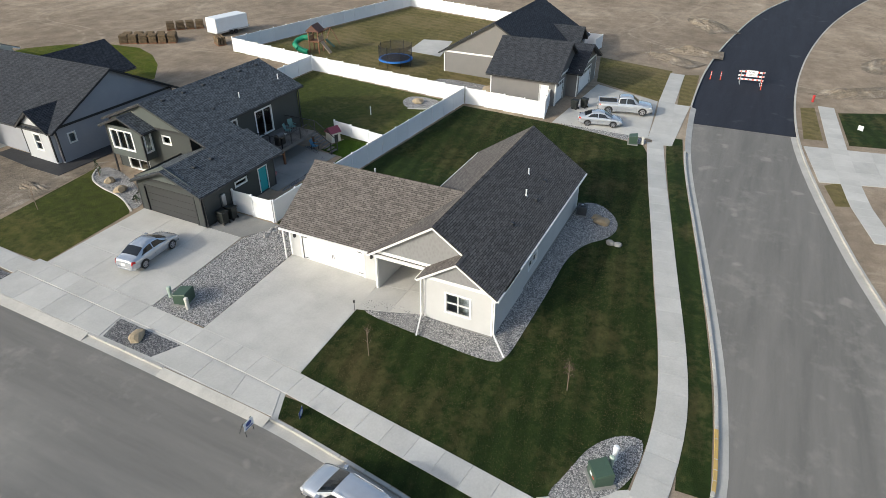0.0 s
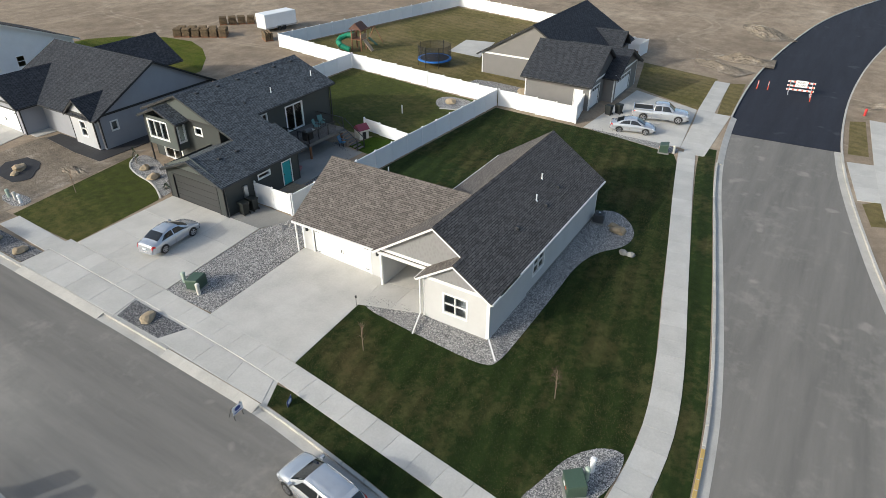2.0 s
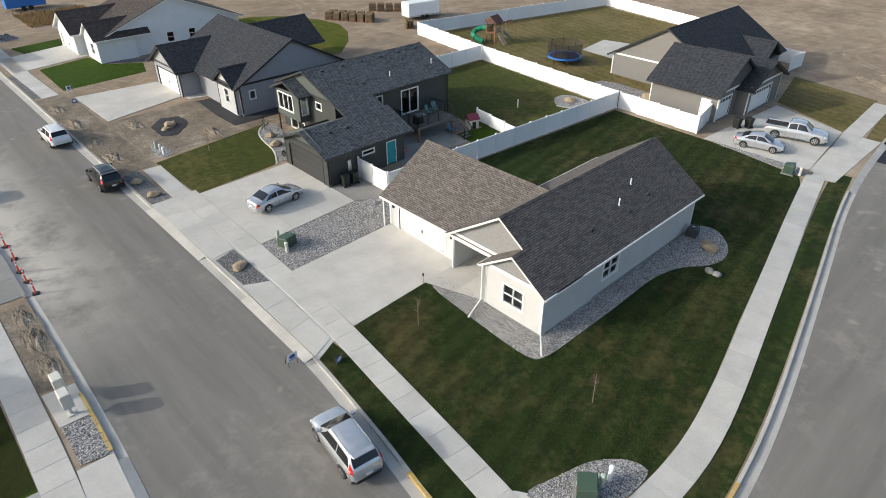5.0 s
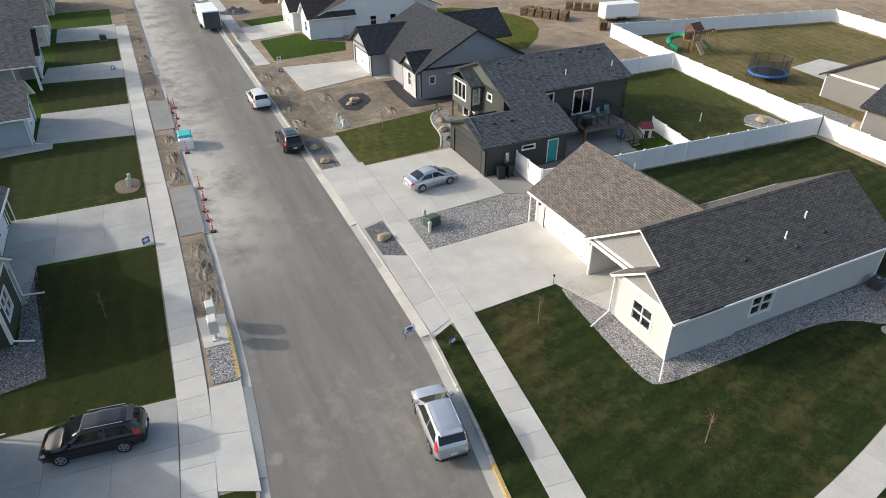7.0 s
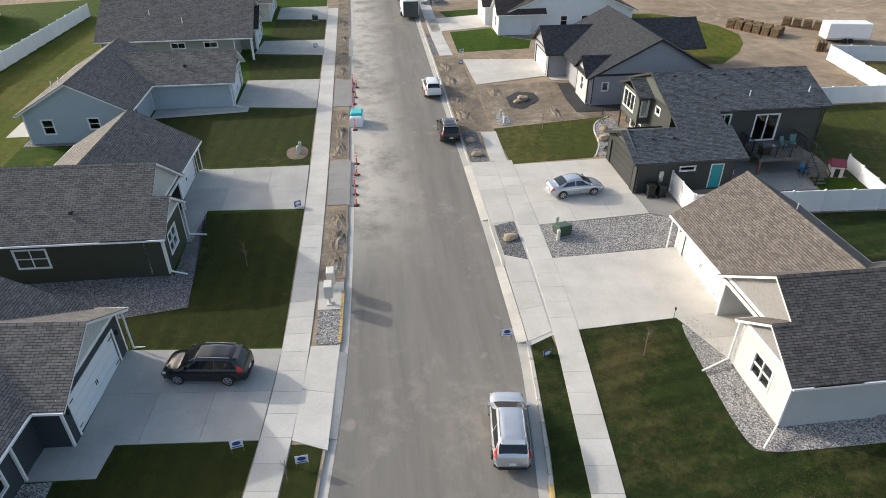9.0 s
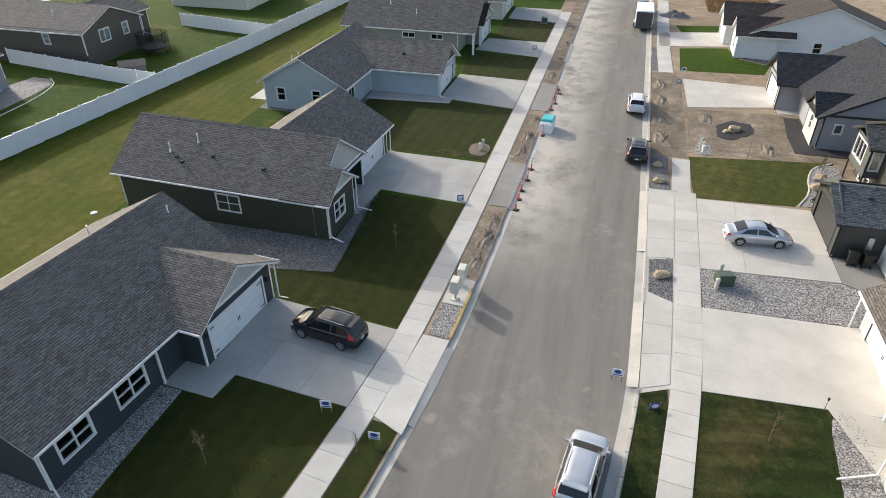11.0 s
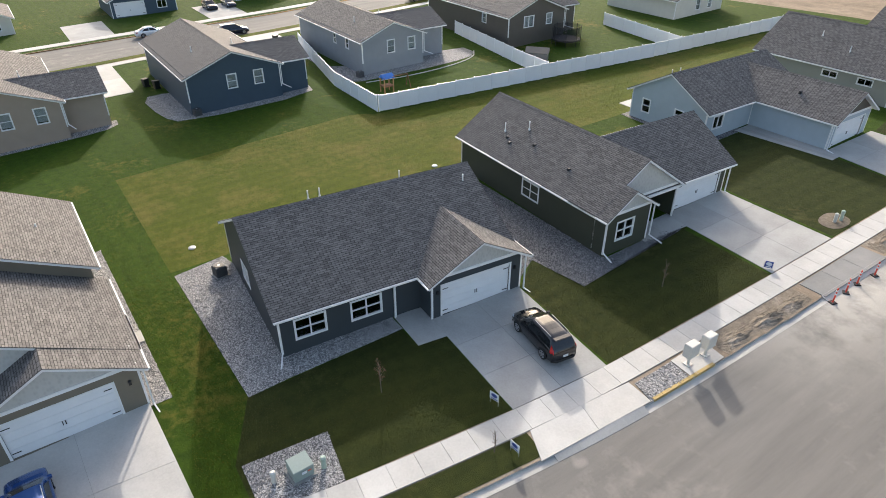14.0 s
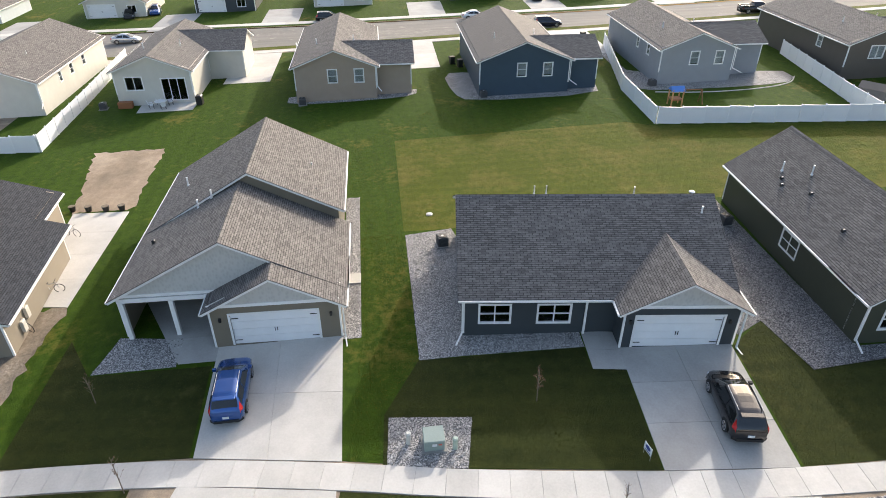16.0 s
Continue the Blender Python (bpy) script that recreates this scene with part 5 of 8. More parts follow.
h2.spout(18.6, 5.0, 4.6, 0.2, -0.2, 0.5, DTRIM)
part("electric_meter", MB().box(1.9, 2.25, -0.18, 0.0, 0.9, 1.9, c=0.04), METAL, h2.e)

# pale house under construction
h3 = House("grey_house", 18.0, 44.0, 0.0, "pale blue-grey new house with dark roofs and white garage door", 1.3)
h3.block(0.0, 7.0, 0.0, 6.4, 3.0, S_H3, [("-x", 0.7, 5.6, 0.06, 2.3, "garage")], ("-x",), S_H3, 5.0, trim=DTRIM)
h3.block(2.2, 15.2, -9.2, 6.0, 3.0, S_H3, [("-y", 3.2, 3.9, 1.3, 2.2, "w11")], ("-y", "+y"), S_H3, 6.3, 8.7, trim=DTRIM)
h3.block(1.8, 5.0, -8.8, -5.2, 3.0, S_H3W, [("-x", -7.5, -6.6, 0.8, 2.3, "w12")], ("-x",), S_H3W, 4.3, trim=DTRIM)
h3.slopes("x", -0.5, 2.8, 6.9, 2.8, 3.2, 5.1, -0.5, 8, SH_C, DTRIM)
h3.slopes("y", 1.6, 2.8, 15.8, 2.8, 8.7, 6.5, -9.6, 6.4, SH_C, DTRIM)
h3.slopes("x", -9.1, 2.8, -4.9, 2.8, -7.0, 4.4, 1.4, 6, SH_C, DTRIM)
h3.slopes("x", 0, 2.8, 8, 2.8, 4, 5.4, 8, 19, SH_C, DTRIM)

# white farmhouse style
h4 = House("white_house", 16.2, 61.6, 0.0, "white lap-sided house with dark brown roof", 1.85)
h4.block(0.5, 18.5, 0.0, 10.5, 3.1, S_H4, [("-y", 8.2, 9.2, 1.0, 2.3, "w12"), ("-y", 11.2, 12.2, 1.0, 2.3, "w12"), ("-y", 15.0, 16.0, 1.0, 2.3, "w12")], ("-y", "+y"), None, 6.4)
h4.block(-0.6, 4, -0.4, 3.8, 3.0, S_H4, [("-x", 1.0, 2.0, 0.8, 2.2, "w12")], ("-x",), None, 4.6)
h4.block(-1.5, 4, 5.0, 11.0, 3.0, S_H4, [("-x", 5.8, 10.2, 0.06, 2.3, "garage")], ("-x",), None, 5.0)
h4.slopes("y", -0.1, 2.9, 19.1, 2.9, 9.5, 6.6, -0.5, 11, SH_D)
h4.slopes("x", -0.8, 2.8, 4.2, 2.8, 1.7, 4.7, -1.0, 6, SH_D)
h4.slopes("x", 4.5, 2.8, 11.5, 2.8, 8, 5.1, -2, 8, SH_D)

# grey house beyond the corner lawn
h5 = House("grey_gabled_house", 56.0, 1.5, 0.0, "warm grey house with charcoal roof and two white garage doors", 0.1)
h5.block(0.2, 9.0, 0.0, 7.8, 3.05, S_H5, [("-y", 0.5, 3.1, 0.06, 2.3, "garagelites"), ("-x", 0.9, 1.8, 0.06, 2.1, "door")], ("-y",), S_H5D, 5.9)
h5.block(4.4, 12.6, -1.3, 6.0, 3.05, S_H5, [("-y", 5.2, 10.1, 0.06, 2.3, "garagelites")], ("-y",), S_H5D, 5.0)
h5.block(5.6, 22.4, 2.8, 16.4, 3.05, S_H5, [("-y", 14.0, 16.0, 1.0, 2.2, "w21")], ("-x", "+x"), S_H5, 6.9)
h5.slopes("y", -0.45, 2.85, 9.4, 2.85, 4.5, 6.0, -0.4, 8.2, SH_C, DTRIM)
h5.slopes("y", 3.9, 2.8, 13.2, 2.8, 8.5, 5.1, -1.9, 6, SH_C, DTRIM)
h5.slopes("x", 2.3, 2.85, 17.0, 2.85, 9.6, 7.1, 5.2, 22.9, SH_C, DTRIM)
h5.slopes("y", 15.2, 3.2, 19.2, 3.2, 17.2, 5.0, 1.6, 8, SH_C, DTRIM)
h5.pipe(12, 15.5, 3.4, 0.5)
h5.pipe(13.2, 15.5, 3.4, 0.4)


# back row of houses
def back_house(name, x, y0, y1, yw, depth, mat, label, z, wing, holes, gm=None):
    """House whose gable end faces the lawn, with a lower wing to one side."""
    h = House(name, x, (y0 + y1) / 2, 0.0, label, z + 1.45)
    w = (y1 - y0) / 2
    h.block(-depth, 0.0, -w, w, 2.85, mat, holes, ("+x", "-x"), gm, 2.85 + w * 0.36, bottom=-2.6)
    h.slopes("x", -w - 0.4, 2.66, w + 0.4, 2.66, 0, 2.95 + w * 0.36, -depth - 0.4, 0.4, SH_W)
    a0, a1 = (w, w + yw) if yw > 0 else (-w + yw, -w)
    h.block(-wing - 7, -wing, a0, a1, 2.85, mat, [], ("+y",) if yw > 0 else ("-y",), None, 4.2, bottom=-2.6)
    if yw > 0:
        h.slopes("y", -wing - 7.5, 2.66, -wing + 0.5, 2.66, -wing - 3.5, 4.4, 0, a1 + 0.4, SH_W)
    else:
        h.slopes("y", -wing - 7.5, 2.66, -wing + 0.5, 2.66, -wing - 3.5, 4.4, a0 - 0.4, 0, SH_W)
    h.spout(0.1, w + 0.1, 2.6, 0.6, 0.2, 2.3)
    h.pipe(-6, -w * 0.5, 3.9, 0.5)
    h.pipe(-7, w * 0.45, 4.0, 0.5)
    return h


win = [("+x", -0.9, 0.2, 0.75, 2.35, "b12"), ("+x", 2.2, 3.3, 0.75, 2.35, "b12")]
back_house("brown_house", -65.0, -27.6, -18.1, 4.2, 19, S_BR, "brown house with white trimmed windows and shingle roof", -0.75, 1.2, win)
back_house("blue_house", -63.2, -6.1, 4.6, 3.6, 19, S_BL, "steel blue house with white trim and shingle roof", -0.1, 0.8, win)
back_house("grey_blue_house", -63.6, 15.7, 24.8, 4.6, 19, S_GR, "grey-blue house with fenced yard", 0.6, 2.2, win + [("-y", -4.5, -3.6, 1.0, 2.3, "w12"), ("-y", -8, -7.2, 1.0, 2.3, "w12")])
back_house("dark_taupe_house", -61.2, 37.4, 48.0, 4.0, 20, S_DK, "dark taupe house with fenced yard", 1.3, 2.0, [("+x", -2.5, -0.7, 0.9, 2.4, "b21"), ("+x", 1.7, 2.8, 0.9, 2.4, "b12"), ("-y", -6, -5, 1.0, 2.3, "b12")])
back_house("white_gabled_house", -67.6, -48.9, -40.0, 4.6, 18, S_CR, "white house with patio door and garden furniture", -1.4, 9.0, [("+x", -3.2, -1.2, 0.4, 2.0, "w21"), ("+x", 0.9, 3.7, -0.9, 1.75, "w31")])
back_house("cream_ranch_house", -66.0, -69.5, -56.8, -4.0, 21, S_CR, "cream house with row of side windows", -1.9, 2.0, [("+y", -14, -13, 0.9, 2.2, "w12"), ("+y", -10, -9, 0.9, 2.2, "w12"), ("+y", -6.5, -5.7, 0.9, 2.2, "w12"), ("+x", -4, -2.8, 1, 2.3, "w12")])
for y, m in ((-92, S_W3), (-66, S_CR), (-46, S_W1), (-24, S_CR), (2, S_BL), (24, S_H4), (48, S_GR)):
    h = House("far_house", -119, y, 0.0, "small house with driveway across the far street", gz(0, y))
    h.block(-12, 0, -5.5, 5.5, 2.9, m, [("+x", -4.8, 0.0, 0.06, 2.3, "garage"), ("+x", 2.2, 3.8, 0.9, 2.2, "w21")], ("+x", "-x"), None, 5.2)
    h.slopes("x", -6, 2.7, 6, 2.7, 0, 5.4, -12.5, 0.5, SH_W)
h = House("cream_house", -57, 74, 0.0, "cream house beyond the fenced yards", 2.2)
h.block(-14, 0, -6, 6, 2.9, S_CR, win, ("+x", "-x"), None, 5.6)
h.slopes("x", -6.5, 2.7, 6.5, 2.7, 0, 5.8, -14.5, 0.5, SH_W)


# ---- fences ----
def fence(name, line, label, h=1.83, step=2.35):
    f = thing(name, line[0][0], line[0][1], label, "fence")
    inv = f.matrix_world.inverted()
    post = MB().box(-0.065, 0.065, -0.065, 0.065, -0.4, h + 0.04)
    post.loft([[(-0.085, -0.085, h + 0.04), (0.085, -0.085, h + 0.04), (0.085, 0.085, h + 0.04), (-0.085, 0.085, h + 0.04)], [(-0.02, -0.02, h + 0.13), (0.02, -0.02, h + 0.13), (0.02, 0.02, h + 0.13), (-0.02, 0.02, h + 0.13)]])
    pm = post.mesh("post", VINYL)

    def put(nm, me, p, ang):
        ob = new(nm, me)
        ob.parent = f
        ob.matrix_basis = inv @ pose(p.x, p.y, gz(p.x, p.y), 0, 0, math.degrees(ang))

    for i, (a, b) in enumerate(zip(line, line[1:])):
        a, b = Vector(a), Vector(b)
        n = max(1, round((b - a).length / step))
        L = (b - a).length / n
        ang = math.atan2(b.y - a.y, b.x - a.x)
        pan = MB().box(-L / 2 + 0.06, L / 2 - 0.06, -0.022, 0.022, 0.06, h - 0.02)
        pan.box(-L / 2 + 0.06, L / 2 - 0.06, -0.04, 0.04, h - 0.16, h)
        pan.box(-L / 2 + 0.06, L / 2 - 0.06, -0.04, 0.04, 0.04, 0.2)
        me = pan.mesh("panel", VINYL)
        for k in range(n):
            put("panel", me, a + (b - a) * ((k + 0.5) / n), ang)
            put("post", pm, a + (b - a) * (k / n), ang)
        if i == len(line) - 2:
            put("post", pm, b, ang)
    return f


fence("vinyl_fence", [(20.9, 12.35), (31, 11.9), (51.8, 10.7)], "white vinyl privacy fence between back lawns")
fence("vinyl_fence", [(20.8, 16.2), (20.8, 12.45)], "short white vinyl fence beside garage")
fence("vinyl_fence", [(52, 10.5), (51.9, 1.3), (56.0, 2.1)], "white vinyl privacy fence beside the driveway")
fence("vinyl_fence", [(52, 10.9), (53.2, 32.2), (54.6, 46.2), (92.3, 39.4), (89.6, 19.5), (80.5, 12.6)], "long white vinyl fence round dry back lawn")
fence("vinyl_fence", [(53.0, 32.3), (38, 32.6)], "white vinyl fence behind the split-level house")
fence("vinyl_fence", [(37.8, 18.4), (36.9, 12.0)], "low white vinyl fence beside patio", 1.25)
fence("vinyl_fence", [(80.0, 3.2), (83.5, 3.0), (83.5, 9)], "white vinyl fence beside grey house")
fence("vinyl_fence", [(-51.5, 10.8), (-62.4, 11.0), (-82, 15)], "white vinyl fence round grey house yard")
fence("vinyl_fence", [(-51.4, 11), (-48.8, 30), (-46, 50), (-43.5, 78)], "long white vinyl fence behind back lawns")
fence("vinyl_fence", [(-48.8, 33.5), (-54.1, 33.9), (-73, 36.8)], "white vinyl fence between two yards")
fence("vinyl_fence", [(-45.8, 55), (-62, 57.5)], "white vinyl fence between two yards")
fence("vinyl_fence", [(-54.7, -52.6), (-69, -53.2), (-88, -54.4)], "white vinyl fence beside white house")
fence("vinyl_fence", [(-54.7, -52.8), (-56, -75)], "white vinyl fence behind cream house")
fence("vinyl_fence", [(-85.5, -29.5), (-80, -28.4)], "short white vinyl fence beside brown house")


# ---- vehicles ----
def paint(name, c, rough=0.25, metal=0.6):
    m, nt, b = start(name, rough, metal, 0.5)
    v = pos(nt)
    nt.links.new(ramp(nt, noisy(nt, v, 2.2, 5), [(0.3, tuple(x * 0.9 for x in c)), (0.7, c)]), b.inputs["Base Color"])
    b.inputs["Coat Weight"].default_value = 0.6
    b.inputs["Coat Roughness"].default_value = 0.06
    return m


P_SILVER = paint("silver_paint", (0.55, 0.57, 0.6))
P_WHITE = paint("pearl_white_paint", (0.68, 0.69, 0.7), 0.3, 0.1)
P_BLACK = paint("black_paint", (0.008, 0.008, 0.01), 0.2, 0.2)
P_BLUE = paint("deep_blue_paint", (0.01, 0.07, 0.26), 0.22, 0.5)
P_DARK = paint("dark_blue_paint", (0.015, 0.02, 0.04), 0.25, 0.3)
CGLASS = flat("tinted_car_glass", (0.012, 0.014, 0.016), 0.05, 0.0, 0.6)
CRED = flat("red_lens", (0.45, 0.015, 0.015), 0.2)
CLEAR = flat("clear_lens", (0.6, 0.62, 0.65), 0.1, 0.3)
ALLOY = flat("alloy_rim", (0.5, 0.5, 0.52), 0.3, 0.9)
PLATE = flat("pale_plate", (0.6, 0.62, 0.62), 0.5)
SHAPES = {
    "suv": dict(L=4.58, W=1.85, axle=(-1.33, 1.36), r=0.35, cab=(-2.2, -1.78, 0.28, 1.22), roof_w=0.62,
                top=[(-2.29, 0.72), (-2.26, 0.98), (-2.18, 1.1), (-1.78, 1.58), (-1.4, 1.65), (-0.5, 1.68), (0.28, 1.62), (1.22, 1.06), (1.6, 1.01), (2.0, 0.9), (2.2, 0.76), (2.29, 0.56)],
                belt=[(-2.29, 0.7), (-2.2, 1.04), (-1.4, 1.05), (0.4, 0.99), (1.22, 0.96), (1.8, 0.88), (2.15, 0.74), (2.29, 0.54)]),
    "sedan": dict(L=4.55, W=1.74, axle=(-1.3, 1.33), r=0.32, cab=(-1.72, -0.95, 0.32, 1.25), roof_w=0.58,
                  top=[(-2.275, 0.62), (-2.24, 0.92), (-2.12, 1.0), (-1.72, 1.04), (-0.95, 1.38), (-0.45, 1.47), (0.05, 1.47), (0.32, 1.42), (1.25, 0.97), (1.7, 0.89), (2.05, 0.76), (2.2, 0.64), (2.275, 0.48)],
                  belt=[(-2.275, 0.6), (-2.2, 0.92), (-1.0, 0.95), (0.4, 0.91), (1.25, 0.87), (1.8, 0.78), (2.15, 0.64), (2.275, 0.46)]),
    "pickup": dict(L=5.85, W=1.98, axle=(-1.75, 1.85), r=0.4, cab=(-0.82, -0.68, 0.72, 1.45), roof_w=0.68,
                   top=[(-2.925, 0.9), (-2.9, 1.16), (-0.84, 1.18), (-0.82, 1.2), (-0.68, 1.78), (-0.4, 1.86), (0.4, 1.88), (0.72, 1.82), (1.45, 1.24), (2.3, 1.14), (2.7, 1.06), (2.88, 0.9), (2.925, 0.6)],
                   belt=[(-2.925, 0.9), (-2.88, 1.12), (1.45, 1.14), (2.4, 1.06), (2.85, 0.86), (2.925, 0.58)]),
}


def car(name, kind, x, y, rot, mat, label, z=None):
    s = SHAPES[kind]
    c = thing(name, x, y, label, "truck" if kind == "pickup" else "car", rot, (gz(x, y) + ROADZ if z is None else z))
    L, W, r = s["L"], s["W"], s["r"]
    x0, x1, x2, x3 = s["cab"]
    tops, belts = np.array(s["top"]), np.array(s["belt"])

    def section(px):
        """Half section at px, from the sill round to the middle of the roof."""
        zt, zb = float(np.interp(px, *tops.T)), float(np.interp(px, *belts.T))
        e = abs(px) / (L / 2)
        w = W / 2 * (1 - 0.1 * e ** 4 - 0.12 * max(0.0, e - 0.9) / 0.1)
        g = min(1.0, max(0.0, (zt - zb - 0.06) / 0.5))
        wr = (w - 0.16) * (1 - g) + s["roof_w"] * g
        zs = 0.24 + 0.14 * max(0.0, e - 0.8) / 0.2
        zb = max(zb, zs + 0.2)
        zt = max(zt, zb + 0.015)
        return [(w * 0.93, zs), (w * 0.985, zs + 0.12), (w, zs + (zb - zs) * 0.62), (w * 0.99, zb - 0.05), (w - 0.06, zb), (wr + 0.035, zt - 0.05 - 0.04 * g), (wr - 0.05, zt - 0.012), (wr * 0.5, zt + 0.012), (0.0, zt + 0.02)]

    def at(px, k, off=0.0):
        sec = section(px)
        i = min(int(k), len(sec) - 2)
        f = k - i
        yy, zz = (sec[i][n] * (1 - f) + sec[i + 1][n] * f for n in (0, 1))
        dy, dz = sec[i + 1][0] - sec[i][0], sec[i + 1][1] - sec[i][1]
        d = math.hypot(dy, dz) or 1.0
        return (px, yy + off * dz / d, zz - off * dy / d)

    xs = sorted(set([-L / 2, L / 2] + [float(q) for q in tops[:, 0]] + [round(float(q), 3) for q in np.linspace(-L / 2 + 0.03, L / 2 - 0.03, 26)]))
    rings = []
    for px in xs:
        half = [at(px, k) for k in range(9)]
        rings.append([(a, -b, d) for a, b, d in half] + half[-2::-1])
    smooth_shade(part("body", MB().loft(rings), mat, c))

    def patch(nm, px0, px1, k0, k1, m, sides=(1,), off=0.012, lean0=0.0, lean1=0.0, n=6, span=False):
        for sg in sides:
            mb = MB()
            ks = [k0 + (k1 - k0) * i / 4 for i in range(5)]
            grid = []
            for i in range(n + 1):
                row = []
                for k in ks:
                    f = (k - k0) / (k1 - k0)
                    a, b = px0 + lean0 * f, px1 + lean1 * f
                    p = at(a + (b - a) * i / n, k, off)
                    row.append((p[0], sg * p[1], p[2]))
                if span:
                    row += [(p[0], -p[1], p[2]) for p in row[-2::-1]]
                grid.append(row)
            for g0, g1 in zip(grid, grid[1:]):
                for i in range(len(g0) - 1):
                    mb.face([g0[i], g0[i + 1], g1[i + 1], g1[i]])
            smooth_shade(part(nm, mb, m, c))

    patch("windscreen", x2 + 0.03, x3 - 0.06, 5.6, 8.0, CGLASS, off=0.014, span=True)
    patch("rear_window", x0 + (0.08 if kind != "sedan" else 0.1), x1 - 0.02, 5.7, 8.0, CGLASS, off=0.014, span=True)
    back = 0.3 if kind != "pickup" else 0.12
    mid = (x1 + x2) / 2 + 0.05
    for px0, px1, l0, l1 in ((x1 - 0.08 if kind == "suv" else x0 + back, mid - 0.04, 0.25 if kind == "suv" else 0.42 if kind == "sedan" else 0.05, 0.0), (mid + 0.04, x3 - 0.3, 0.0, -0.55 if kind != "pickup" else -0.4)):
        patch("side_window", px0, px1, 4.12, 4.9, CGLASS, (-1, 1), 0.01, l0, l1)
    if kind == "suv":
        patch("roof_glass" if mat is P_BLACK else "roof_panel", -1.0, 0.15, 7.0, 8.0, CGLASS if mat is P_BLACK else mat, off=0.006, span=True)
        for sg in (-1, 1):
            part("roof_rail", MB().tube((-1.55, sg * (s["roof_w"] - 0.03), 1.67), (0.1, sg * (s["roof_w"] - 0.03), 1.68), 0.02), METAL if mat is not P_WHITE else RUBBER, c)
        part("spoiler", MB().box(-1.95, -1.66, -0.56, 0.56, 1.575, 1.625, c=0.02), mat, c)
    fx, rx = L / 2, -L / 2
    # door seams and sill line
    for px in (mid, mid - 0.95, x3 - 0.25):
        patch("door_seam", px - 0.006, px + 0.006, 1.0, 4.0, RUBBER, (-1, 1), 0.003, n=1)
    patch("sill_strip", -1.0, 0.98, 0.35, 0.8, RUBBER if kind != "sedan" else mat, (-1, 1), 0.01)
    # lamps
    patch("headlight", fx - 0.4, fx - 0.1, 2.6, 4.2, CLEAR, (-1, 1), 0.012, 0.05, -0.06)
    if kind == "suv":
        patch("tail_light", rx + 0.06, rx + 0.34, 2.7, 4.8, CRED, (-1, 1), 0.014, 0.1, 0.1)
    else:
        patch("tail_light", rx + 0.01, rx + 0.3, 2.5, 4.0, CRED, (-1, 1), 0.014, 0.02, -0.08)
    patch("grille", fx - 0.07, fx - 0.01, 5.2, 8.0, RUBBER, (1,), 0.012, span=True, n=2)
    part("bumper", MB().loft([[(rx - 0.02, -W / 2 + 0.3, zz), (rx + 0.16, -W / 2 + 0.06, zz), (rx + 0.16, W / 2 - 0.06, zz), (rx - 0.02, W / 2 - 0.3, zz)] for zz in (0.3, 0.46)]), RUBBER if mat is P_BLACK or kind != "sedan" else mat, c)
    part("bumper", MB().loft([[(fx + 0.02, -W / 2 + 0.34, zz), (fx - 0.2, -W / 2 + 0.08, zz), (fx - 0.2, W / 2 - 0.08, zz), (fx + 0.02, W / 2 - 0.34, zz)] for zz in (0.28, 0.42)]), RUBBER, c)
    part("number_plate", MB().box(rx - 0.035, rx + 0.02, -0.16, 0.16, 0.6, 0.73), PLATE, c)
    for sg in (-1, 1):
        mx = x3 - 0.28
        part("mirror", MB().loft([[(mx - 0.1, sg * (W / 2 - 0.06), zz), (mx + 0.1, sg * (W / 2 - 0.06), zz), (mx + 0.07, sg * (W / 2 + 0.13), zz), (mx - 0.06, sg * (W / 2 + 0.13), zz)] for zz in (belts[2][1] + 0.02, belts[2][1] + 0.15)]), mat if mat is not P_BLACK else RUBBER, c)
    if kind == "pickup":
        part("bed_liner", MB().box(-2.8, -0.9, -0.78, 0.78, 1.1, 1.215), RUBBER, c)
        for sg in (-1, 1):
            part("bed_rail", MB().box(-2.86, -0.84, sg * 0.85 - 0.07, sg * 0.85 + 0.07, 1.05, 1.3, c=0.03), mat, c)
        part("tailgate", MB().box(-2.9, -2.8, -0.85, 0.85, 0.75, 1.3, c=0.02), mat, c)
    tyre, rim = MB(), MB()
    prof = [(-0.11, r * 0.66), (-0.11, r * 0.94), (-0.08, r), (0.08, r), (0.11, r * 0.94), (0.11, r * 0.66)]
    tyre.loft([[(q * math.cos(6.2832 * i / 20), yy, q * math.sin(6.2832 * i / 20)) for i in range(20)] for yy, q in prof])
    for i in range(5):
        an = 6.2832 * i / 5
        for sg in (-1, 1):
            rim.beam((0, sg * 0.115, 0), (r * 0.64 * math.cos(an), sg * 0.115, r * 0.64 * math.sin(an)), 0.02, 0.09)
    for yy in (-0.113, 0.108):
        rim.loft([[(q * math.cos(6.2832 * i / 20), yy + dy, q * math.sin(6.2832 * i / 20)) for i in range(20)] for dy, q in ((0, r * 0.7), (0.006, r * 0.7), (0.006, r * 0.58), (0, r * 0.58), (0, r * 0.7))], caps=False)
    tm, rm = tyre.mesh("tyre", RUBBER), rim.mesh("rim", ALLOY)
    for ax in s["axle"]:
        for sg in (-1, 1):
            yw = max(at(ax, 1.0)[1], at(ax, 2.0)[1])
            w = new("wheel", tm)
            w.parent = c
            w.matrix_basis = pose(ax, sg * (yw - 0.085), r)
            k = new("rim", rm)
            k.parent = w
            arch = MB().loft([[(ax + q * math.cos(3.1416 * i / 10), sg * (yw + 0.006), r + q * math.sin(3.1416 * i / 10)) for i in range(11)] for q in (r - 0.02, r + 0.07)], caps=False)
            part("wheel_arch", arch, RUBBER, c)
    return c


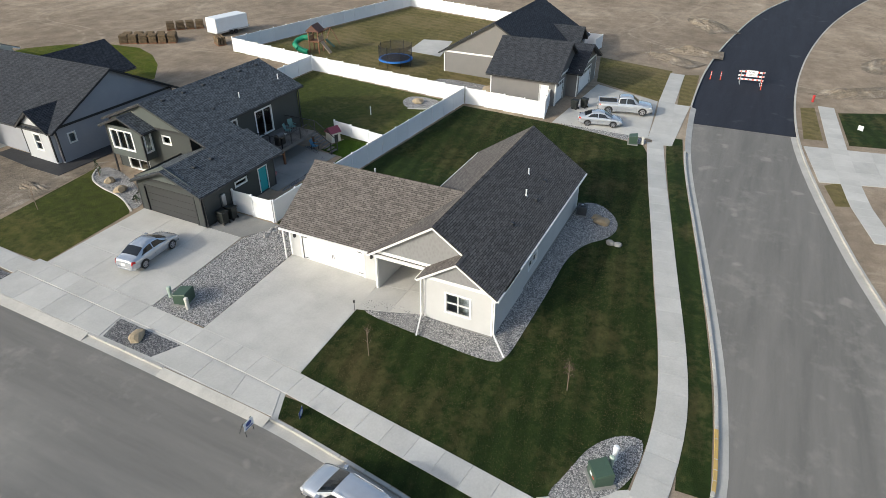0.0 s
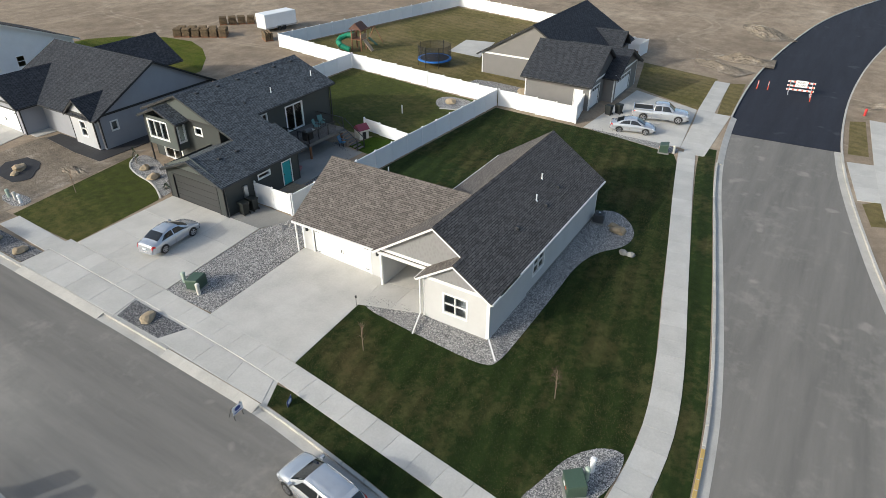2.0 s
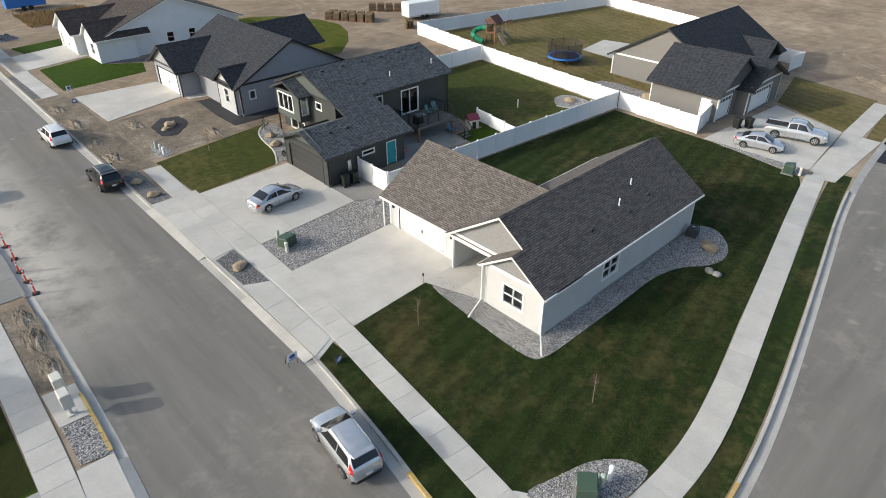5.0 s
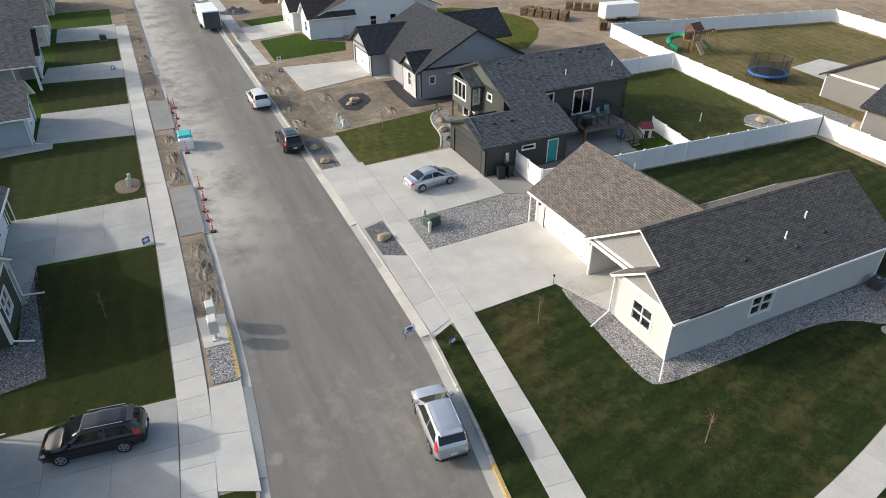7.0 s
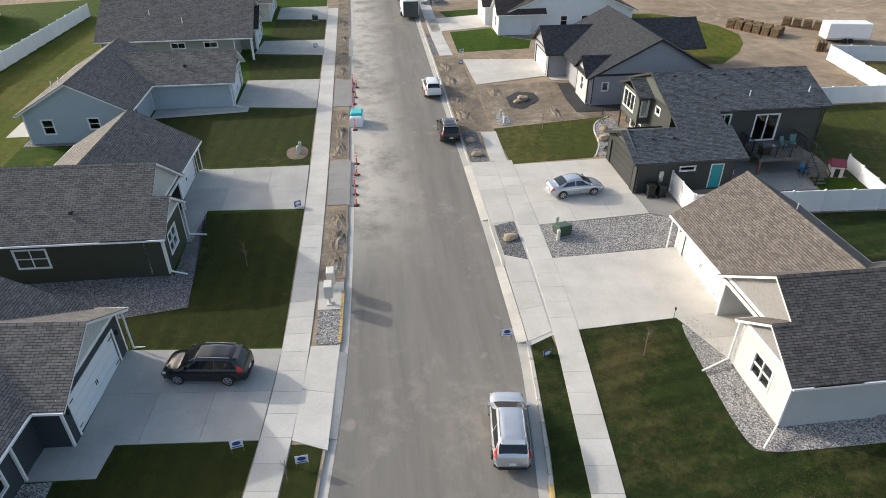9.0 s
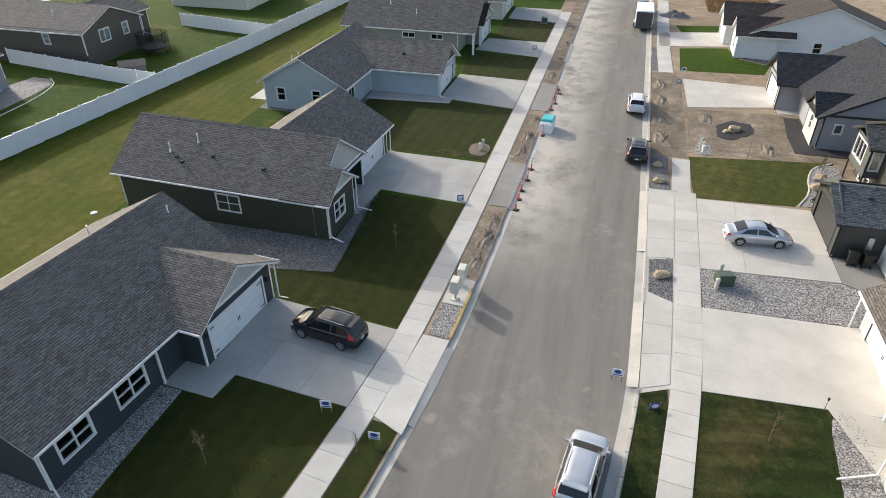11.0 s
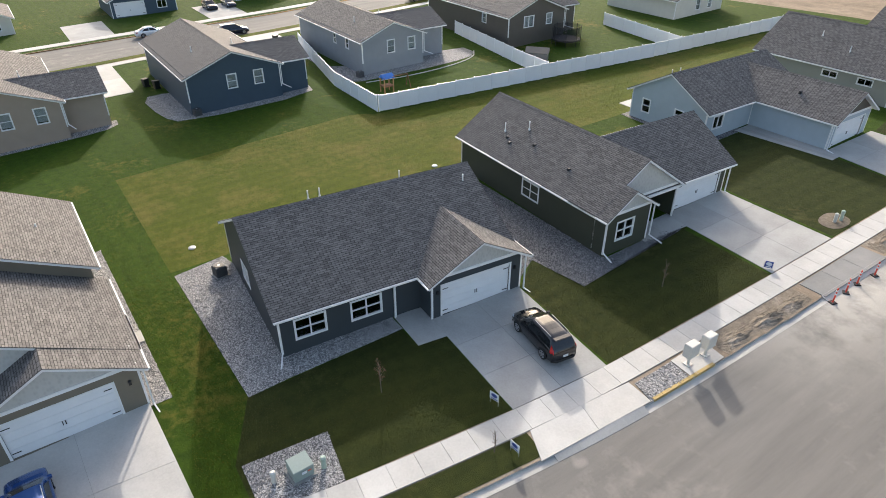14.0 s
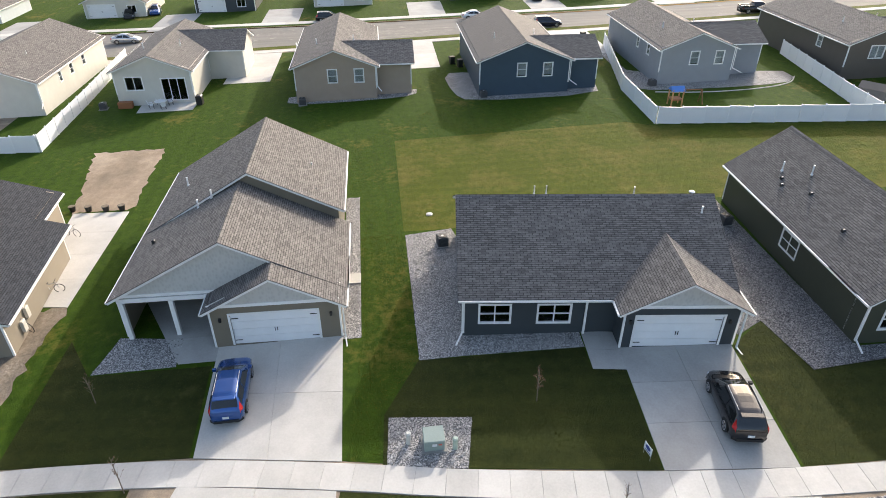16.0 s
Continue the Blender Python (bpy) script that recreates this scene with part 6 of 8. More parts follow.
car("parked_car", "suv", 2.8, -6.1, 82.0, P_SILVER, "silver compact SUV parked at the kerb")
car("parked_car", "sedan", 13.05, 16.95, 6.0, P_SILVER, "silver sedan parked on concrete driveway", gz(0, 17) + 0.05)
car("parked_car", "suv", 4.5, 29.5, 89.0, P_BLACK, "black SUV parked at the kerb")
car("parked_car", "suv", 4.15, 41.0, 90.0, P_WHITE, "white SUV parked on dusty street")
car("parked_car", "suv", -12.5, -0.2, 171.0, P_BLACK, "glossy black SUV parked facing white garage", 0.05)
car("parked_car", "suv", -17.0, -26.55, 183.0, P_BLUE, "bright blue SUV parked on pale driveway", gz(0, -26.5) + 0.05)
car("parked_car", "sedan", 53.4, -4.4, -75.0, P_SILVER, "silver sedan parked on grey house driveway", gz(0, -5.4) + 0.05)
car("pickup_truck", "pickup", 58.3, -5.9, -76.0, P_SILVER, "silver pickup truck with open bed on driveway", gz(0, -5.5) + 0.05)
car("pickup_truck", "pickup", 4.2, 81.5, 92.0, P_DARK, "dark pickup truck towing white trailer")
for x, y, r, k, m in ((-99.8, -58.2, 92, "sedan", P_SILVER), (-107.4, -26.1, 90, "suv", P_BLACK), (-103.5, -0.9, 90, "sedan", P_WHITE), (-95.6, 9.9, 90, "suv", P_DARK), (-97, 46, 90, "pickup", P_BLACK), (-119, -63.6, 10, "suv", P_BLACK), (-121, -59.5, 10, "suv", P_BLUE), (-116, 12.5, 0, "suv", P_BLACK), (-116, 16, 0, "sedan", P_DARK)):
    car("parked_car" if k != "pickup" else "pickup_truck", k, x, y, r, m, "car parked on the far street")


def trailer(x, y, rot, L, Wd, Hh, label, dark=True):
    t = thing("cargo_trailer", x, y, label, "trailer", rot, gz(x, y) + ROADZ if dark else None)
    part("box_body", MB().box(-L / 2, L / 2, -Wd / 2, Wd / 2, 0.45, Hh, c=0.07), WHITE, t)
    part("rear_door", MB().box(-L / 2 - 0.03, -L / 2, -Wd / 2 + 0.1, Wd / 2 - 0.1, 0.5, Hh - 0.15), HVAC if dark else WHITE, t)
    for sg in (-1, 1):
        part("fender", MB().box(-0.8, 0.8, sg * (Wd / 2 + 0.1) - 0.11, sg * (Wd / 2 + 0.1) + 0.11, 0.62, 0.72, c=0.02), METAL, t)
        for ax in (-0.4, 0.4):
            wm_ = MB().loft([[(ax + 0.32 * math.cos(6.2832 * i / 16), sg * (Wd / 2 + 0.08) + d, 0.32 + 0.32 * math.sin(6.2832 * i / 16)) for i in range(16)] for d in (-0.1, 0.1)])
            part("wheel", wm_, RUBBER, t)
    part("tow_bar", MB().beam((L / 2, 0, 0.45), (L / 2 + 1.2, 0, 0.42), 0.1, 0.1), METAL, t)
    part("trim_strip", MB().box(-L / 2 - 0.02, L / 2 + 0.02, -Wd / 2 - 0.015, Wd / 2 + 0.015, 0.4, 0.62), HVAC if dark else METAL, t)
    return t


trailer(4.35, 74.0, 90, 6.4, 2.4, 2.75, "white enclosed cargo trailer with dark rear door")
trailer(61.8, 53.6, -10, 5.6, 2.3, 2.5, "white enclosed job-site trailer on bare soil", False)
tb = thing("utility_trailer", 16.8, 96.5, "blue open utility trailer on scrub", "trailer", 0)
part("box_body", MB().box(-2.8, 2.8, -1.1, 1.1, 0.5, 2.0, c=0.05), BLUEP, tb)
for ax in (-0.5, 0.5):
    part("wheel", MB().loft([[(ax + 0.35 * math.cos(6.2832 * i / 14), d, 0.35 + 0.35 * math.sin(6.2832 * i / 14)) for i in range(14)] for d in (-1.25, -1.02)]), RUBBER, tb)


# ---- site and street furniture ----
def delineator(x, y):
    t = thing("delineator_post", x, y, "red-orange plastic delineator post on black rubber base", "traffic post", random.uniform(0, 90), gz(x, y) + ROADZ, "delineators along the kerb")
    part("base", MB().box(-0.2, 0.2, -0.2, 0.2, 0, 0.07, c=0.02), RUBBER, t)
    lean = random.uniform(-0.06, 0.06)
    part("post", MB().tube((0, 0, 0.05), (lean, lean * 0.4, 1.05), 0.055, 0.045, 10), ORANGE, t)
    for z in (0.62, 0.86):
        part("reflective_band", MB().tube((lean * z, lean * 0.4 * z, z), (lean * (z + 0.1), lean * 0.4 * (z + 0.1), z + 0.1), 0.057, 0.056, 10), WHITE, t)
    part("loop_handle", MB().box(lean - 0.02, lean + 0.02, -0.05, 0.05, 1.03, 1.13, c=0.02), ORANGE, t)


for x, y in ((-4.4, 17.2), (-4.45, 18.9), (-4.5, 20.4), (-4.3, 22.3), (-4.3, 24.4), (-4.35, 31.7), (-4.5, 36.2), (-4.4, 38.4), (-4.2, 40.3), (-4.5, 42.0), (-4.1, 43.4), (-4.5, 44.6), (76.3, -13.0), (76.7, -14.2), (75.0, -19.1)):
    delineator(x, y)

wb = thing("plastic_bin_unit", -4.15, 33.3, "white and teal plastic utility unit standing on street edge", "utility unit", -4, gz(0, 33.3) + ROADZ)
part("tank", MB().box(-0.62, 0.62, -1.0, 1.0, 0.0, 1.0, c=0.16), WHITE, wb)
part("lid", MB().box(-0.58, 0.58, -0.55, 1.0, 0.98, 1.22, c=0.1), flat("teal_plastic", (0.03, 0.42, 0.42), 0.45), wb, "teal plastic lid")

bar = thing("road_barricade", 77.0, -17.7, "white road closed barricade with three rails on new asphalt", "barricade", 96, gz(0, -17.7) + ROADZ)
for z in (0.5, 0.95, 1.45):
    part("rail", MB().box(-1.5, 1.5, -0.03, 0.03, z, z + 0.2), WHITE, bar)
    for k in range(6):
        part("stripe", MB().box(-1.42 + k * 0.52, -1.22 + k * 0.52, 0.031, 0.036, z + 0.01, z + 0.19), ORANGE, bar)
for x in (-1.2, 1.2):
    part("upright", MB().box(x - 0.04, x + 0.04, -0.04, 0.04, 0.05, 1.7), METAL, bar)
    part("foot", MB().box(x - 0.05, x + 0.05, -0.7, 0.7, 0, 0.08), METAL, bar)
sb = part("sign_board", MB().box(-0.65, 0.65, 0.04, 0.06, 0.95, 1.75), WHITE, bar)
for zt_, word in ((1.42, "ROAD"), (1.08, "CLOSED")):
    cu = bpy.data.curves.new("lettering", "FONT")
    cu.body, cu.size, cu.align_x, cu.extrude = word, 0.3, "CENTER", 0.003
    tmp = new("lettering", cu)
    me = bpy.data.meshes.new_from_object(tmp.evaluated_get(bpy.context.evaluated_depsgraph_get()))
    bpy.data.objects.remove(tmp)
    me.materials.clear()
    me.materials.append(BLACK)
    for rz in (180,):
        lt = new("lettering", me)
        lt.parent = sb
        lt.matrix_basis = pose(0, 0.064, zt_, 90, 0, rz)


def transformer(x, y, rot, label, mat=None, w=1.0, d=0.9, h=0.85):
    t = thing("transformer_box", x, y, label, "utility box", rot)
    mat = mat or GREENBOX
    part("pad", MB().box(-w / 2 - 0.12, w / 2 + 0.12, -d / 2 - 0.12, d / 2 + 0.12, -0.1, 0.1), CONC3, t)
    part("cabinet", MB().loft([[(-w / 2, -d / 2, 0.1), (w / 2, -d / 2, 0.1), (w / 2, d / 2, 0.1), (-w / 2, d / 2, 0.1)], [(-w / 2, -d / 2, h - 0.14), (w / 2, -d / 2, h - 0.14), (w / 2, d / 2, h), (-w / 2, d / 2, h)]]), mat, t)
    part("lid", MB().loft([[(-w / 2 - 0.03, -d / 2 - 0.03, h - 0.14), (w / 2 + 0.03, -d / 2 - 0.03, h - 0.14), (w / 2 + 0.03, d / 2, h), (-w / 2 - 0.03, d / 2, h)], [(-w / 2, -d / 2, h - 0.08), (w / 2, -d / 2, h - 0.08), (w / 2, d / 2 - 0.05, h + 0.06), (-w / 2, d / 2 - 0.05, h + 0.06)]]), mat, t)
    part("warning_label", MB().box(-0.12, 0.12, -d / 2 - 0.045, -d / 2 - 0.03, 0.45, 0.6), WHITE, t)
    part("label_bar", MB().box(0.2, 0.36, -d / 2 - 0.045, -d / 2 - 0.03, 0.5, 0.56), ORANGE, t)


def pedestal(x, y, h, mat, label, r=0.13):
    t = thing("utility_pedestal", x, y, label, "utility pedestal")
    part("post", MB().cyl(0, 0, -0.1, h - 0.04, r, r * 0.95, 14), mat, t)
    part("cap", MB().loft([[(q * math.cos(6.2832 * i / 14), q * math.sin(6.2832 * i / 14), z) for i in range(14)] for z, q in ((h - 0.18, r * 1.12), (h - 0.03, r * 1.1), (h + 0.03, r * 0.6))]), mat, t)


transformer(9.3, -15.6, 215, "dark green transformer cabinet on corner gravel bed")
pedestal(10.1, -15.9, 0.85, PALEG, "pale green utility pedestal in gravel")
pedestal(10.7, -15.95, 0.95, WHITE, "white utility pedestal in gravel")
transformer(10.4, 11.1, 195, "dark green transformer cabinet on gravel bed")
pedestal(10.3, 12.2, 0.8, PALEG, "pale green utility pedestal in gravel")
pedestal(9.9, 10.35, 0.85, BEIGE, "white utility pedestal in gravel")
transformer(50.0, -8.6, 190, "dark green transformer cabinet on gravel strip", None, 0.9, 0.8, 0.9)
pedestal(50.3, -9.5, 0.8, BEIGE, "pale utility pedestal in gravel")
transformer(-12.25, -15.85, 92, "pale grey-green transformer cabinet on gravel", plain("grey_green_coat", (0.3, 0.36, 0.32), None, 0.5))
pedestal(-12.5, -17.1, 0.75, BEIGE, "white utility pedestal in gravel")
pedestal(-11.9, -14.8, 0.75, PALEG, "pale green utility pedestal in gravel")
pedestal(-9.45, 26.8, 0.75, BEIGE, "beige utility pedestal in bare soil ring")
pedestal(-9.3, 27.4, 0.85, PALEG, "pale green utility pedestal in bare soil ring")
transformer(-9.8, 71.9, 90, "grey-green transformer cabinet on lawn", None, 0.9, 0.8, 0.8)
for i, (x, y) in enumerate(((10.3, 33.1), (10.35, 32.2), (10.3, 31.4))):
    pedestal(x, y, 0.7, (PALEG, BEIGE, WHITE)[i], "utility pedestal beside young lawn")
bed("soil_ring", [(-8.6, 25.6), (-8.6, 28.3), (-10.6, 28.2), (-10.4, 25.6)], DIRT2, "ring of bare soil round utility pedestals", 0.04, 2, False)
bed("pedestal_gravel", [(9.6, 30.8), (11.2, 30.9), (11.0, 33.8), (9.8, 33.8)], GRAVEL, "gravel round utility pedestals", 0.03, 1)
pedestal(43.7, 17.9, 0.9, WHITE, "white post standing in back lawn", 0.06)
pedestal(-36.2, 8.1, 0.1, WHITE, "white round cover in lawn", 0.24)
pedestal(-35.7, -14.2, 0.1, BEIGE, "pale round cover in lawn", 0.25)
pedestal(73.3, -24.9, 0.8, flat("hydrant_red", (0.4, 0.03, 0.03), 0.5), "red fire hydrant on verge", 0.14)

for x, y in ((-6.15, 5.05), (-6.05, 6.45)):
    t = thing("cluster_mailbox", x, y, "beige cluster mailbox on pedestal", "mailbox", 0, None, "mailboxes on the pad")
    part("pedestal", MB().cyl(0, 0, 0, 0.75, 0.09), BEIGE, t)
    part("base_plate", MB().box(-0.2, 0.2, -0.2, 0.2, 0.0, 0.1), BEIGE, t)
    part("cabinet", MB().box(-0.25, 0.25, -0.4, 0.4, 0.72, 1.58, c=0.04), BEIGE, t)
    for r_ in range(4):
        for c_ in range(2):
            part("mail_door", MB().box(-0.262, -0.25, -0.37 + 0.38 * c_, -0.01 + 0.38 * c_, 0.78 + 0.19 * r_, 0.95 + 0.19 * r_), BEIGE, t)


def condenser(x, y, z=None):
    t = thing("air_conditioner", x, y, "dark grey round-topped air conditioner beside house wall", "air conditioner", 8, z)
    part("pad", MB().box(-0.5, 0.5, -0.5, 0.5, -0.05, 0.1), CONC3, t)
    part("casing", MB().box(-0.38, 0.38, -0.38, 0.38, 0.1, 0.82, c=0.05), HVAC, t)
    for k in range(9):
        part("louvre", MB().box(-0.395, 0.395, -0.395, 0.395, 0.16 + 0.07 * k, 0.18 + 0.07 * k), HVAC, t)
    part("fan_guard", MB().cyl(0, 0, 0.82, 0.86, 0.33, 0.29, 18), BLACK, t)
    part("fan_hub", MB().cyl(0, 0, 0.86, 0.88, 0.1, 0.08, 12), METAL, t)


for x, y in ((33.5, -8.0), (-30.9, -13.6), (-30.8, 8.3), (-62.9, -5.6), (-64.2, -26.9), (-63.2, 15.0), (-67, -50.6)):
    condenser(x, y)


def boulder(x, y, s, label, mat=None):
    bm = bmesh.new()
    bmesh.ops.create_icosphere(bm, subdivisions=2, radius=1.0)
    off = Vector((x * 3.1, y * 1.7, s))
    for v in bm.verts:
        k = 1 + 0.45 * (noise.noise(v.co * 1.1 + off)) + 0.12 * noise.noise(v.co * 3 + off)
        v.co = Vector((v.co.x * s * k * 1.25, v.co.y * s * k, max(-0.3, v.co.z * k) * s * 0.75))
    me = bpy.data.meshes.new("boulder")
    bm.to_mesh(me)
    bm.free()
    me.materials.append(mat or STONE)
    ob = new("boulder", me)
    ob.matrix_world = pose(x, y, gz(x, y) + 0.2 * s + 0.03, 0, 0, 57 * x)
    tagged(ob, label, "boulder")


boulder(6.5, 11.0, 0.45, "angular tan sandstone boulder on dark gravel")
boulder(6.45, 24.6, 0.42, "tan sandstone boulder on dark gravel strip")
boulder(6.3, 27.6, 0.42, "tan sandstone boulder on dark gravel strip")
boulder(13.5, 37.3, 0.55, "large yellow sandstone boulder on black fabric")
boulder(12.7, 36.6, 0.3, "tan sandstone boulder on black fabric")
boulder(32.8, -9.8, 0.5, "flat tan sandstone boulder in gravel")
boulder(33.4, -9.2, 0.3, "tan sandstone boulder in gravel")
boulder(49.4, 15.2, 0.5, "tan sandstone boulder in round gravel bed")
boulder(18.9, 26.5, 0.45, "tan boulder in cobble border")
boulder(19.6, 28.6, 0.4, "tan boulder in cobble border")
boulder(56.8, 9.7, 0.75, "pale sandstone boulder beside grey house")
for i in range(2):
    boulder(30.1, -11.1 - 0.55 * i, 0.28, "flat pale stepping stone in lawn", CONC3)
for i in range(26):
    boulder(18.6 + random.random() * 1.9, 10.6 + random.random() * 1.3, random.uniform(0.1, 0.17), "loose pale grey cobble on gravel by fence", PEB)


def yard_sign(x, y, rot, label, frame_w=0.6, h=0.85, dark=False, aframe=False, z=None):
    t = thing("yard_sign", x, y, label, "sign", rot, z)
    leg = METAL if not aframe else BLACK
    for sx in (-0.27, 0.27):
        part("leg", MB().beam((sx, 0.0, 0), (sx, 0.06 if aframe else 0.0, h), 0.025, 0.025), leg, t)
        if aframe:
            part("leg", MB().beam((sx, 0.45, 0), (sx, 0.06, h), 0.025, 0.025), leg, t)
    p = part("board", MB().box(-frame_w / 2, frame_w / 2, -0.03, -0.015, h - 0.5, h), SIGNB if dark else WHITE, t)
    part("emblem", MB().loft([[(0.2 * math.cos(6.2832 * i / 20), yy, h - 0.2 + 0.13 * math.sin(6.2832 * i / 20)) for i in range(20)] for yy in (-0.034, -0.03)]), SIGNB if not dark else WHITE, p)
    part("text_bar", MB().box(-frame_w / 2 + 0.08, frame_w / 2 - 0.08, -0.034, -0.03, h - 0.45, h - 0.38), SIGNB if not dark else WHITE, p)


yard_sign(4.1, 0.6, 0, "white and blue A-frame sign standing on street edge", 0.65, 0.9, False, True, gz(0, 0.6) + ROADZ)
yard_sign(6.1, -1.0, 20, "small dark sign in grass verge", 0.5, 0.4, True)
yard_sign(-10.25, -5.65, 12, "white and blue yard sign on lawn edge")
yard_sign(-7.15, -6.85, 5, "blue round-emblem yard sign on verge", 0.6, 0.8)
yard_sign(-8.9, 17.2, 30, "blue round sign on driveway edge", 0.5, 0.6, True)
yard_sign(-9.2, 58.2, 30, "blue round sign on driveway edge", 0.5, 0.6, True)
yard_sign(9.3, 53.2, 10, "white sign on lawn edge", 0.5, 0.8)
yard_sign(8.7, 49.9, 10, "small blue sign on soil", 0.5, 0.4, True)
yard_sign(65.5, -29.4, 60, "small white lawn sign", 0.5, 0.6)
t = thing("solar_light", 14.55, 1.2, "thin dark garden light on stake", "garden light")
part("stake", MB().cyl(0, 0, 0, 0.65, 0.015), BLACK, t)
part("lantern", MB().cyl(0, 0, 0.65, 0.8, 0.05, 0.07, 10), BLACK, t)


def wheelie(x, y, rot, label):
    t = thing("wheeled_bin", x, y, label, "bin", rot)
    part("tub", MB().loft([[(-0.24, -0.27, 0.06), (0.24, -0.27, 0.06), (0.24, 0.27, 0.06), (-0.24, 0.27, 0.06)], [(-0.3, -0.35, 1.02), (0.3, -0.35, 1.02), (0.3, 0.35, 1.02), (-0.3, 0.35, 1.02)]]), BIN, t)
    part("lid", MB().box(-0.33, 0.33, -0.37, 0.38, 1.02, 1.1, c=0.03), BIN, t)
    part("grip", MB().tube((-0.25, 0.42, 1.0), (0.25, 0.42, 1.0), 0.02), BIN, t)
    for sx in (-0.26, 0.26):
        part("wheel", MB().loft([[(sx + d, 0.3 + 0.12 * math.cos(6.2832 * i / 12), 0.12 + 0.12 * math.sin(6.2832 * i / 12)) for i in range(12)] for d in (-0.03, 0.03)]), RUBBER, t)


wheelie(18.9, 15.65, 175, "dark green wheeled bin beside garage wall")
wheelie(19.75, 15.6, 184, "dark green wheeled bin beside garage wall")
wheelie(56.5, -0.75, 170, "dark green wheeled bin between garage doors")
wheelie(57.5, -1.55, 160, "black wheeled bin beside garage door")
for x, y in ((-77, -7.8), (-75.4, -6.9), (-86, 13)):
    wheelie(x, y, 20, "black wheeled bin behind house")


def sapling(x, y, h, leaves, label, mat=None, seed=1):
    rnd = random.Random(seed)
    t = thing("young_tree", x, y, label, "tree")
    tr, cr = MB(), MB()
    bend = [(0, 0, 0), (rnd.uniform(-0.03, 0.03), rnd.uniform(-0.03, 0.03), h * 0.5), (rnd.uniform(-0.08, 0.08), rnd.uniform(-0.08, 0.08), h)]
    tr.tube(bend[0], bend[1], 0.03, 0.022, 7)
    tr.tube(bend[1], bend[2], 0.022, 0.006, 7)
    for i in range(16):
        z = h * rnd.uniform(0.35, 0.95)
        an, ln = rnd.uniform(0, 6.28), h * rnd.uniform(0.12, 0.26)
        a = Vector((0, 0, z))
        b = a + Vector((math.cos(an) * ln * 0.6, math.sin(an) * ln * 0.6, ln * 0.8))
        tr.tube(a, b, 0.01, 0.003, 5)
        for k in range(leaves):
            p = a.lerp(b, rnd.uniform(0.4, 1.1)) + Vector((rnd.uniform(-0.1, 0.1), rnd.uniform(-0.1, 0.1), rnd.uniform(-0.1, 0.1)))
            u = Vector((rnd.uniform(-1, 1), rnd.uniform(-1, 1), rnd.uniform(-1, 1))).normalized() * 0.05
            w = u.cross(Vector((rnd.uniform(-1, 1), rnd.uniform(-1, 1), 1))).normalized() * 0.03
            cr.face([p - u, p + w, p + u, p - w])
    part("trunk", tr, BARK, t)
    if leaves:
        part("crown", cr, mat or REDLEAF, t)


sapling(11.5, -1.7, 2.1, 1, "thin bare sapling in corner lawn", None, 3)
sapling(14.1, -12.6, 2.0, 4, "russet-leaved young tree in corner lawn", flat("dull_red_leaf", (0.07, 0.035, 0.03), 0.9), 5)
sapling(-14.5, -10.1, 2.2, 5, "russet-leaved young tree in front lawn", None, 7)
sapling(-11.8, 9.8, 1.9, 2, "thin young tree in shaded lawn", None, 11)
sapling(13.7, 29.5, 2.4, 1, "bare staked sapling on lawn edge", None, 13)
sapling(-17.4, -34.1, 2.0, 1, "bare sapling in shaded front lawn", None, 17)
sapling(-11.2, -30.6, 2.6, 1, "bare sapling in grass verge", None, 19)
sapling(-7.8, -7.6, 1.6, 0, "bare twiggy sapling beside pavement", None, 23)
sapling(80, -4.5, 2.5, 1, "bare sapling in dry lawn", None, 29)
for x, y, h in ((19.9, 30.2, 1.5), (19.2, 24.6, 0.5), (18.2, 24.0, 0.45)):
    t = thing("shrub", x, y, "small dark evergreen shrub in cobble border", "shrub")
    mb = MB()
    rnd = random.Random(int(x * 10))
    for k in range(260):
        z = rnd.random() ** 1.3
        r_ = 0.34 * (1 - z * 0.85) * rnd.uniform(0.55, 1)
        an = rnd.uniform(0, 6.28)
        p = Vector((r_ * math.cos(an), r_ * math.sin(an), 0.08 + z * h))
        u = Vector((math.cos(an), math.sin(an), 0.9)).normalized() * 0.09
        w = Vector((-math.sin(an), math.cos(an), 0.2)) * 0.03
        mb.face([p - w, p + w, p + u])
    part("crown", mb, EVERG, t)
    part("trunk", MB().cyl(0, 0, -0.05, h * 0.5, 0.03), BARK, t)

# scrub weeds at the end of the street
mb = MB()
rnd = random.Random(4)
for k in range(5200):
    x, y = 14 + rnd.random() * 10, 84 + rnd.random() * 9
    an, hh = rnd.uniform(0, 6.28), rnd.uniform(0.25, 0.7)
    z = gz(x, y)
    mb.face([(x, y, z), (x + 0.07 * math.cos(an), y + 0.07 * math.sin(an), z), (x + rnd.uniform(-0.2, 0.2), y + rnd.uniform(-0.2, 0.2), z + hh)])
tagged(part("dry_weeds", mb, plain("dry_weed", (0.3, 0.2, 0.09), (0.2, 0.13, 0.06), 0.95)), "patch of tall dry brown weeds", "weeds", kind="stuff")


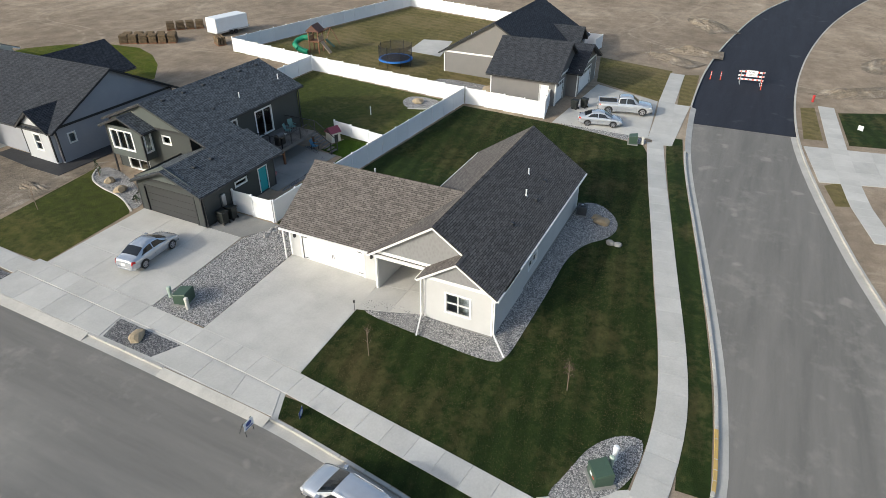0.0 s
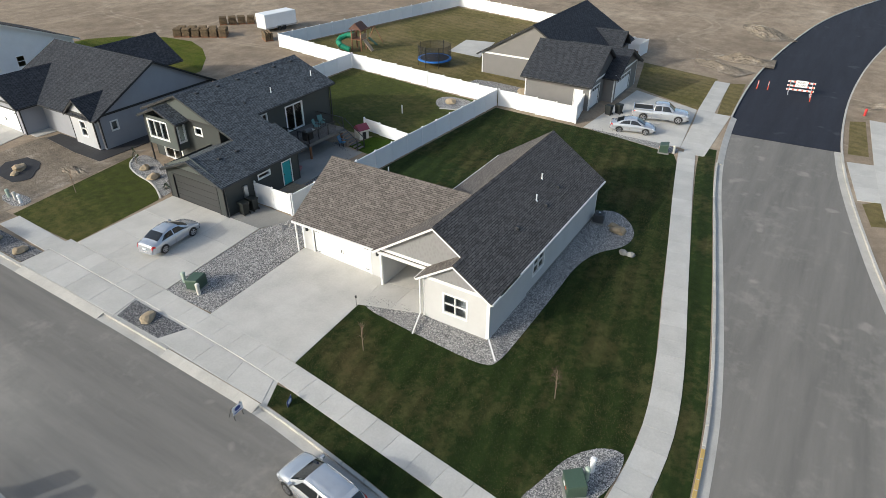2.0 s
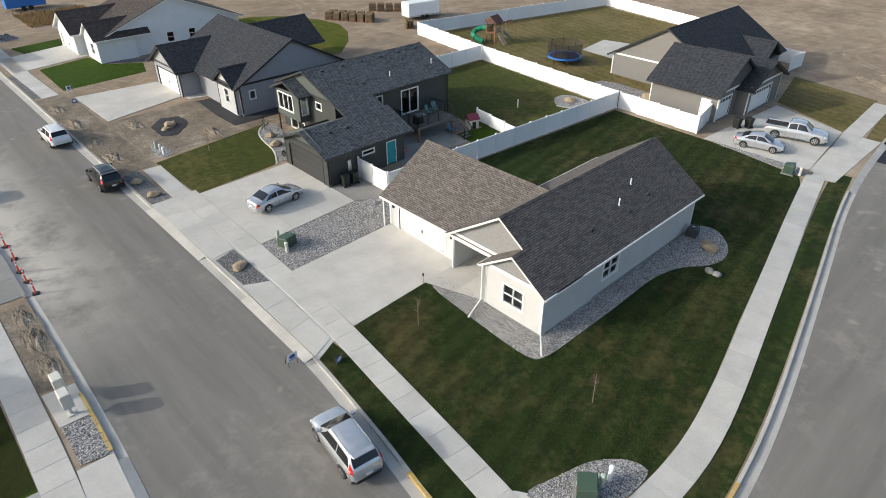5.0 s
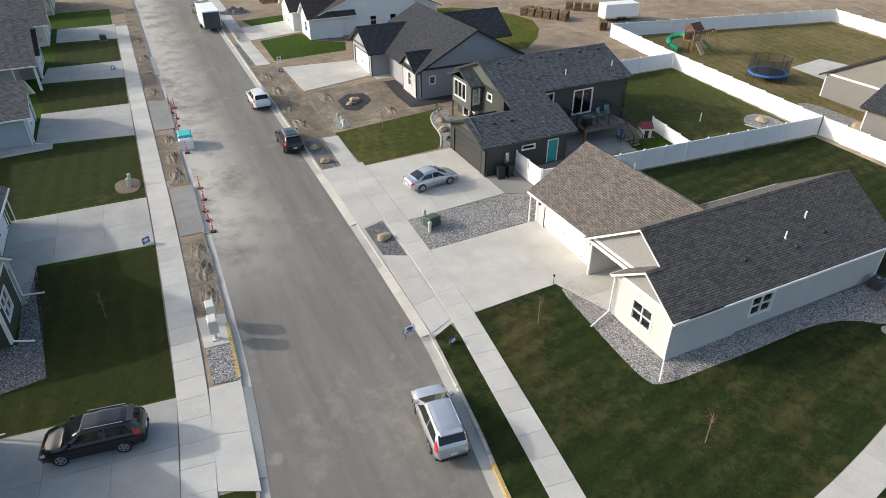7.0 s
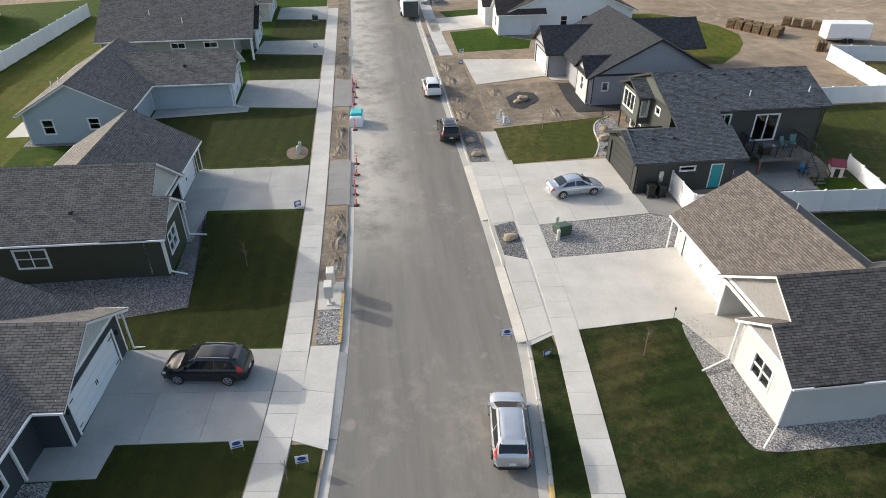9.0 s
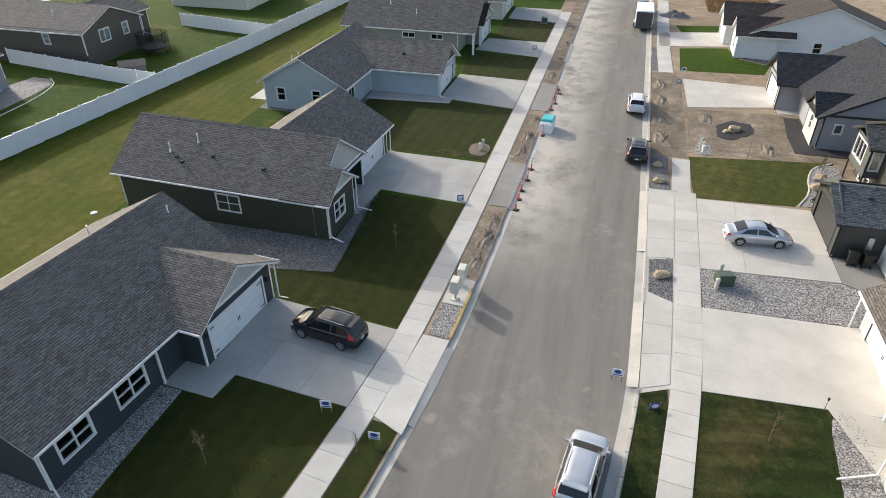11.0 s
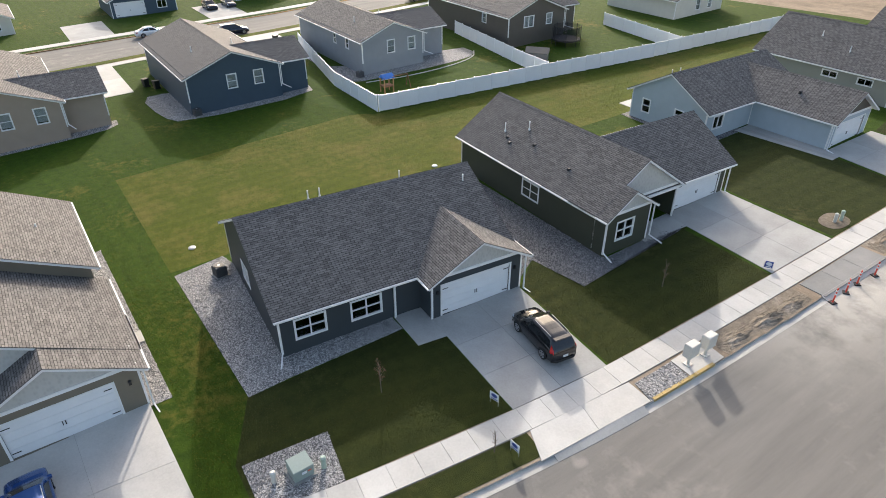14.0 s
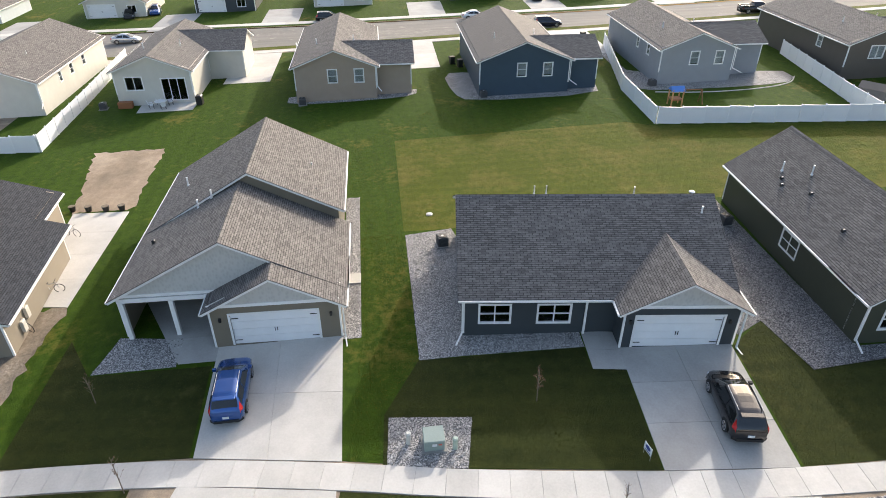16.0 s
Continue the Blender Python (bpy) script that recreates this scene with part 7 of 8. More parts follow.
# ---- soil heaps ----
def heap(x, y, rx, ry, h, mat, label, seed=1):
    bm = bmesh.new()
    bmesh.ops.create_grid(bm, x_segments=36, y_segments=36, size=1)
    for v in bm.verts:
        d = v.co.length
        k = max(0.0, 1 - d) ** 1.2
        n_ = noise.fractal(Vector((v.co.x * 3 + seed, v.co.y * 3, seed)), 1.0, 2.0, 4)
        v.co = Vector((v.co.x * rx, v.co.y * ry, max(-0.04, h * (k + 0.35 * n_ * min(1, k * 3))) - 0.03))
    me = bpy.data.meshes.new("dirt_mound")
    bm.to_mesh(me)
    bm.free()
    me.materials.append(mat)
    ob = new("dirt_mound", me)
    ob.matrix_world = pose(x, y, gz(x, y), 0, 0, seed * 31 if rx > 1 else 0)
    tagged(ob, label, "soil heap")


heap(107, -9, 6, 3, 0.9, DIRT2, "rough heap of dug soil beside new road", 1)
heap(83, -6.5, 5, 2, 0.7, DIRT2, "low heap of tan clods by kerb", 2)
heap(88, -9, 4.5, 2.2, 1.0, DIRT2, "rubble heap by new kerb", 3)
heap(79, -29, 7, 2.0, 0.8, DIRT2, "long low soil heap beside new kerb", 4)
heap(95, -34, 6, 3, 0.8, DIRT2, "low soil heap on bare lot", 5)
heap(9.0, 80.5, 2.6, 1.8, 0.9, GRAVEL2, "heap of grey gravel beside street", 6)
for i, (y, h) in enumerate(((9.5, 0.22), (12.5, 0.3), (15, 0.22), (27.5, 0.25), (31, 0.3), (35, 0.25), (49, 0.25), (55, 0.3), (62, 0.3), (70, 0.3))):
    heap(-5.9 + 0.08 * (i % 3) + (0.15 if y > 24 else 0), y, 0.72, 1.9, h, DIRT2, "rough clods of soil in the verge", 7 + i)
for i, (x, y) in enumerate(((6.6, 34), (6.5, 38.5), (6.7, 44), (6.6, 49), (16, 33.5), (11, 40))):
    heap(x, y, 0.9, 2.2, 0.28, DIRT2, "rough clods of dug soil", 30 + i)


# ---- sod pallets ----
def sod_row(a, b, rows, h):
    A, B = Vector(a), Vector(b)
    n = max(2, int((B - A).length / 1.25))
    d = (B - A).normalized()
    for i in range(n):
        p = A + (B - A) * ((i + 0.5) / n)
        t = thing("sod_pallet", p.x, p.y, "pallet of stacked brown sod rolls on bare soil", "sod pallet", math.degrees(math.atan2(d.y, d.x)) + random.uniform(-6, 6), None, "sod pallets")
        part("pallet", MB().box(-0.55, 0.55, -0.6, 0.6, 0, 0.13), WOOD, t)
        for k in range(5):
            for s in range(3):
                o = random.uniform(-0.05, 0.05)
                part("sod_roll", MB().tube((-0.52 + o, -0.4 + 0.4 * s, 0.25 + 0.19 * k), (0.52 + o, -0.4 + 0.4 * s, 0.25 + 0.19 * k), 0.17, 0.17, 8), SODM, t)


sod_row((49.5, 62.0), (54.0, 55.8), 1, 1)
sod_row((50.6, 62.6), (55.0, 56.6), 1, 1)
sod_row((58.0, 62.2), (62.2, 58.6), 1, 1)
sod_row((55.8, 49.4), (56.8, 51.0), 1, 1)

# ---- split-level house deck and yard things ----
dk = thing("timber_deck", 31.6, 19.2, "raised dark deck with black railing and stairs", "deck", 0, 0.5)
part("platform", MB().box(-2.4, 2.4, -1.25, 2.18, 1.5, 1.62), DECK, dk)
for k in range(23):
    part("board", MB().box(-2.42, 2.42, -1.25 + 0.147 * k, -1.11 + 0.147 * k, 1.62, 1.65), DECK, dk)
part("rim_board", MB().box(-2.45, 2.45, -1.3, -1.25, 1.35, 1.65), DECK, dk)
for x in (-2.2, 2.2):
    part("support_post", MB().box(x - 0.08, x + 0.08, -1.2, -1.04, -0.1, 1.5), WOOD, dk)
for x0, y0, x1, y1 in ((-2.4, -1.25, 1.3, -1.25), (-2.4, -1.25, -2.4, 2.15), (2.4, -1.25, 2.4, 2.15)):
    part("handrail", MB().beam((x0, y0, 2.65), (x1, y1, 2.65), 0.06, 0.05), BLACK, dk)
    n = int(math.hypot(x1 - x0, y1 - y0) / 0.13)
    for k in range(n + 1):
        x, y = x0 + (x1 - x0) * k / n, y0 + (y1 - y0) * k / n
        r_ = 0.035 if k % 10 == 0 else 0.009
        part("baluster", MB().box(x - r_, x + r_, y - r_, y + r_, 1.62, 2.66), BLACK, dk)
for k in range(8):
    part("stair_tread", MB().box(1.6, 2.5, -1.35 - 0.27 * k - 0.28, -1.35 - 0.27 * k, 1.4 - 0.18 * k, 1.45 - 0.18 * k), DECK, dk)
    part("stair_riser", MB().box(1.6, 2.5, -1.37 - 0.27 * k, -1.35 - 0.27 * k, 1.24 - 0.18 * k, 1.42 - 0.18 * k), DECK, dk)
for x in (1.55, 2.55):
    part("stair_rail", MB().beam((x, -1.3, 2.55), (x, -3.5, 1.1), 0.05, 0.05), BLACK, dk)
    part("stair_post", MB().box(x - 0.04, x + 0.04, -3.55, -3.47, 0, 1.15), BLACK, dk)


def lawn_chair(x, y, rot, z, mat, label):
    t = thing("deck_chair", x, y, label, "chair", rot, z)
    part("seat", MB().box(-0.25, 0.25, -0.25, 0.25, 0.38, 0.43, c=0.02), mat, t)
    part("backrest", MB().loft([[(-0.25, 0.22, 0.42), (0.25, 0.22, 0.42), (0.25, 0.26, 0.42), (-0.25, 0.26, 0.42)], [(-0.25, 0.4, 1.0), (0.25, 0.4, 1.0), (0.25, 0.44, 1.0), (-0.25, 0.44, 1.0)]]), mat, t)
    for sx in (-0.25, 0.25):
        part("armrest", MB().box(sx - 0.03, sx + 0.03, -0.25, 0.3, 0.6, 0.64), mat, t)
        for sy in (-0.22, 0.24):
            part("leg", MB().box(sx - 0.02, sx + 0.02, sy - 0.02, sy + 0.02, 0, 0.6), BLACK, t)


TEALC = plain("faded_teal_cloth", (0.1, 0.2, 0.2), None, 0.8)
lawn_chair(32.2, 19.6, 20, 2.15, TEALC, "faded teal folding chair on deck")
lawn_chair(33.2, 19.9, -20, 2.15, TEALC, "faded teal folding chair on deck")
lawn_chair(33.3, 17.6, 10, 0.56, flat("blue_plastic", (0.03, 0.16, 0.3), 0.4), "blue plastic chair on patio")
t = thing("barbecue_grill", 30.0, 18.8, "black barbecue grill on deck", "grill", 0, 2.15)
part("cart", MB().box(-0.45, 0.45, -0.25, 0.25, 0.0, 0.75), BLACK, t)
part("hood", MB().loft([[(-0.4, 0.28 * math.cos(a_), 0.75 + 0.28 * math.sin(a_)) for a_ in (0, 0.6, 1.2, 1.9, 2.5, 3.14)], [(0.4, 0.28 * math.cos(a_), 0.75 + 0.28 * math.sin(a_)) for a_ in (0, 0.6, 1.2, 1.9, 2.5, 3.14)]]), HVAC, t)
part("side_shelf", MB().box(0.45, 0.8, -0.22, 0.22, 0.72, 0.76), METAL, t)
t = thing("playhouse", 36.0, 17.4, "small red-roofed plastic playhouse by fence", "playhouse", -20)
part("wall_shell", MB().box(-0.5, 0.5, -0.5, 0.5, 0, 1.0), BEIGE, t)
part("roof", MB().loft([[(-0.6, -0.62, 0.95), (0.6, -0.62, 0.95), (0.6, 0.62, 0.95), (-0.6, 0.62, 0.95)], [(-0.6, -0.02, 1.45), (0.6, -0.02, 1.45), (0.6, 0.02, 1.45), (-0.6, 0.02, 1.45)]]), flat("maroon_plastic", (0.17, 0.03, 0.05), 0.5), t)
# no hole is cut: a black slab paints the doorway's dark inside
part("painted_dark_doorway", MB().box(-0.2, 0.2, -0.515, -0.5, 0, 0.75), BLACK, t)
t = thing("patio_cushion_seat", 26.6, 17.2, "pinkish cushioned bench on patio", "bench", 30, 0.56)
part("seat", MB().box(-0.55, 0.55, -0.3, 0.3, 0.25, 0.45, c=0.05), plain("pink_cushion", (0.3, 0.13, 0.13), None, 0.8), t)
part("backrest", MB().box(-0.55, 0.55, 0.2, 0.35, 0.4, 0.85, c=0.05), BEIGE, t)

# play set in the dry lawn
t = thing("play_set", 60.2, 36.6, "cedar play set with green tube slide and swings", "play set", 10)
for x in (-0.7, 0.7):
    for y in (-0.7, 0.7):
        part("post", MB().box(x - 0.07, x + 0.07, y - 0.07, y + 0.07, 0, 2.9), WOOD, t)
part("floor", MB().box(-0.8, 0.8, -0.8, 0.8, 1.45, 1.55), WOOD, t)
for s in (-1, 1):
    part("side_panel", MB().box(-0.78, 0.78, s * 0.75 - 0.03, s * 0.75 + 0.03, 1.6, 2.2), plain("pale_cedar", (0.4, 0.28, 0.18), None, 0.8), t)
part("roof", MB().loft([[(-1.0, -1.0, 2.85), (1.0, -1.0, 2.85), (1.0, 1.0, 2.85), (-1.0, 1.0, 2.85)], [(-1.0, -0.03, 3.7), (1.0, -0.03, 3.7), (1.0, 0.03, 3.7), (-1.0, 0.03, 3.7)]]), plain("brown_shingle", (0.12, 0.06, 0.045), None, 0.8), t)
part("climbing_ramp", MB().loft([[(-0.4, -0.85, 1.5), (0.4, -0.85, 1.5), (0.4, -0.8, 1.45), (-0.4, -0.8, 1.45)], [(-0.4, -2.1, 0.03), (0.4, -2.1, 0.03), (0.4, -2.0, 0.0), (-0.4, -2.0, 0.0)]]), plain("pale_cedar", (0.45, 0.33, 0.22), None, 0.8), t)
sl = MB()
pts_ = [(0, 0.8 + 0.25 * 0, 1.9), (-0.2, 1.7, 1.85), (-0.8, 2.4, 1.55), (-1.6, 2.4, 1.2), (-2.0, 1.7, 0.85), (-1.9, 1.0, 0.55), (-1.8, 0.5, 0.42)]
for p, q in zip(pts_, pts_[1:]):
    sl.tube(p, q, 0.36, 0.36, 12)
part("tube_slide", sl, plain("green_plastic", (0.02, 0.22, 0.12), None, 0.4), t)
part("swing_beam", MB().beam((0.7, 0, 2.3), (4.4, -0.2, 2.3), 0.1, 0.14), WOOD, t)
for s in (-1, 1):
    part("swing_leg", MB().beam((4.4, -0.2, 2.3), (4.6, s * 1.2 - 0.2, 0), 0.09, 0.09), WOOD, t)
for x in (1.9, 3.2):
    for s in (-0.22, 0.22):
        part("swing_chain", MB().tube((x + s, -0.1, 2.3), (x + s, -0.1, 0.6), 0.01, 0.01, 5), METAL, t)
    part("swing_seat", MB().box(x - 0.24, x + 0.24, -0.2, 0.0, 0.57, 0.6), RUBBER, t)
part("green_slide", MB().loft([[(1.0, -0.9, 1.5), (1.5, -0.9, 1.5), (1.5, -0.9, 1.42), (1.0, -0.9, 1.42)], [(2.4, -1.4, 0.2), (2.9, -1.4, 0.2), (2.9, -1.4, 0.1), (2.4, -1.4, 0.1)]]), flat("green_slide", (0.02, 0.1, 0.05), 0.4), t)


def trampoline(x, y, R_, pad, label):
    t = thing("trampoline", x, y, label, "trampoline")

    def ring(r_, z):
        return [(r_ * math.cos(6.2832 * i / 32), r_ * math.sin(6.2832 * i / 32), z) for i in range(32)]

    part("mat", MB().loft([ring(R_ - 0.3, 0.86), ring(R_ - 0.3, 0.88)]), flat("black_mesh", (0.02, 0.02, 0.03), 0.8), t)
    part("safety_pad", MB().loft([ring(R_ - 0.32, 0.9), ring(R_, 0.9), ring(R_ + 0.02, 0.72), ring(R_ - 0.32, 0.84)], caps=False), pad, t)
    m, nt, b = start("net_mesh", 0.8)
    b.inputs["Base Color"].default_value = (0.02, 0.02, 0.025, 1)
    b.inputs["Alpha"].default_value = 0.45
    part("net", MB().loft([ring(R_ - 0.1, 0.9), ring(R_ - 0.1, 2.6)], caps=False), m, t)
    for i in range(8):
        an = 6.2832 * i / 8
        part("net_pole", MB().tube((R_ * math.cos(an), R_ * math.sin(an), 0), (R_ * math.cos(an), R_ * math.sin(an), 2.7), 0.035), BLACK, t)


trampoline(60.7, 24.5, 2.2, BLUEP, "round trampoline with blue pad and safety net")
trampoline(-57.8, 45.3, 2.0, RUBBER, "round black trampoline with safety net")
t = thing("swing_set", -56.5, 15.0, "small wooden swing set with blue roof", "swing set", 90)
for x in (-0.6, 0.6):
    for y in (-0.5, 0.5):
        part("post", MB().box(x - 0.06, x + 0.06, y - 0.06, y + 0.06, 0, 1.9), plain("honey_timber", (0.4, 0.22, 0.1), None, 0.8), t)
part("roof", MB().loft([[(-0.75, -0.65, 1.75), (0.75, -0.65, 1.75), (0.75, 0.65, 1.75), (-0.75, 0.65, 1.75)], [(-0.75, -0.02, 2.2), (0.75, -0.02, 2.2), (0.75, 0.02, 2.2), (-0.75, 0.02, 2.2)]]), BLUEP, t)
part("platform", MB().box(-0.65, 0.65, -0.55, 0.55, 0.7, 0.85), WOOD, t)
part("swing_beam", MB().beam((0.6, 0, 1.7), (2.9, 0, 1.7), 0.09, 0.1), WOOD, t)
for s in (-0.6, 0.6):
    part("swing_leg", MB().beam((2.9, 0, 1.7), (3.0, s, 0), 0.08, 0.08), WOOD, t)
t = thing("garden_shed", -54.8, 37.2, "low grey storage shed with pitched roof", "shed", 40)
part("wall_shell", MB().box(-1.4, 1.4, -0.9, 0.9, 0, 1.2), S_H5, t)
part("roof", MB().loft([[(-1.55, -1.05, 1.15), (1.55, -1.05, 1.15), (1.55, 1.05, 1.15), (-1.55, 1.05, 1.15)], [(-1.55, -0.02, 1.7), (1.55, -0.02, 1.7), (1.55, 0.02, 1.7), (-1.55, 0.02, 1.7)]]), plain("brown_panel", (0.2, 0.17, 0.14), None, 0.8), t)
t = thing("garden_table", -66.6, -43.8, "white garden table on patio", "table", 0)
part("tabletop", MB().cyl(0, 0, 0.7, 0.74, 0.7, 0.7, 16), WHITE, t)
part("leg", MB().cyl(0, 0, 0, 0.7, 0.06), WHITE, t)
for i in range(4):
    an = 1.57 * i + 0.5
    lawn_chair(-66.6 + 1.1 * math.cos(an), -43.8 + 1.1 * math.sin(an), math.degrees(an) - 90, gz(0, -43.8) + 0.05, WHITE, "white garden chair on patio")
drive("patio_white", (-67.6, -46.4), (-67.6, -39.6), (-64.8, -39.8), (-64.8, -46.2), 2, 1, 0.05, CONC, "concrete patio behind white house")
t = thing("storage_bench", -67.0, -48.0, "orange-brown wooden storage bench", "bench", 90)
part("chest", MB().box(-0.8, 0.8, -0.35, 0.35, 0, 0.75, c=0.03), plain("orange_timber", (0.3, 0.12, 0.05), None, 0.7), t)
t = thing("barbecue_grill", -66.8, -39.3, "dark covered grill on patio", "grill", 0)
part("cover", MB().box(-0.45, 0.45, -0.35, 0.35, 0, 1.15, c=0.12), BLACK, t)
for x, y in ((-40.8, -44.2), (-40.6, -42.8), (-40.4, -41.3), (-40.4, -40.0)):
    t = thing("plant_pot", x, y, "empty dark plant pot on patio edge", "plant pot", 0, None, "pots along the patio edge")
    part("pot", MB().cyl(0, 0, 0.04, 0.5, 0.22, 0.3, 14), BLACK, t)
    part("soil", MB().cyl(0, 0, 0.5, 0.52, 0.26, 0.26, 14), DIRT2, t)


def bicycle(x, y, rot):
    t = thing("bicycle", x, y, "small dark bicycle leaning by house wall", "bicycle", rot)
    for bx in (-0.5, 0.5):
        w = MB()
        for i in range(20):
            a0, a1 = 6.2832 * i / 20, 6.2832 * (i + 1) / 20
            w.tube((bx + 0.33 * math.cos(a0), 0, 0.35 + 0.33 * math.sin(a0)), (bx + 0.33 * math.cos(a1), 0, 0.35 + 0.33 * math.sin(a1)), 0.025, 0.025, 5)
        part("wheel", w, RUBBER, t)
    f = MB()
    for p, q in (((-0.5, 0, 0.35), (-0.1, 0, 0.3)), ((-0.1, 0, 0.3), (-0.2, 0, 0.85)), ((-0.2, 0, 0.75), (0.38, 0, 0.78)), ((-0.1, 0, 0.3), (0.4, 0, 0.75)), ((0.36, 0, 0.95), (0.5, 0, 0.35)), ((-0.5, 0, 0.35), (-0.2, 0, 0.75))):
        f.tube(p, q, 0.022, 0.022, 6)
    part("frame", f, METAL, t)
    part("saddle", MB().box(-0.3, -0.08, -0.06, 0.06, 0.85, 0.9, c=0.02), BLACK, t)
    part("handlebar", MB().tube((0.36, -0.27, 0.98), (0.36, 0.27, 0.98), 0.015), BLACK, t)


bicycle(-36.5, -42.6, 70)
bicycle(-28.6, -40.9, 100)
bicycle(-24.6, -40.9, 60)
t = thing("meter_cabinet", -24.9, -12.75, "grey electric meter on charcoal house wall", "electric meter", -5)
part("meter_box", MB().box(-0.2, 0.2, -0.16, 0.0, 0.9, 1.8, c=0.03), METAL, t)
part("conduit", MB().cyl(0, -0.08, 0, 0.9, 0.03), METAL, t)
t = thing("step_pad", -27.3, -20.1, "pale concrete step pad beside wall", "step")
part("slab", MB().box(-0.6, 0.6, -0.45, 0.45, 0, 0.14, c=0.02), CONC, t)


# ---- stones and blades ----
def inside(pts, xy):
    x, y = xy[:, 0], xy[:, 1]
    hit = np.zeros(len(xy), bool)
    for (x0, y0), (x1, y1) in zip(pts, pts[1:] + pts[:1]):
        if y0 == y1:
            continue
        c = ((y0 > y) != (y1 > y)) & (x < (x1 - x0) * (y - y0) / (y1 - y0) + x0)
        hit ^= c
    return hit


def spread(pts, density, rng):
    p = np.array(pts)
    lo, hi = p.min(0), p.max(0)
    n = int((hi - lo).prod() * density)
    xy = lo + rng.random((n, 2)) * (hi - lo)
    return xy[inside([tuple(q) for q in pts], xy)]


def many(name, V, F, mat, label, category):
    me = bpy.data.meshes.new(name)
    me.from_pydata(V.tolist(), [], F.tolist())
    me.materials.append(mat)
    return tagged(new(name, me), label, category, kind="stuff")


def island_mat(name, stops, rough=0.85, translucent=0.0, dry=None):
    m, nt, b = start(name, rough, spec=0.2)
    g = nt.nodes.new("ShaderNodeNewGeometry")
    col = ramp(nt, g.outputs["Random Per Island"], stops)
    if dry:
        v = pos(nt)
        mk = nd(nt, "Math")
        mk.operation = "MULTIPLY_ADD"
        nt.links.new(noisy(nt, v, 1.3, 6, 0.7), mk.inputs[0])
        mk.inputs[1].default_value = 0.6
        nt.links.new(noisy(nt, v, 0.16, 5), mk.inputs[2])
        col = mixc(nt, ramp(nt, mk.outputs[0], [(0.76, (0, 0, 0)), (0.98, (0.9,) * 3)]), col, dry)
    nt.links.new(col, b.inputs["Base Color"])
    if translucent:
        tr = nt.nodes.new("ShaderNodeBsdfTranslucent")
        nt.links.new(col, tr.inputs[0])
        mx = nt.nodes.new("ShaderNodeMixShader")
        mx.inputs[0].default_value = translucent
        nt.links.new(b.outputs[0], mx.inputs[1])
        nt.links.new(tr.outputs[0], mx.inputs[2])
        nt.links.new(mx.outputs[0], nt.nodes["Material Output"].inputs[0])
    return m


rng = np.random.default_rng(5)
CHIP = island_mat("gravel_stones", [(0.0, (0.09, 0.09, 0.09)), (0.45, (0.24, 0.235, 0.23)), (0.8, (0.4, 0.385, 0.37)), (1.0, (0.55, 0.53, 0.51))])
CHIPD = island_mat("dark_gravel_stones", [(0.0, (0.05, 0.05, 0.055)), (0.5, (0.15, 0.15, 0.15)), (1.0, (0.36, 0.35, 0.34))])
OCT = np.array([(1, 0, 0), (0, 1, 0), (-1, 0, 0), (0, -1, 0), (0, 0, 0.8), (0, 0, -0.6)], float)
OF = np.array([(0, 1, 4), (1, 2, 4), (2, 3, 4), (3, 0, 4), (1, 0, 5), (2, 1, 5), (3, 2, 5), (0, 3, 5)])
for pts, top, mat in BEDS:
    c = np.array(pts).mean(0)
    near = abs(c[0]) < 40 and c[1] < 22
    xy = spread(pts, 42 if near else 10, rng)
    n = len(xy)
    if not n:
        continue
    s = rng.uniform(0.03, 0.062, (n, 1, 1)) * np.array([1.15, 0.9, 0.75])
    a_ = rng.random(n) * 6.28
    rot = np.stack([np.stack([np.cos(a_), -np.sin(a_), 0 * a_], -1), np.stack([np.sin(a_), np.cos(a_), 0 * a_], -1), np.stack([0 * a_, 0 * a_, 1 + 0 * a_], -1)], 1)
    v = np.einsum("nij,nkj->nki", rot, OCT[None] * s * rng.uniform(0.75, 1.25, (n, 6, 1)))
    v += np.concatenate([xy, (K * xy[:, 1] + top + 0.012)[:, None]], 1)[:, None]
    f = OF[None] + 6 * np.arange(n)[:, None, None]
    many("gravel_stones", v.reshape(-1, 3), f.reshape(-1, 3), CHIPD if mat is GRAVEL2 else CHIP, "loose grey stones on the gravel bed", "gravel")


def blades(pts, density, mat, label, h=0.05):
    xy = spread(pts, density, rng)
    n = len(xy)
    a_ = rng.random(n) * 6.28
    w, hh = rng.uniform(0.012, 0.03, n), rng.uniform(0.5, 1.3, n) * h
    d = np.stack([np.cos(a_), np.sin(a_)], 1) * w[:, None]
    z = K * xy[:, 1] + 0.015
    lean = rng.normal(0, 0.03, (n, 2))
    v = np.stack([np.c_[xy - d, z], np.c_[xy + d, z], np.c_[xy + lean, z + hh]], 1)
    many("grass_blades", v.reshape(-1, 3), np.arange(3 * n).reshape(-1, 3), mat, label, "grass")


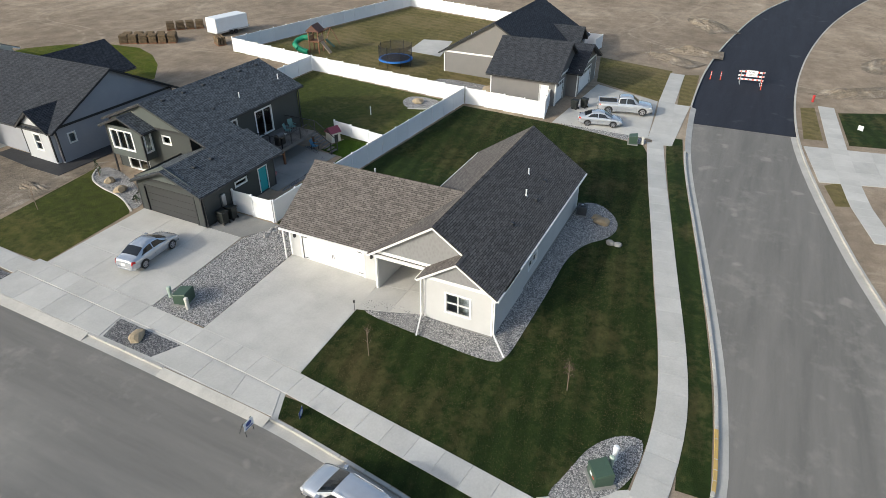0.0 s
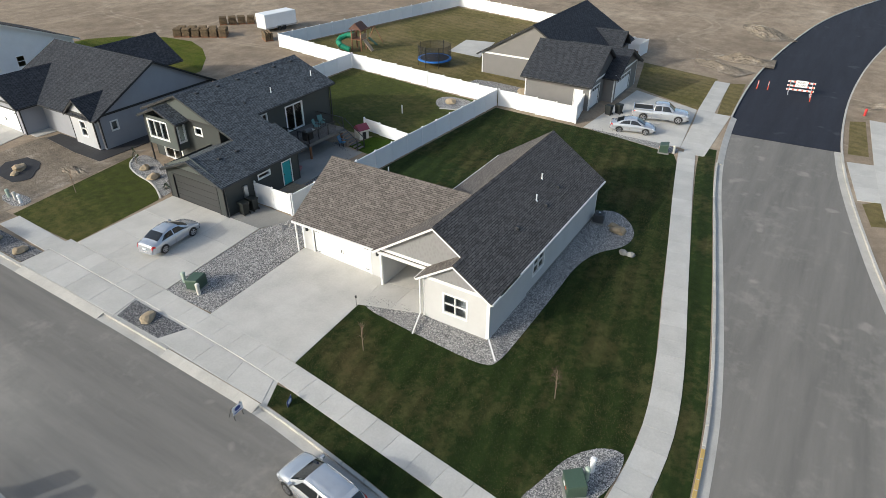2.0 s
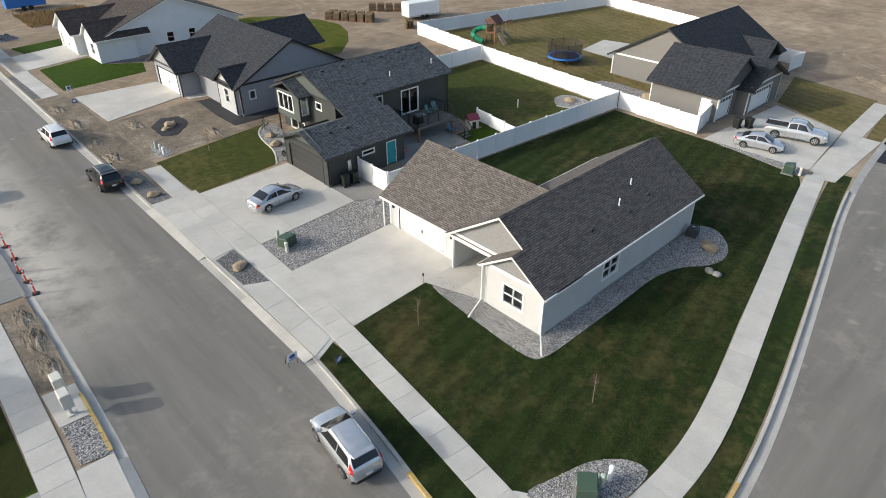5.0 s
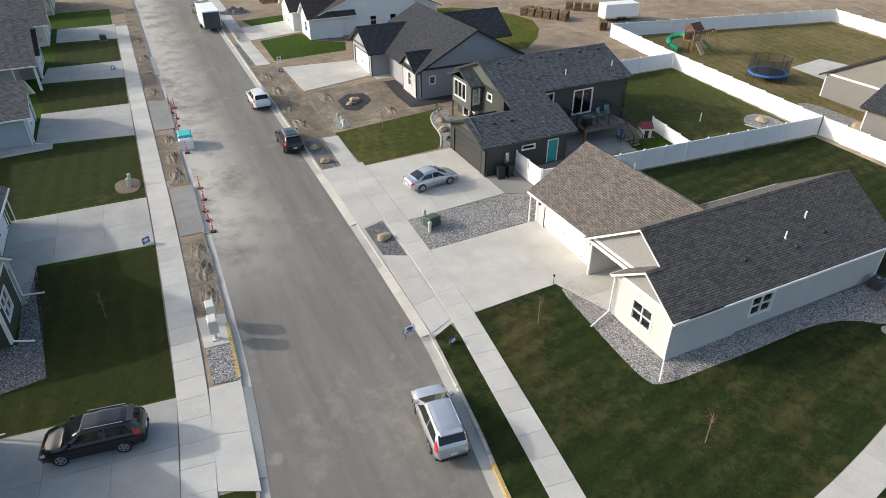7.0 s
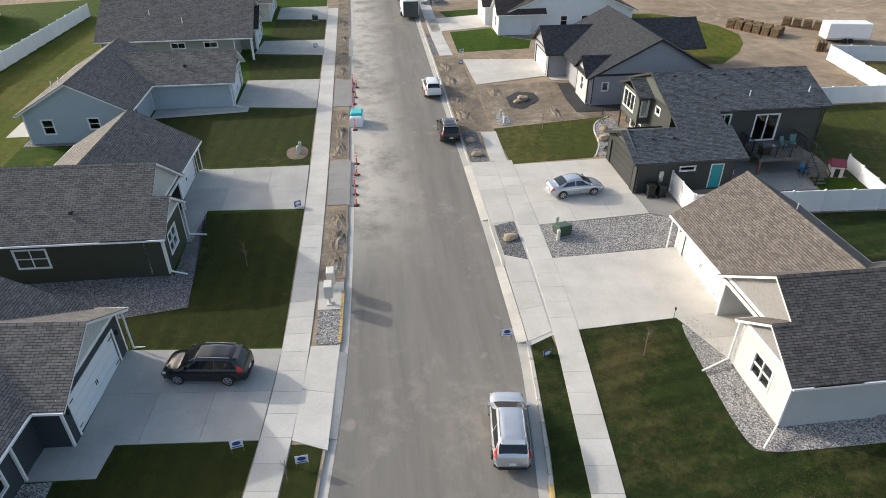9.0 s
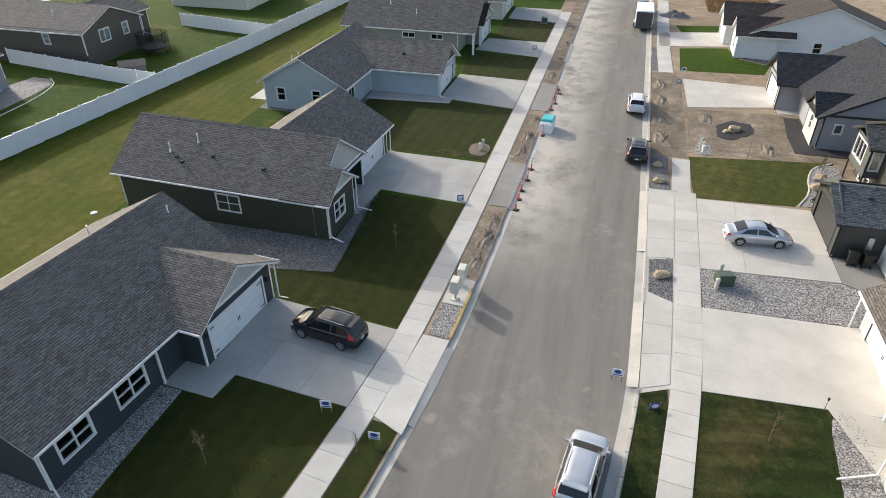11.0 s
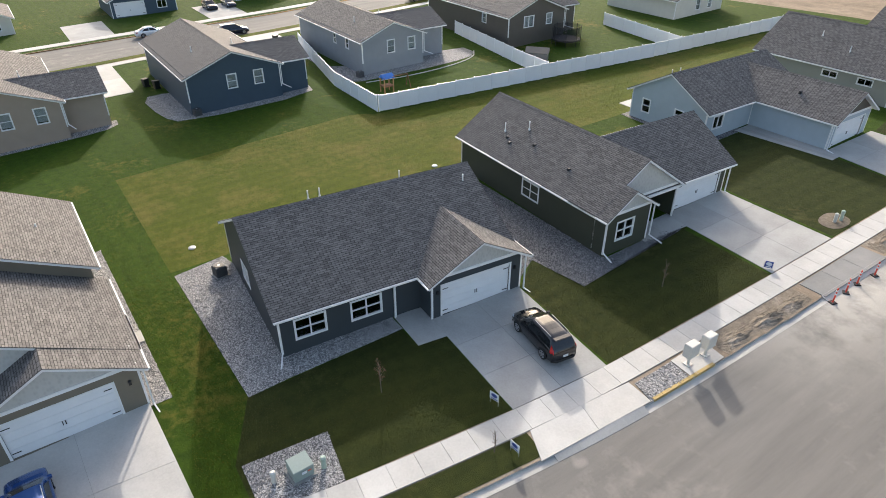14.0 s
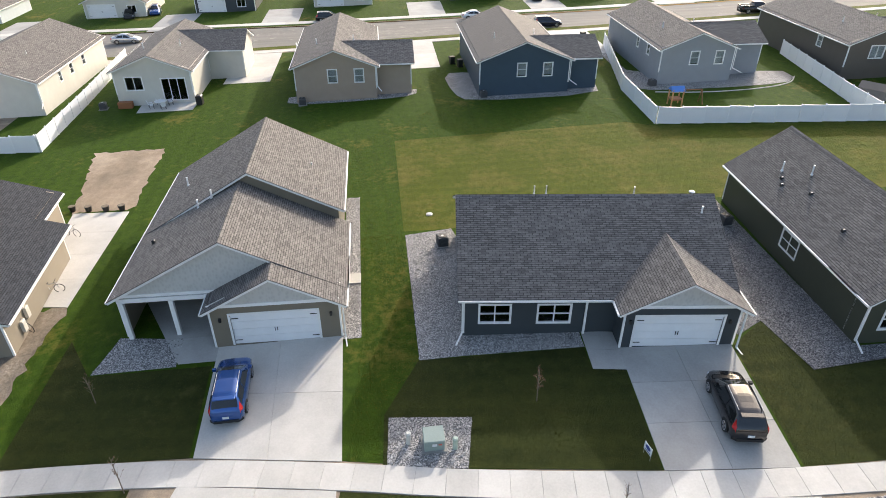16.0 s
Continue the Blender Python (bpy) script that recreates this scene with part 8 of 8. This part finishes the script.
# blade colours repeat it: dark front-lit corner, bright backlit west
BL_A = island_mat("frontlit_corner_blades", [(0.0, (0.0172, 0.02924, 0.00774)), (0.6, (0.03612, 0.0516, 0.0129)), (1.0, (0.086, 0.0774, 0.0301))], 0.7, 0.35, (0.1118, 0.086, 0.0387))
BL_W = island_mat("backlit_lush_blades", [(0.0, (0.02288, 0.0484, 0.00352)), (0.6, (0.0484, 0.088, 0.00616)), (1.0, (0.1144, 0.11, 0.01936))], 0.7, 0.6, (0.1496, 0.1276, 0.0264))
# sod blades carry the same painted shade
BL_S = island_mat("shaded_sod_blades", [(0.0, (0.01872, 0.02592, 0.00576)), (0.6, (0.04032, 0.0504, 0.01008)), (1.0, (0.0792, 0.072, 0.0216))], 0.7, 0.55, (0.0864, 0.0756, 0.0252))
FREE_A = [(8.57, 0.85), (8.17, -2.6), (7.72, -6.5), (7.36, -9.8), (6.95, -13.0), (9.1, -13.9), (12.2, -15.2), (12.9, -17.0), (16, -17.0), (20.8, -16.1), (26.6, -14.8), (34.3, -13.2), (48.4, -10.2), (51, -2), (51, 10), (36, 10.5), (36, -8.5), (34.4, -10.9), (32.4, -11.5), (30, -10.9), (28.8, -9.7), (26.6, -9.1), (14.9, -9.0), (13.9, -8.2), (14.3, -3), (14.5, 1.0)]
blades(FREE_A, 130, BL_A, "mown grass blades of the corner lawn")
blades([(6.7, 0.5), (5.45, -0.1), (5.0, -3.8), (4.6, -7.4), (4.1, -10.8), (5.5, -11.7), (6.0, -7.5), (6.45, -3.4), (6.72, -1.0)], 130, BL_A, "mown grass blades of the verge")
for q in ([(-9.4, -5.2), (-16.4, -4.7), (-16.45, -6.5), (-18.3, -6.4), (-18.4, -16.1), (-14.5, -18.3), (-11.2, -18.4)], [(-8.8, 1.5), (-17.2, 2.4), (-19.32, 5.02), (-14.87, 5.71), (-16.05, 18.15), (-15.5, 16.9), (-8.4, 16.7)], [(-12.9, -28), (-19.6, -28.3), (-19.6, -35.3), (-23, -37.5), (-13.3, -37.5)], [(-11.6, -20.2), (-21, -19.5), (-33, -19.7), (-33, -16.5), (-18.5, -16.3), (-14.5, -18.4), (-11.1, -18.4)]):
    blades(q, 110, BL_W if q[0] == (-11.6, -20.2) else BL_S, "mown grass blades of front lawns")
blades([(-33.3, -12.7), (-33.3, -19.5), (-50, -22), (-62, -10), (-62, 5), (-52, 9), (-49.5, 28), (-46, 48), (-36, 48), (-35, 10)], 45, BL_W, "mown grass blades of back lawns")
